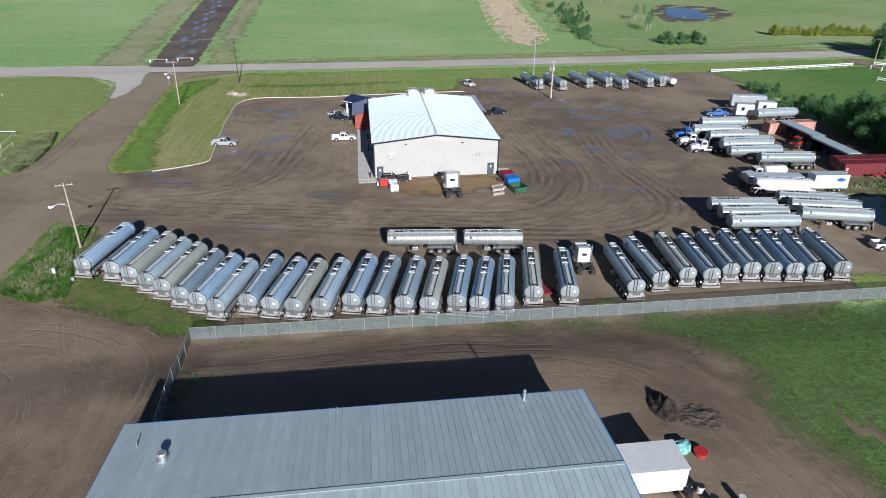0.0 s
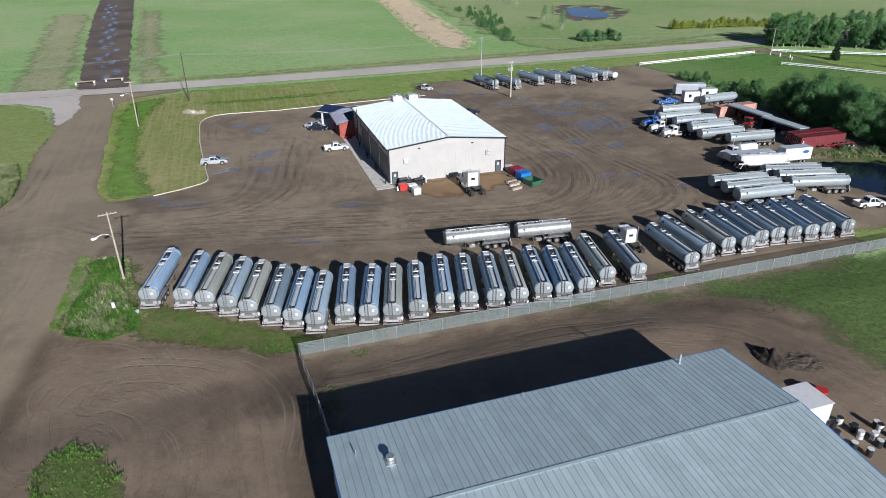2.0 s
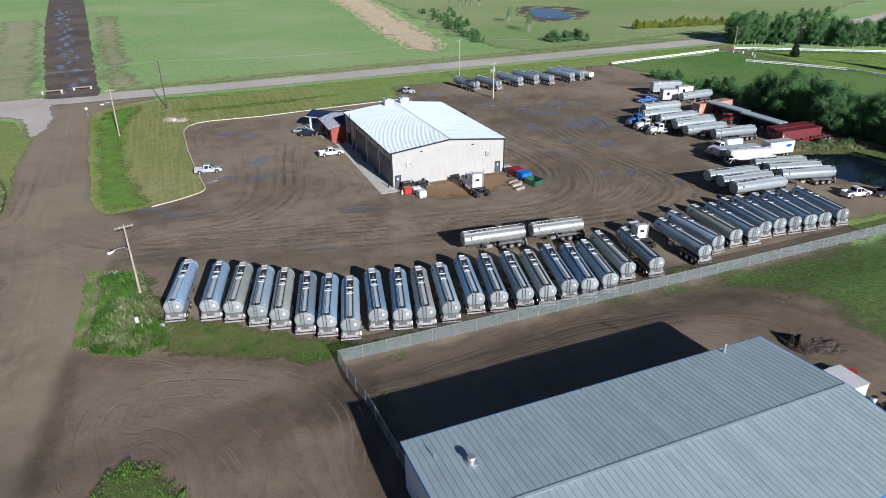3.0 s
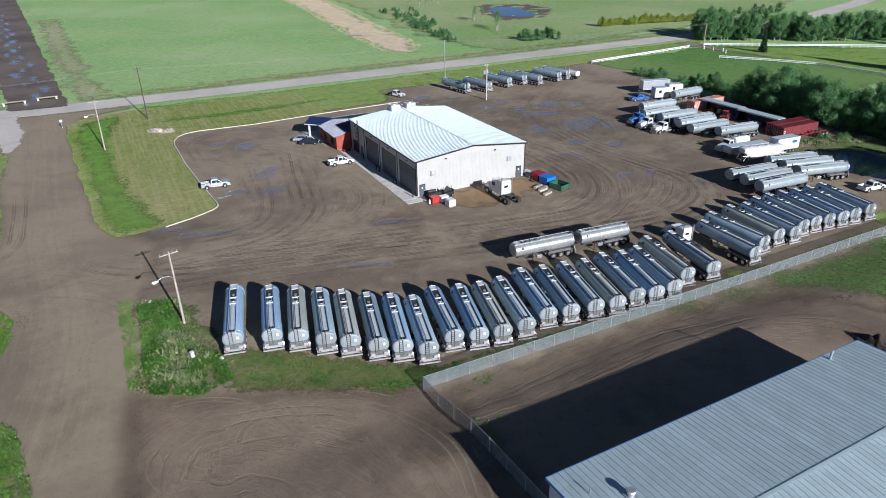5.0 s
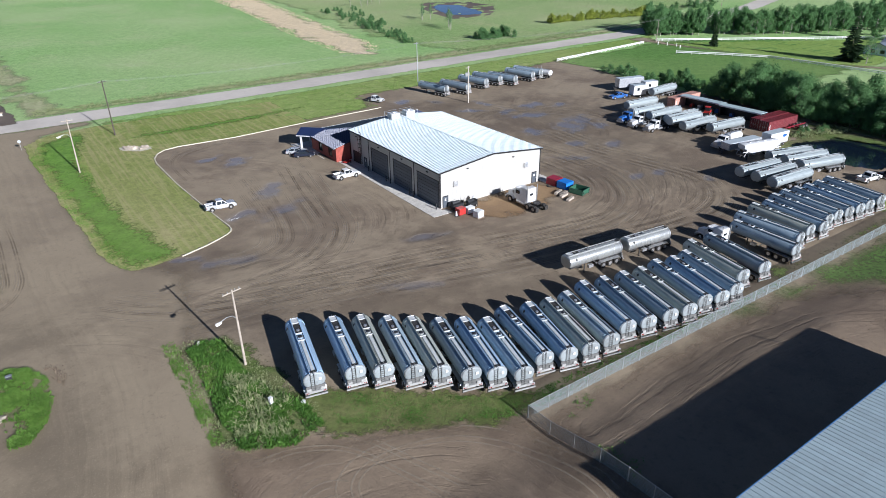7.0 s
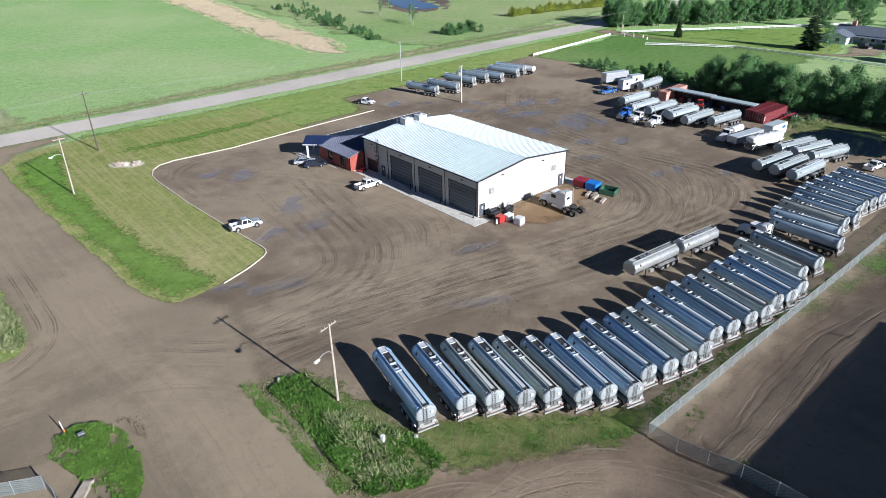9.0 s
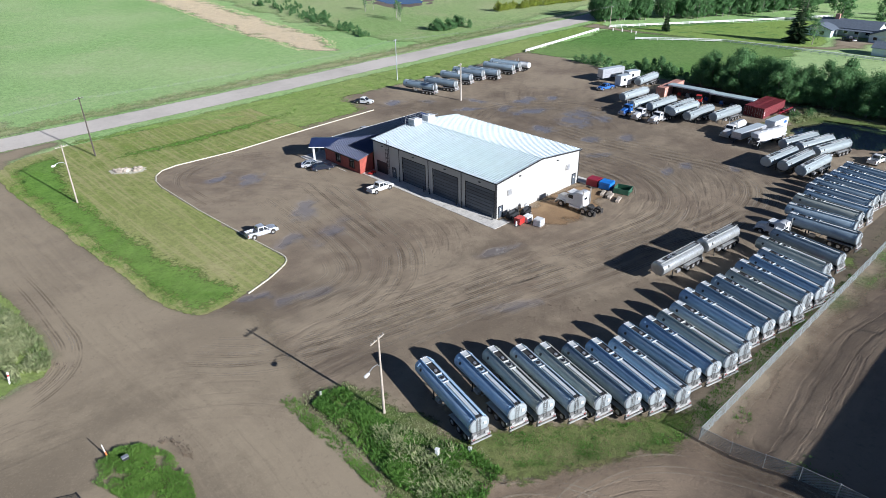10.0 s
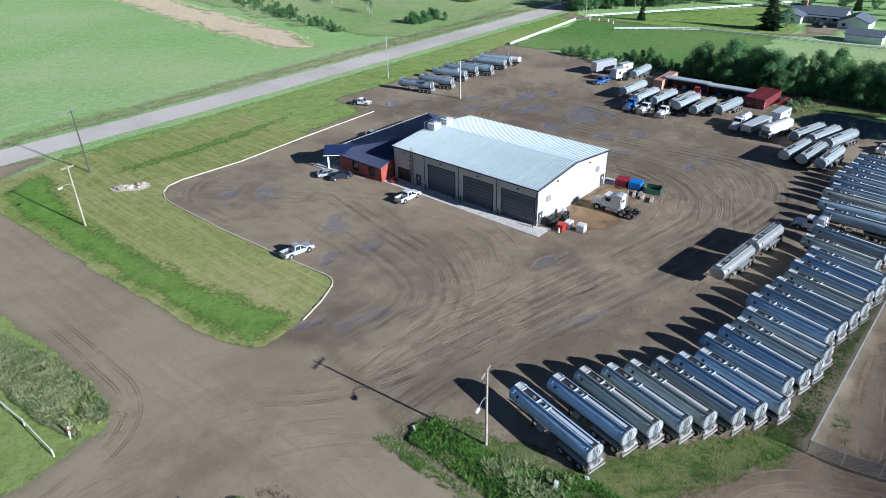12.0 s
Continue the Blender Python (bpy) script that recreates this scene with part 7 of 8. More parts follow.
skip_bin(facing(25.6, -3.2, 8), "bin_red", "maroon lidded waste bin beside the workshop", 2.3, 2.3, 1.4)
skip_bin(facing(25.9, -5.9, 8), "bin_blue", "blue lidded waste bin beside the workshop", 2.3, 2.3, 1.4)
skip_bin(facing(26.3, -9.4, 14), "bin_green", "dark green open skip beside the workshop", 2.6, 3.0, 1.1, False)
for x, y, a in ((22.8, -7.2, 20), (22.6, -9.0, 15), (22.3, -11.0, 18), (23.2, -8.2, 15)):
    s = thing("concrete_block", facing(x, y, a), "long grey concrete block on the dirt", "concrete block", "blocks beside the workshop")
    part("block", box(B(), -1.15, -0.32, 0, 1.15, 0.32, 0.45, 0.05), M["rock"], s)
    part("loop", rod(B(), (-0.2, 0, 0.55), (0.2, 0, 0.62), 0.025, 6), M["chassis"], s)
s = thing("cable_reel", facing(24.3, -3.6, 0), "flat coil of black hose on the dirt", "hose coil")
for k in range(4):
    bm = B()
    rr = 0.5 + 0.12 * k
    loft(bm, [[(math.cos(a) * (rr + 0.05 * math.cos(q)), math.sin(a) * (rr + 0.05 * math.cos(q)), 0.07 + 0.05 * math.sin(q)) for q in [i * math.pi / 3 for i in range(6)]] for a in [j * math.pi / 12 for j in range(25)]], False)
    part("coil", bm, M["rubber"], s)
s = thing("hose_cart", facing(-1.9, 33.6, 20), "small red cart by the office corner", "cart")
part("tray", box(B(), -0.9, -0.45, 0.3, 0.9, 0.45, 0.5, 0.03), M["red_paint"], s)
part("handle", rod(rod(B(), (0.8, -0.3, 0.5), (1.2, -0.3, 1.1), 0.03, 6), (0.8, 0.3, 0.5), (1.2, 0.3, 1.1), 0.03, 6), M["red_paint"], s)
for x in (-0.6, 0.6):
    for y in (-0.5, 0.5):
        wheel(s, x, y, 0.2, 0.12)
for x, y, a in ((-45.7, -33.6, 20), (-42.7, -35.4, 40)):
    s = thing("utility_box", facing(x, y, a, 0.1) @ Matrix.Diagonal((0.85, 0.85, 1.0 if x < -44 else 0.4, 1.0)), "small white utility pedestal in the weeds", "utility box", "pedestals in the weeds")
    part("case", box(B(), -0.22, -0.22, -0.1, 0.22, 0.22, 1.0, 0.04), M["white"], s)
    part("cap", box(B(), -0.26, -0.26, 1.0, 0.26, 0.26, 1.1, 0.03), M["white"], s)
s = thing("marker_post", facing(-74.9, 11.3, 0, 0.1), "leaning white marker post with a red band", "marker post")
part("post", rod(B(), (0, 0, -0.2), (0.25, 0.1, 1.6), 0.11, 10), M["rail_white"], s)
part("band", rod(B(), (0.17, 0.07, 1.05), (0.21, 0.085, 1.3), 0.118, 10), M["red_paint"], s)
s = thing("culvert_pipe", facing(-49.0, -17.1, 60, 0.1), "short pale culvert pipe end in the weeds", "pipe")
part("pipe", rod(B(), (-0.35, 0, 0.15), (0.35, 0, 0.15), 0.18, 14), M["concrete"], s, smooth=True)
s = thing("red_trailer_jack", facing(22.0, -45.2, 90), "low red steel dolly between tank trailers", "dolly")
part("frame", box(B(), -1.0, -0.7, 0.45, 1.0, 0.7, 0.6, 0.02), M["bin_red"], s)
part("drawbar", box(B(), 1.0, -0.08, 0.45, 2.4, 0.08, 0.6), M["red_paint"], s)
for y in (-0.8, 0.8):
    wheel(s, -0.3, y, 0.45, 0.3)


# ---- containers, sheds and vehicles on the east side ----
def container(m, mat, label, L=12.2):
    s = thing("shipping_container", m, label, "shipping container", "containers by the trees")
    W, H = 2.44, 2.6
    n = int(L / 0.28)
    for y, sgn in ((0.0, -1), (W, 1)):
        bm = B()
        prev = None
        for i in range(n + 1):
            x = 0.1 + (L - 0.2) * i / n
            o = 0.045 * sgn * (1 if i % 2 else -1)
            pair = [bm.verts.new((x, y + o, z)) for z in (0.16, H - 0.1)]
            if prev:
                bm.faces.new((prev[0], pair[0], pair[1], prev[1]))
            prev = pair
        part("side_panel", bm, M[mat], s)
    part("roof_panel", box(B(), 0.05, 0.05, H - 0.08, L - 0.05, W - 0.05, H - 0.03), M[mat], s)
    for i in range(int(L / 0.6)):
        part("roof_rib", box(B(), 0.3 + i * 0.6, 0.15, H - 0.03, 0.5 + i * 0.6, W - 0.15, H - 0.005), M[mat], s)
    bm = B()
    for y in (0.0, W):
        box(bm, 0, y - 0.06, 0.0, L, y + 0.06, 0.16)
        box(bm, 0, y - 0.06, H - 0.12, L, y + 0.06, H)
        for x in (0.0, L):
            box(bm, x - 0.07, y - 0.075, 0.0, x + 0.07, y + 0.075, H + 0.01)
    for x in (0.0, L):
        box(bm, x - 0.055, 0.0, H - 0.12, x + 0.055, W, H)
        box(bm, x - 0.055, 0.0, 0.0, x + 0.055, W, 0.16)
    part("frame", bm, M[mat], s)
    part("floor", box(B(), 0.05, 0.05, 0.1, L - 0.05, W - 0.05, 0.16), M["plank"], s)
    part("end_panel", box(B(), L - 0.06, 0.06, 0.16, L - 0.02, W - 0.06, H - 0.1), M[mat], s)
    for y0, y1 in ((0.07, W / 2 - 0.01), (W / 2 + 0.01, W - 0.07)):
        d = part("door", box(B(), -0.02, y0, 0.17, 0.03, y1, H - 0.13, 0.01), M[mat], s)
        for y in (y0 + 0.25, y1 - 0.25):
            part("lock_rod", rod(B(), (-0.06, y, 0.2), (-0.06, y, H - 0.15), 0.025, 6), M["galv"], d)
            part("handle", box(B(), -0.08, y, 1.1, -0.05, y + 0.3, 1.15), M["galv"], d)
    for z in (0.7, 1.1, 1.5):
        part("marking", box(B(), 0.35, -0.062, z, 0.75, -0.052, z + 0.22), M["white"], s)
    return s


container(facing(93.0, -8.2, -2), "rust_red", "dark red corrugated shipping container")
container(facing(93.6, -5.4, -2), "rust_red", "dark red corrugated shipping container beside a twin")
container(facing(95.0, 21.0, 3), "salmon", "faded orange corrugated shipping container")


def shed(m, label, L=12.6, D=2.3, H=3.0):
    """Open-fronted shelter: the open side faces -x, length along +y."""
    s = thing("open_shed", m, label, "shed", "open sheds by the trees")
    part("roof", box(B(), -0.4, -0.2, H, D + 0.2, L + 0.2, H + 0.12, 0.02), M["roof_steel"], s, "pale metal shed roof")
    part("back_wall", box(B(), D - 0.08, 0, 0, D, L, H), M["dark"], s)
    for y in (0.0, L - 0.08):
        part("side_wall", box(B(), 0, y, 0, D - 0.08, y + 0.08, H), M["dark"], s)
    for k in range(4):
        y = 0.09 + (L - 0.3) * k / 3
        part("post", box(B(), -0.05, y, 0, 0.09, y + 0.14, H), M["dark"], s)
    part("header", box(B(), -0.42, -0.2, H - 0.22, -0.401, L + 0.2, H + 0.1), M["white"], s)
    return s


shed(facing(98.0, 8.9, 0), "open-fronted storage shed with a pale metal roof")
shed(facing(97.2, -3.4, 0), "open-fronted storage shed beside the red containers", 11.8)


def pallet_stack(x, y, z, mat, label):
    s = thing("stored_crate", facing(x, y, 10), label, "crate", "stored crates in the shed")
    part("box", box(B(), -0.6, -0.5, 0.12, 0.6, 0.5, z, 0.03), M[mat], s)
    part("pallet", box(B(), -0.65, -0.55, 0, 0.65, 0.55, 0.12), M["plank"], s)


for x, y, z, c in ((99.6, 10.5, 1.0, "blue_paint"), (99.9, 12.4, 0.8, "plank"), (99.6, 16, 1.1, "galv"), (99.7, 18.6, 0.9, "red_paint"), (98.9, -1.2, 0.9, "plank"), (98.9, 2.6, 0.8, "galv"), (99.0, 5.6, 1.0, "blue_paint")):
    pallet_stack(x, y, z, c, "dim stored crate on a pallet in the shed")


def loader(m):
    s = thing("skid_loader", m, "red loader with a glazed cab before the shed", "loader")
    part("body", box(B(), -1.4, -0.75, 0.5, 0.6, 0.75, 1.4, 0.08), M["red_paint"], s)
    part("cab", box(B(), -0.7, -0.65, 1.4, 0.6, 0.65, 2.3, 0.06), M["glass"], s)
    part("cab_roof", box(B(), -0.8, -0.72, 2.3, 0.7, 0.72, 2.42, 0.04), M["red_paint"], s)
    for y in (-0.85, 0.85):
        part("lift_arm", rod(B(), (-1.2, y, 1.6), (1.7, y, 0.6), 0.1, 8), M["red_paint"], s)
        for x in (-0.9, 0.5):
            wheel(s, x, y * 1.15, 0.55, 0.4)
    part("bucket", prism(B(), [(1.6, 0.1), (1.6, 1.0), (1.75, 1.0), (1.85, 0.3), (2.5, 0.15), (2.5, 0.05)], -1.0, 1.0), M["dark"], s)


loader(facing(95.2, 10.6, 200))


def box_trailer(m, L, W, H, z0, mat, label, category="trailer", axles=2, windows=False, group="trailers on the east side"):
    s = thing("box_trailer", m, label, category, group)
    part("body", box(B(), 0, -W / 2, z0, L, W / 2, z0 + H, 0.06), M[mat], s)
    part("roof", box(B(), 0.05, -W / 2 + 0.05, z0 + H, L - 0.05, W / 2 - 0.05, z0 + H + 0.06, 0.02), M["roof_white"], s)
    for y in (-W / 2 - 0.012, W / 2 + 0.002):
        part("trim", box(B(), 0.05, y, z0 + 0.02, L - 0.05, y + 0.01, z0 + 0.16), M["alu"], s)
    part("rear_door", box(B(), -0.03, -W / 2 + 0.12, z0 + 0.1, -0.002, W / 2 - 0.12, z0 + H - 0.12, 0.01), M[mat], s)
    part("frame", box(B(), 0.1, -0.5, z0 - 0.25, L + 1.2, 0.5, z0 - 0.02), M["chassis"], s)
    if windows:
        for y in (-W / 2 - 0.02, W / 2 + 0.01):
            part("window", box(B(), L * 0.55, y, z0 + H * 0.45, L * 0.55 + 0.8, y + 0.012, z0 + H * 0.75), M["glass"], s)
    for k in range(axles):
        for y in (-W / 2 + 0.1, W / 2 - 0.1):
            wheel(s, L * 0.22 + k * 0.95, y, 0.4, 0.26)
    part("landing_leg", box(B(), L + 0.5, -0.1, 0, L + 0.65, 0.1, z0 - 0.1), M["chassis"], s)
    return s


box_trailer(facing(107, 43.0, 165), 9.0, 2.5, 2.7, 1.1, "silver", "long pale enclosed trailer by the grass")
pickup(facing(91.0, 38.2, 168), M["blue_paint"], "blue pickup hitched to a wellsite shack trailer")
box_trailer(facing(99.0, 35.4, 165), 4.4, 2.5, 2.8, 0.9, "white", "white wellsite shack trailer with a small window", "trailer", 2, True)
box_trailer(facing(106.0, 36.8, 165), 4.6, 2.5, 2.8, 0.9, "white", "white wellsite shack trailer on a dark deck", "trailer", 2, True)
cargo = box_trailer(facing(88.0, -14.9, 175), 6.6, 2.5, 2.6, 0.7, "white", "white enclosed cargo trailer with twin axles")
bm = B()
bmesh.ops.create_cone(bm, cap_ends=True, segments=28, radius1=0.5, radius2=0.5, depth=0.012, matrix=Matrix.Translation((1.6, 1.262, 2.45)) @ Matrix.Diagonal((1.6, 1, 0.7, 1)) @ Matrix.Rotation(radians(90), 4, 'X'))
part("emblem", bm, M["blue_paint"], cargo, "plain dark blue oval mark")
box_trailer(facing(80.5, -12.9, 172), 10.5, 2.5, 1.5, 1.0, "silver", "low pale covered trailer beside the hopper", "trailer", 2)


def hopper_trailer(m):
    s = thing("hopper_trailer", m, "white dry-bulk hopper trailer with sloped ends", "hopper trailer")
    L = 11.0
    bm = B()
    rings = []
    for x, lo, w, hi in ((0.5, 2.5, 1.0, 3.5), (1.0, 2.3, 1.25, 3.7), (2.4, 0.95, 1.25, 3.7), (3.4, 0.95, 1.25, 3.7), (5.3, 1.5, 1.25, 3.7), (7.2, 0.95, 1.25, 3.7), (8.2, 0.95, 1.25, 3.7), (10.2, 2.4, 1.25, 3.7), (10.6, 2.6, 1.0, 3.5)):
        cz = (lo + hi) / 2
        rings.append(ring(x, w, (hi - lo) / 2, cz, 3.6, 24))
    part("hopper", loft(bm, rings), M["white"], s, smooth=True)
    bm = B()
    for y in (-1.15, 1.15):
        box(bm, 0.2, y - 0.06, 1.95, L, y + 0.06, 2.15)
        for x, q in ((0.3, 1.6), (10.6, 9.3), (1.6, 0.6), (9.3, 10.3)):
            rod(bm, (x, y, 1.0), (q, y, 3.0), 0.07, 6)
    part("side_rail", bm, M["white"], s)
    part("frame", box(B(), 0.2, -0.5, 0.9, 4.0, 0.5, 1.1), M["chassis"], s)
    part("frame", box(B(), 8.6, -0.5, 1.0, L, 0.5, 1.2), M["chassis"], s)
    for k in range(4):
        bm = B()
        rod(bm, (2.2 + k * 2.1, 0, 3.6), (2.2 + k * 2.1, 0, 3.85), 0.3, 14)
        part("hatch", bm, M["alu"], s)
    for k in range(2):
        for y in (-0.95, 0.95):
            wheel(s, 1.1 + k * 1.3, y)
    for y in (-0.75, 0.75):
        part("landing_leg", box(B(), 9.2, y - 0.07, 0, 9.35, y + 0.07, 1.2), M["chassis"], s)


hopper_trailer(facing(79.3, -18.4, 167))


def tank_truck(m):
    s = tractor_unit(m, M["white"], "white straight tank truck parked by the containers", sleeper=False, group="tank trucks")
    bm = B()
    loft(bm, [ring(-1.2, 0.8, 0.7, 2.1), ring(-1.0, 1.12, 0.88, 2.1), ring(3.2, 1.12, 0.88, 2.1), ring(3.4, 0.8, 0.7, 2.1)])
    part("tank", bm, M["white"], s, smooth=True)
    part("subframe", box(B(), -1.1, -0.45, 1.04, 3.3, 0.45, 1.3), M["chassis"], s)
    part("walkway", box(B(), -0.8, -0.35, 2.95, 3.0, 0.35, 3.05), M["alu"], s)
    return s


tank_truck(facing(78.8, -8.4, 178))
tank_truck(facing(93.6, 71.5, 100))
s = thing("flat_dolly", facing(102, -10.4, -2), "red steel bogie beside the container", "dolly")
part("frame", box(B(), -4.5, -0.12, 0.7, 4.0, 0.12, 0.95, 0.02), M["bin_red"], s)
for x in (-4.2, -2.4, -0.6):
    part("crossbar", box(B(), x - 0.1, -0.9, 0.72, x + 0.1, 0.9, 0.92, 0.02), M["bin_red"], s)
for k in range(3):
    for y in (-0.85, 0.85):
        wheel(s, 0.2 + k * 1.3, y)


# ---- trees and plants ----
def tree(name, m, seed, h, spread, leaves, leaf_mat, bark_mat, label, category="tree", group="", base=0.25, size=0.42, kind=""):
    """Tapered trunk, limbs, and a crown of leaf cards gathered round many limb ends."""
    rng = random.Random(seed)
    s = thing(name, m, label, category, group, kind)
    bm = B()
    lean = Vector((rng.uniform(-0.06, 0.06) * h, rng.uniform(-0.06, 0.06) * h, 0))
    r0 = 0.018 * h + 0.02
    tip = Vector((0, 0, h * 0.9)) + lean
    p = Vector((0, 0, -0.2))
    for k in range(1, 6):
        q = Vector((0, 0, 0)).lerp(tip, k / 5) + Vector((rng.uniform(-0.1, 0.1), rng.uniform(-0.1, 0.1), 0))
        rod(bm, p, q, r0 * (1 - 0.17 * (k - 1)), 7, r0 * (1 - 0.17 * k))
        p = q
    part("trunk", bm, M[bark_mat], s, smooth=True)
    lobes = []
    bm = B()
    n = 13
    for i in range(n):
        t = base + (1 - base) * (i + 0.5) / n
        a = i * 2.4 + rng.uniform(-0.5, 0.5)
        prof = math.sin(math.pi * min(1.0, 0.18 + 0.85 * (t - base) / (1 - base))) ** 0.7
        reach = spread * prof * rng.uniform(0.55, 1.1)
        o = Vector((0, 0, 0)).lerp(tip, max(0.1, t - 0.15))
        e = Vector((math.cos(a) * reach, math.sin(a) * reach, t * h))
        rod(bm, o, e, r0 * 0.35, 5, r0 * 0.1)
        lobes.append((e, rng.uniform(0.28, 0.5) * spread))
        lobes.append((o.lerp(e, 0.55), rng.uniform(0.22, 0.36) * spread))
    lobes.append((tip, 0.35 * spread))
    part("branching", bm, M[bark_mat], s)
    vs, fs = [], []
    for i in range(leaves):
        c, r = lobes[rng.randrange(len(lobes))]
        d = Vector((rng.gauss(0, 1), rng.gauss(0, 1), rng.gauss(0, 0.8))).normalized()
        pos = c + d * r * rng.uniform(0.55, 1.12)
        if pos.z < 0.1 * h:
            pos.z = 0.1 * h + rng.random() * 0.2 * h
        up = (d + Vector((rng.uniform(-0.7, 0.7), rng.uniform(-0.7, 0.7), rng.uniform(0.0, 0.9)))).normalized()
        u = up.orthogonal().normalized()
        u.rotate(Matrix.Rotation(rng.uniform(0, 6.28), 3, up))
        w = up.cross(u)
        z = size * rng.uniform(0.6, 1.25)
        k = len(vs)
        vs += [pos - u * z * 0.5, pos + w * z * 0.3 - up * z * 0.06, pos + u * z * 0.5, pos - w * z * 0.3 - up * z * 0.06]
        fs.append((k, k + 1, k + 2, k + 3))
    me = bpy.data.meshes.new("crown")
    me.from_pydata([tuple(v) for v in vs], [], fs)
    me.materials.append(M[leaf_mat])
    c = new("crown", me)
    c.parent = s
    return s


def spruce(m, seed, h, label):
    rng = random.Random(seed)
    s = thing("spruce_tree", m, label, "tree", "spruces by the farm lane")
    part("trunk", rod(B(), (0, 0, -0.2), (0, 0, h), 0.2, 8, 0.03), M["bark"], s)
    vs, fs = [], []
    layers = 26
    for i in range(layers):
        t = i / (layers - 1)
        z = 0.6 + t * (h - 0.8)
        r = (1 - t) ** 0.85 * h * 0.24 + 0.15
        for j in range(16):
            a = rng.uniform(0, 6.28)
            rr = r * rng.uniform(0.55, 1.1)
            d = Vector((math.cos(a), math.sin(a), 0))
            w = Vector((-d.y, d.x, 0)) * rr * 0.16
            o, e = Vector((0, 0, z)), d * rr + Vector((0, 0, z - rr * 0.35 + rng.uniform(-0.2, 0.2)))
            mid = o.lerp(e, 0.6) + Vector((0, 0, 0.05))
            k = len(vs)
            vs += [o, mid - w, e, mid + w, mid - Vector((0, 0, rr * 0.2))]
            fs += [(k, k + 1, k + 2, k + 3), (k, k + 2, k + 4)]
    me = bpy.data.meshes.new("foliage")
    me.from_pydata([tuple(v) for v in vs], [], fs)
    me.materials.append(M["leaf_dark"])
    new("foliage", me).parent = s
    return s


def at(x, y, turn, k=1.0):
    return Matrix.Translation((x, y, gz(x, y))) @ Matrix.Rotation(turn, 4, 'Z') @ Matrix.Diagonal((k, k, k, 1))


rng = random.Random(11)
BELT = [tree("belt_tree", at(120 + 1.5 * i, 14 - 7 * i, i), 20 + i, 6.6 + 0.6 * i, 3.5 - 0.3 * i, 6200, "leaf", "bark", "leafy green poplar in a dense tree belt", "tree", "trees in the belt", 0.12, 0.3) for i in range(4)]
for i in range(84):
    y = 19 - i * 1.35 + rng.uniform(-1.6, 1.6)
    x = (112.5 if y > -4 else 113) + 4.2 * (i % 3) + rng.uniform(-1.6, 1.6)
    copy_thing(BELT[i % 4], at(x, y, rng.uniform(0, 6.28), rng.choice((0.7, 0.9, 1.05, 1.2, 1.35, 1.5)) * rng.uniform(0.92, 1.08)))
for i in range(64):
    y = rng.uniform(-75, 14)
    copy_thing(BELT[i % 4], at(rng.uniform(111.5, 126), y, rng.uniform(0, 6.28), rng.uniform(0.55, 1.1)))
BUSH = [tree("shrub", at(113 + 2 * i, 50 + 4 * i, i), 40 + i, 2.6, 1.5, 420, "leaf", "bark", "low leafy shrub at the yard's grassy edge", "shrub", "shrubs", 0.05, 0.4) for i in range(3)]
for i in range(16):
    y = rng.uniform(20, 52)
    copy_thing(BELT[i % 4], at(115.5 + (y - 20) * 0.22 + rng.uniform(-2, 4), y, rng.uniform(0, 6.28), rng.uniform(0.3, 0.62)))
for i in range(34):
    copy_thing(BUSH[i % 3], at(rng.uniform(113, 125), rng.uniform(20, 70), rng.uniform(0, 6.28), rng.uniform(0.5, 1.2)))
for i in range(12):
    copy_thing(BUSH[i % 3], at(rng.uniform(96, 112), rng.uniform(-16, -12), rng.uniform(0, 6.28), rng.uniform(0.3, 0.6)))
WOOD = [tree("birch_tree", at(205 + 9 * i, 106 - 6 * i, i), 60 + i, 11, 3.2, 3000, "leaf", "birch", "tall pale-barked tree at the edge of a wood", "tree", "trees in the wood", 0.16, 0.45) for i in range(4)]
edge = [(194, 110), (205, 103), (232, 80), (262, 64), (300, 52), (360, 40)]
for i in range(150):
    t = rng.random() * (len(edge) - 1.001)
    a, b = edge[int(t)], edge[int(t) + 1]
    f = t - int(t)
    off = 1.5 + 24 * rng.random() ** 1.6
    copy_thing(WOOD[i % 4], at(a[0] + (b[0] - a[0]) * f + off * 0.55, a[1] + (b[1] - a[1]) * f + off * 0.8, rng.uniform(0, 6.28), rng.uniform(0.75, 1.1)))
for x, y in ((262, 28), (268, 14), (258, 42), (272, 2), (262, -14), (250, -24), (276, 30), (284, 14), (280, -10), (268, -30), (290, 40), (300, 0)):
    copy_thing(WOOD[rng.randrange(4)], at(x, y, rng.uniform(0, 6), rng.uniform(0.8, 1.2)))
WILLOW = tree("willow_shrub", at(190, 172, 0), 71, 4.6, 2.8, 900, "leaf_yellow", "bark", "yellow-green willow shrub beyond the road", "shrub", "willow shrubs", 0.08, 0.6)
for i in range(26):
    t = (i + 1) / 26
    copy_thing(WILLOW, at(188 + 66 * t + rng.uniform(-1, 1), 172.5 - 11 * t + rng.uniform(-2, 2), rng.uniform(0, 6), rng.uniform(0.6, 1.1)))
THICK = tree("field_shrub", at(128, 153, 0), 75, 4.8, 2.4, 800, "leaf", "bark", "dark green shrub clump by the road", "shrub", "field shrubs", 0.06, 0.55)
for i in range(14):
    copy_thing(THICK, at(rng.uniform(126, 146), rng.uniform(146, 158), rng.uniform(0, 6), rng.uniform(0.5, 1.0)))
for i in range(14):
    copy_thing(THICK, at(rng.uniform(258, 316), rng.uniform(160, 172), rng.uniform(0, 6), rng.uniform(0.7, 1.3)))
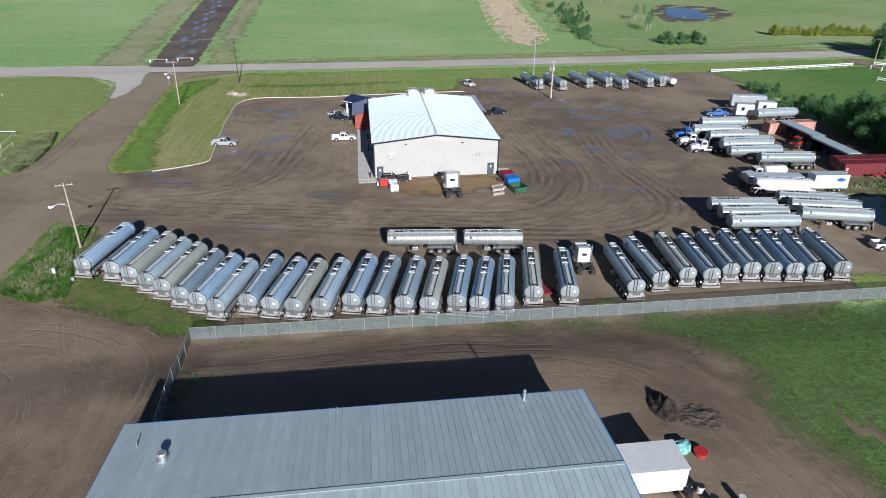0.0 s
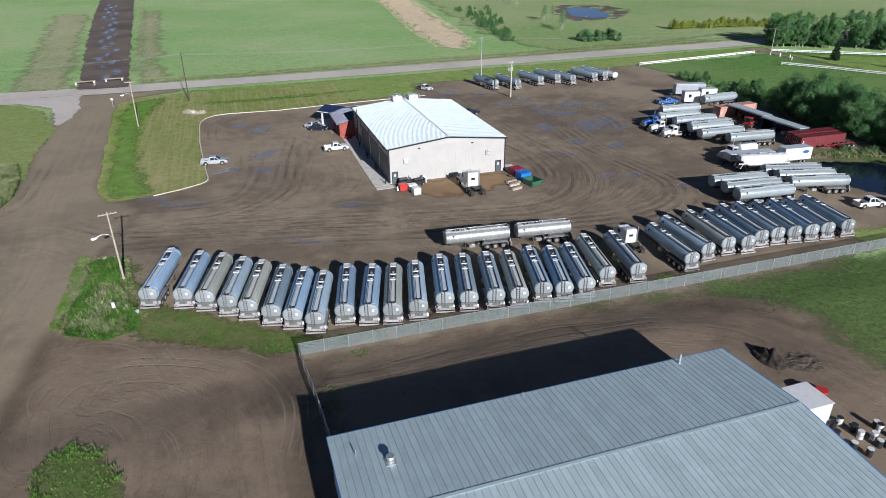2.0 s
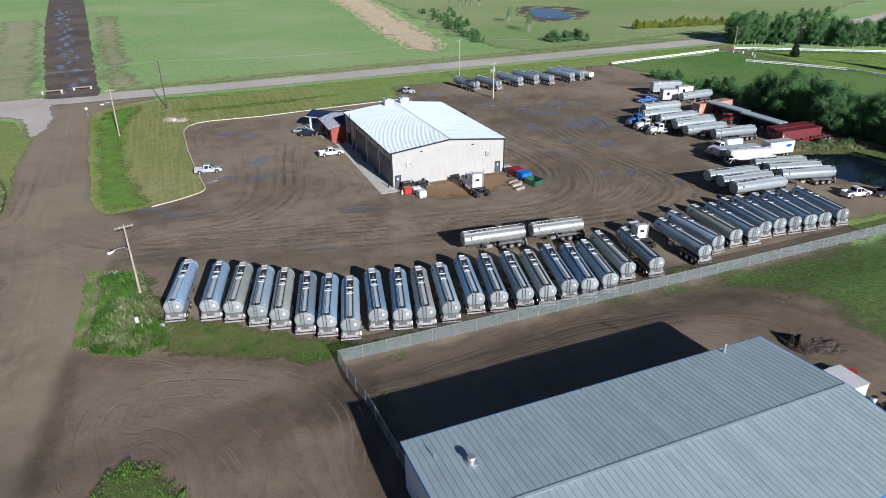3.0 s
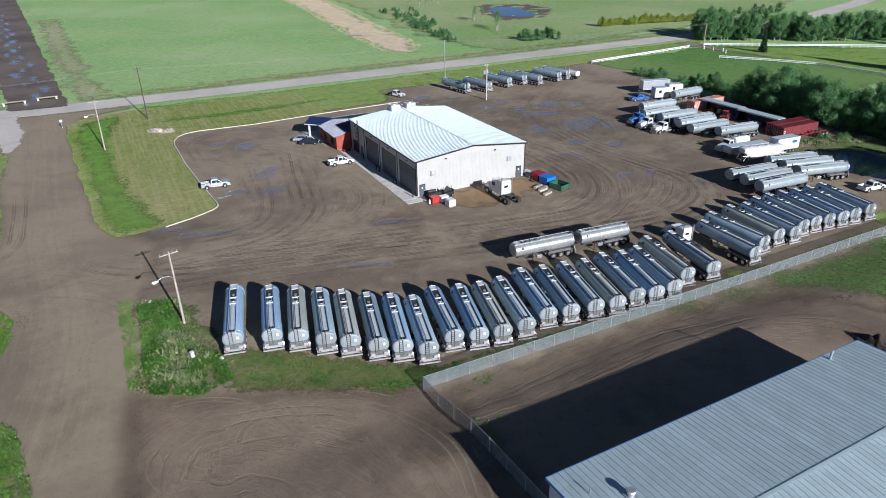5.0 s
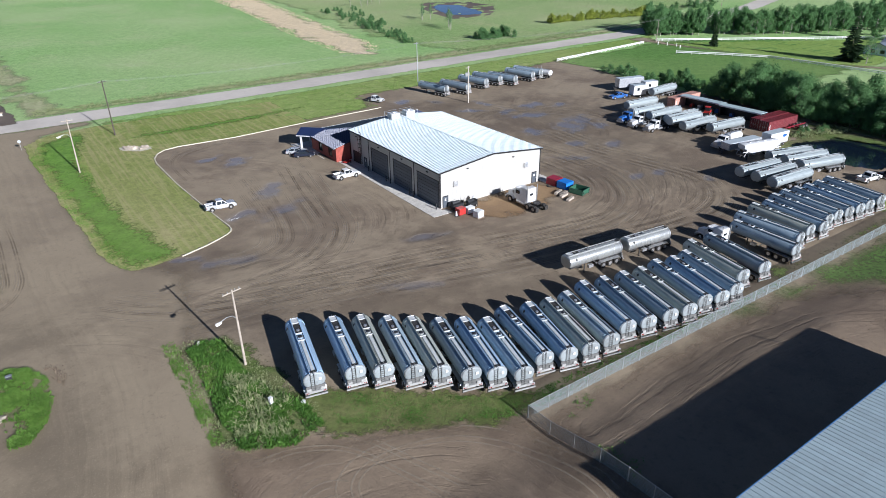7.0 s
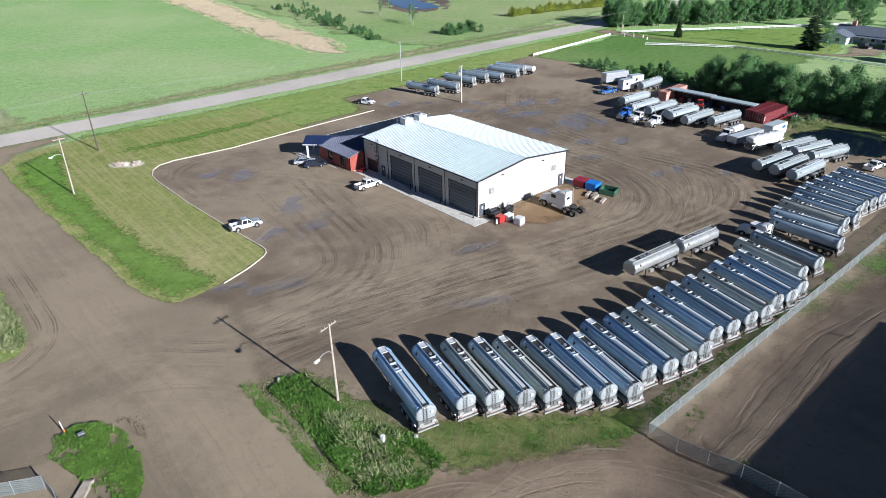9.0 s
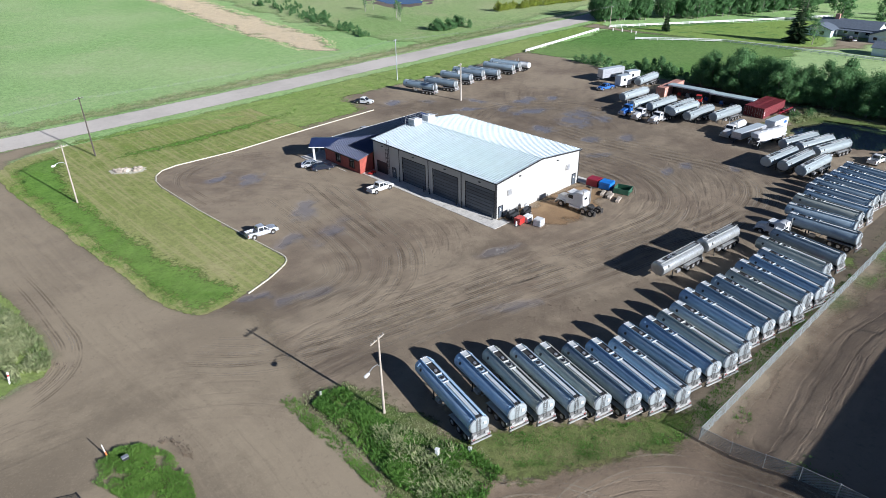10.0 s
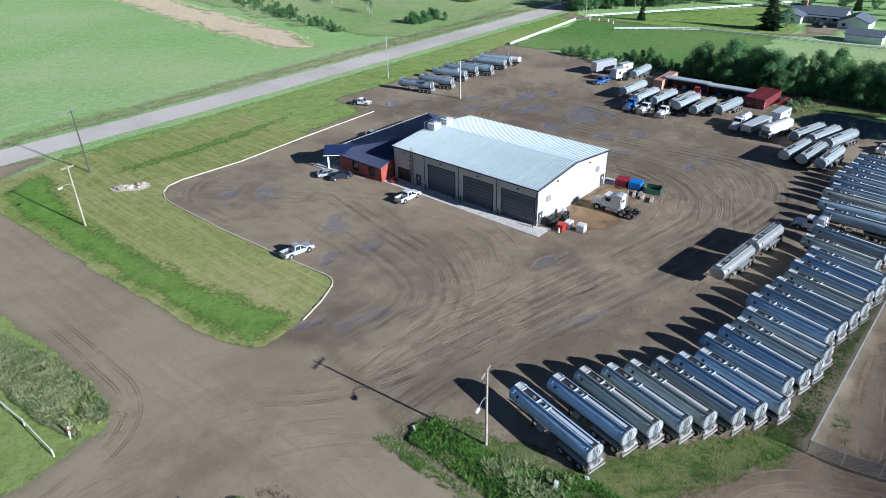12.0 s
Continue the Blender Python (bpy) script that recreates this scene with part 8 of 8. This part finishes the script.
for i in range(120):
    t = rng.random()
    copy_thing(THICK, at(94 + 30 * t + rng.uniform(-3, 12) * (0.5 + t), 160 + 150 * t + rng.uniform(-6, 6), rng.uniform(0, 6), rng.uniform(0.2, 0.62)))
SLIM = tree("slim_birch", at(136, 190, 0), 81, 9, 1.5, 260, "leaf", "birch", "slim pale-trunked birch in the pasture", "tree", "slim birches", 0.45, 0.5)
for x, y in ((138, 191), (140, 196), (134, 186), (146, 230), (148, 233), (150, 228), (143, 226), (164, 321), (168, 318), (172, 325), (158, 316), (152, 314), (146, 318)):
    copy_thing(SLIM, at(x, y, rng.uniform(0, 6), rng.uniform(0.7, 1.1)))
spruce(at(192, 75.5, 0), 5, 9.5, "dark conical spruce beside the farm lane")
spruce(at(201.5, 25, 0) @ Matrix.Diagonal((1.3, 1.3, 1.0, 1.0)), 6, 18.0, "tall dark conical spruce near the house")
tree("birch_tree", at(200.5, 18.5, 0), 91, 9.5, 3.4, 900, "leaf", "birch", "slender pale-barked tree beside the spruce", "tree", "trees by the house", 0.3, 0.45)
spruce(at(268, 8, 0), 7, 10, "dark conical spruce behind the house")


def inside(poly, x, y):
    c = False
    n = len(poly)
    for i in range(n):
        (ax, ay), (bx, by) = poly[i], poly[(i + 1) % n]
        if (ay > y) != (by > y) and x < (bx - ax) * (y - ay) / (by - ay) + ax:
            c = not c
    return c


def blades(name, poly, count, h, mat, seed, label, lift=0.1, wide=0.09, clump=5, gap=0.9, bare=0.0):
    """Tufts of upright blades scattered over an outline."""
    rng = random.Random(seed)
    xs, ys = [p[0] for p in poly], [p[1] for p in poly]
    vs, fs = [], []
    done = 0
    while done < count:
        x, y = rng.uniform(min(xs), max(xs)), rng.uniform(min(ys), max(ys))
        if not inside(poly, x, y) or noise.noise(Vector((x * 0.35, y * 0.35, seed))) + 0.5 * noise.noise(Vector((x, y, seed))) < bare + gap * (rng.random() - 0.5):
            done += 0.1
            continue
        done += 1
        z = gz(x, y) + lift
        hh = h * (0.45 + 0.75 * rng.random()) * (0.75 + 0.6 * (noise.noise(Vector((x * 0.3, y * 0.3, 2.0))) + 0.4))
        for k in range(clump):
            a = rng.uniform(0, 6.28)
            r = rng.uniform(0.0, 0.22)
            bx, by = x + math.cos(a) * r, y + math.sin(a) * r
            out = Vector((math.cos(a), math.sin(a), 0))
            side = Vector((-out.y, out.x, 0)) * wide * rng.uniform(0.6, 1.3)
            b0 = Vector((bx, by, z - 0.05))
            b1 = b0 + out * hh * 0.28 + Vector((0, 0, hh * 0.7))
            b2 = b0 + out * hh * rng.uniform(0.5, 0.9) + Vector((0, 0, hh * rng.uniform(0.65, 1.05)))
            i = len(vs)
            vs += [b0 - side * 0.5, b0 + side * 0.5, b1 + side, b1 - side, b2]
            fs += [(i, i + 1, i + 2, i + 3), (i + 3, i + 2, i + 4)]
    me = bpy.data.meshes.new(name)
    me.from_pydata([tuple(v) for v in vs], [], fs)
    me.materials.append(M[mat])
    return tagged(new(name, me), label, "plants", kind="stuff")


WEEDS = [(-50.4, -17.8), (-48.4, -16.8), (-46.4, -18.4), (-46.2, -25), (-44.8, -31), (-42.6, -35.6), (-42.2, -39.4), (-46, -40.6), (-50.6, -38.2), (-51, -33.6), (-50.8, -26)]
blades("weeds", WEEDS, 4000, 0.5, "weed", 1, "tall green weeds round the street lamp", 0.1, 0.05, 6, 1.0, 0.12)
blades("weeds", WEEDS, 1500, 0.3, "blade", 18, "low bright grass among the weeds", 0.1, 0.04, 5, 0.9, 0.1)
blades("grass_tufts", [(-53.0, -14.6), (-51.4, -14.6), (-51.4, -25), (-51.6, -36), (-53, -36.5), (-53, -24)], 900, 0.16, "blade", 20, "low grass along the edge of the dirt road", 0.1, 0.04, 5)
blades("grass_tufts", [(-52.6, -15.5), (-49, -15.6), (-45.5, -17.4), (-44.6, -24), (-43, -30), (-41.4, -36), (-42.5, -40.4), (-50.6, -38.8), (-52.8, -36), (-52, -26)], 3200, 0.17, "weed_pale", 23, "sparse low grass and stalks round the weeds", 0.1, 0.03, 4, 1.5, -0.1)
blades("weed_stalks", [(-48, -26), (-45, -28), (-43.5, -36), (-46, -39.5), (-50.5, -37), (-50, -30)], 650, 0.75, "weed_pale", 2, "pale seed stalks among the weeds", 0.1, 0.05)
blades("weeds", [(-73.5, 38), (-70.8, 29), (-69.6, 18), (-70.4, 11), (-74.5, 10.5), (-76, 16), (-77, 26), (-77, 38)], 7000, 0.8, "weed_pale", 3, "pale tall weeds on the lawn's end", 0.1, 0.06, 4)
blades("weeds", [(-72.6, -12.2), (-71.4, -9.8), (-69.3, -9.2), (-67.2, -10.4), (-65.6, -13.6), (-65.3, -18), (-66.4, -22.3), (-68.3, -25), (-69.9, -25), (-70.2, -21), (-71.2, -16.5)], 5600, 0.24, "blade", 4, "green weeds on the mound", 0.24, 0.03, 5, 0.7, 0.0)
blades("weeds", [(-49, -64), (-48, -61), (-46, -59.6), (-42.8, -62), (-40.5, -68), (-42, -74), (-47, -74)], 900, 0.26, "blade", 5, "green weeds on the mound in the lot", 0.28, 0.03)
blades("weeds", [(-67, -36.6), (-65, -36.2), (-63.8, -38), (-63, -42), (-62.3, -46), (-61.7, -50), (-62.5, -56), (-66, -58), (-70, -55), (-71, -46), (-70, -39.5)], 4200, 0.26, "blade", 19, "green grass on the mound beside the dirt road", 0.26, 0.03)
blades("grass_tufts", [(-44, 10), (-48, 9.4), (-52, 9), (-54, 13), (-56.5, 40), (-58, 60), (-59.5, 80), (-56, 96), (-50, 84), (-49.5, 60), (-49, 30), (-48, 14)], 12000, 0.12, "blade", 6, "lush grass tufts along the dirt road", 0.12, 0.03, 5)
blades("grass_tufts", [(-40, -35.2), (-34, -39), (-27, -44.4), (-22, -48), (25, -50.3), (25, -51), (-24, -50.4), (-36, -44), (-41, -40)], 7500, 0.16, "weed", 7, "dark grass tufts behind the tank trailers", 0.08, 0.03, 5, 1.4)
blades("verge_grass", [(-35, 72), (-15, 71), (6, 72.5), (29, 74.5), (31, 88.5), (60, 88.5), (110, 91), (110, 108), (0, 105), (-45, 104), (-38, 80)], 12000, 0.15, "blade", 8, "rough grass tufts on the verge", 0.08, 0.04, 4)
blades("verge_grass", [(-55, 124), (120, 127.5), (190, 130), (180, 140), (100, 137), (0, 133), (-55, 132)], 11000, 0.45, "weed_pale", 9, "pale rough grass beyond the road", 0.08, 0.04, 3)
blades("reeds", [(60, 158), (70, 150), (82, 166), (106, 330), (116, 410), (86, 425), (79, 335), (64, 224)], 9000, 0.45, "straw", 10, "dry tan reeds in the field", 0.1, 0.06, 4)
blades("rough_grass", [(34, -57), (40, -65), (50, -75), (58, -100), (110, -100), (120, -53), (24, -53.2)], 9000, 0.15, "blade", 12, "rough grass tufts beyond the fence", 0.06, 0.04, 4)
blades("weeds", [(-20.5, -53.6), (-18.5, -52), (-13.5, -51.6), (-15.5, -53.4), (-18, -54.4)], 60, 0.14, "weed", 21, "green weeds inside the mesh fence corner", 0.12, 0.04, 5)
blades("weeds", [(-22.6, -59), (-20.5, -58.4), (-18.8, -60.2), (-19.5, -63), (-22.6, -66)], 80, 0.14, "weed", 22, "green weeds along the mesh fence", 0.12, 0.04, 5)
blades("dry_twigs", [(-65.6, -11.4), (-64.2, -11.8), (-63.4, -14.2), (-64, -16.6), (-65, -14)], 60, 0.3, "twig", 17, "dry twigs and stalks beside the mound", 0.05, 0.03, 4)
blades("pond_grass", [(84, -16), (96, -12.5), (110, -13), (112, -20), (106, -20), (100, -17.5), (90, -15)], 500, 0.7, "weed_pale", 13, "pale grass round the pond", 0.05, 0.07, 4)


# ---- farmhouse ----
def house():
    s = thing("farmhouse", Matrix.Translation((-9, -3, -0.4)), "white farmhouse with grey-blue roofs and an attached garage", "house")

    def wing(x0, y0, x1, y1, h, rise, along):
        part("wall", box(B(), x0, y0, 0, x1, y1, h), M["siding_pale"], s)
        bm = B()
        o = 0.6
        if along == 'y':
            xm = (x0 + x1) / 2
            pts = [(x0 - o, h - 0.15), (xm, h + rise), (x1 + o, h - 0.15), (x1 + o, h + 0.05), (xm, h + rise + 0.22), (x0 - o, h + 0.05)]
            prism(bm, pts, y0 - o, y1 + o)
            part("roof", bm, M["shingle"], s)
            part("gable", prism(B(), [(x0 + 0.05, h), (xm, h + rise - 0.05), (x1 - 0.05, h)], y0, y1), M["white"], s)
        else:
            ym = (y0 + y1) / 2
            pts = [(y0 - o, h - 0.15), (ym, h + rise), (y1 + o, h - 0.15), (y1 + o, h + 0.05), (ym, h + rise + 0.22), (y0 - o, h + 0.05)]
            prism(bm, pts, x0 - o, x1 + o)
            bmesh.ops.transform(bm, matrix=Matrix(((0, 1, 0, 0), (1, 0, 0, 0), (0, 0, 1, 0), (0, 0, 0, 1))), verts=bm.verts)
            bmesh.ops.recalc_face_normals(bm, faces=bm.faces)
            part("roof", bm, M["shingle"], s)
            g = prism(B(), [(y0 + 0.05, h), (ym, h + rise - 0.05), (y1 - 0.05, h)], x0, x1)
            bmesh.ops.transform(g, matrix=Matrix(((0, 1, 0, 0), (1, 0, 0, 0), (0, 0, 1, 0), (0, 0, 0, 1))), verts=g.verts)
            bmesh.ops.recalc_face_normals(g, faces=g.faces)
            part("gable", g, M["white"], s)

    wing(238, 8, 250, 30, 3.0, 2.6, 'y')
    wing(230, 22, 238, 32, 2.8, 1.8, 'x')
    wing(229, -3, 241, 7.8, 2.8, 2.2, 'x')
    part("chimney", box(B(), 243, 24, 3, 244.4, 25.6, 7.4, 0.04), M["salmon"], s, "red brick chimney")
    for y in (10, 14, 18):
        w = part("window", box(B(), 237.93, y, 1.0, 237.99, y + 1.6, 2.3), M["glass"], s)
        part("frame", box(B(), 237.9, y - 0.1, 2.3, 237.99, y + 1.7, 2.42), M["white"], w)
    for y in (24.5, 28):
        part("window", box(B(), 229.93, y, 0.9, 229.99, y + 1.6, 2.2), M["glass"], s)
    part("garage_door", box(B(), 228.92, -1.2, 0, 228.99, 3.6, 2.3), M["white"], s)
    part("window", box(B(), 228.93, 5, 1.0, 228.99, 6.3, 2.1), M["glass"], s)
    part("porch_roof", box(B(), 234, 8.2, 2.6, 237.9, 21.5, 2.75), M["shingle"], s)
    for y in (9, 13, 17, 21):
        part("porch_post", box(B(), 234.2, y, 0, 234.4, y + 0.2, 2.6), M["white"], s)


house()
zone("house_drive", [(203, -1), (213, 1), (220, -5), (224, 5), (224, 18), (215, 17), (206, 15), (199, 12)], M["road_dirt"], 0.09, "dirt driveway before the farmhouse", "driveway", 1.5, 0.4)
s = thing("garden_shed", Matrix.Translation((-13, -3.5, -0.4)), "pale blue shed with a grey gable roof by the lane", "shed")
part("wall", box(B(), 208, -12, 0, 215, 0, 2.7), M["siding_pale"], s)
part("roof", prism(B(), [(207.4, 2.6), (211.5, 4.4), (215.6, 2.6), (215.6, 2.75), (211.5, 4.6), (207.4, 2.75)], -12.5, 0.5), M["shingle"], s)
part("gable", prism(B(), [(208.05, 2.7), (211.5, 4.35), (214.95, 2.7)], -12, 0), M["siding_pale"], s)
part("door", box(B(), 207.93, -9, 0, 207.99, -4, 2.3), M["white"], s)
pickup(facing(218, 11, 60), M["charcoal"], "dark pickup in the farmhouse driveway", "vehicles by the farmhouse")


# ---- heaps and drums beside the metal-roofed building ----
def heap(x, y, rx, ry, h, mat, label, seed):
    n = 26
    rng = random.Random(seed)
    bm = B()
    g = [[None] * (n + 1) for _ in range(n + 1)]
    for i in range(n + 1):
        for j in range(n + 1):
            u, v = i / n * 2 - 1, j / n * 2 - 1
            d = math.hypot(u, v)
            k = max(0.0, 1 - d) ** 0.8
            z = h * k * (0.75 + 0.6 * noise.noise(Vector((u * 3 + seed, v * 3, 0)))) + 0.14 * k ** 0.5 * noise.noise(Vector((u * 6 + v * 3, v * 7, seed)))
            px, py = x + u * rx, y + v * ry
            g[i][j] = bm.verts.new((px, py, gz(px, py) + 0.02 + max(0, z) - (0.1 if d > 0.97 else 0)))
    for i in range(n):
        for j in range(n):
            bm.faces.new((g[i][j], g[i + 1][j], g[i + 1][j + 1], g[i][j + 1]))
    tagged(part("soil_mound", bm, M[mat]), label, "soil mound", "mounds by the building")


M["soil"] = surface("dark_turned_soil", (0.035, 0.026, 0.02), 0.95, 0.0, 0.4, 1.5, 10, 0.06)
M["rubble"] = surface("brown_rubble", (0.09, 0.07, 0.052), 0.95, 0.0, 0.35, 2.0, 12, 0.06)
heap(27.4, -70.2, 1.5, 2.4, 1.6, "soil", "small mound of dark turned soil on the lot", 3)
heap(30.6, -72.0, 2.6, 2.2, 0.35, "rubble", "low mound of brown earth and rubble", 5)
s = thing("steel_cabin", facing(21.3, -79.4, 0), "white steel cabin against the building's end wall", "cabin")
part("body", box(B(), -3.3, -1.7, 0.1, 3.2, 1.7, 2.6, 0.04), M["white"], s)
part("roof", box(B(), -3.35, -1.77, 2.6, 3.27, 1.77, 2.7, 0.02), M["white"], s)
part("door", box(B(), 3.2, -0.6, 0.15, 3.24, 0.4, 2.2), M["siding_pale"], s)
part("skid", box(B(), -3.2, -1.6, 0, 3.1, 1.6, 0.1), M["dark"], s)
rng = random.Random(8)
for i in range(14):
    x, y = 25.4 + rng.uniform(-1.8, 3.6), -82.6 + rng.uniform(-3.0, 1.8)
    s = thing("drum", facing(x, y, rng.uniform(0, 360)), "dark drum with a pale lid on the dirt", "drum", "drums by the building")
    part("shell", rod(B(), (0, 0, 0), (0, 0, 0.88), 0.3, 14), M["dark"] if i % 3 else M["white"], s, smooth=True)
    part("lid", rod(B(), (0, 0, 0.88), (0, 0, 0.92), 0.31, 14), M["white"] if i % 2 else M["dark"], s)
    part("hoop", rod(B(), (0, 0, 0.42), (0, 0, 0.46), 0.315, 14), M["chassis"], s)
s = thing("covered_load", facing(26.6, -76.0, 20), "small load under a crumpled teal tarpaulin", "tarpaulin")
M["tarp"] = surface("teal_tarpaulin", (0.2, 0.45, 0.42), 0.5, 0.0, 0.3, 1.5, 6)
bm = B()
bmesh.ops.create_icosphere(bm, subdivisions=3, radius=1.0)
for v in bm.verts:
    k = 1 + 0.3 * noise.noise(v.co * 2.5)
    v.co = Vector((v.co.x * 1.2 * k, v.co.y * 0.8 * k, max(0.0, v.co.z * 0.8 * k)))
part("cover", bm, M["tarp"], s)
part("load", box(B(), -0.6, -0.4, 0, 0.6, 0.4, 0.35), M["plank"], s)
s = thing("red_tub", facing(28.0, -77.0, 0), "red plastic tub on the dirt", "tub")
part("tub", rod(B(), (0, 0, 0), (0, 0, 0.5), 0.5, 16, 0.62), M["red_paint"], s)
part("rim", rod(B(), (0, 0, 0.5), (0, 0, 0.55), 0.66, 16), M["red_paint"], s)
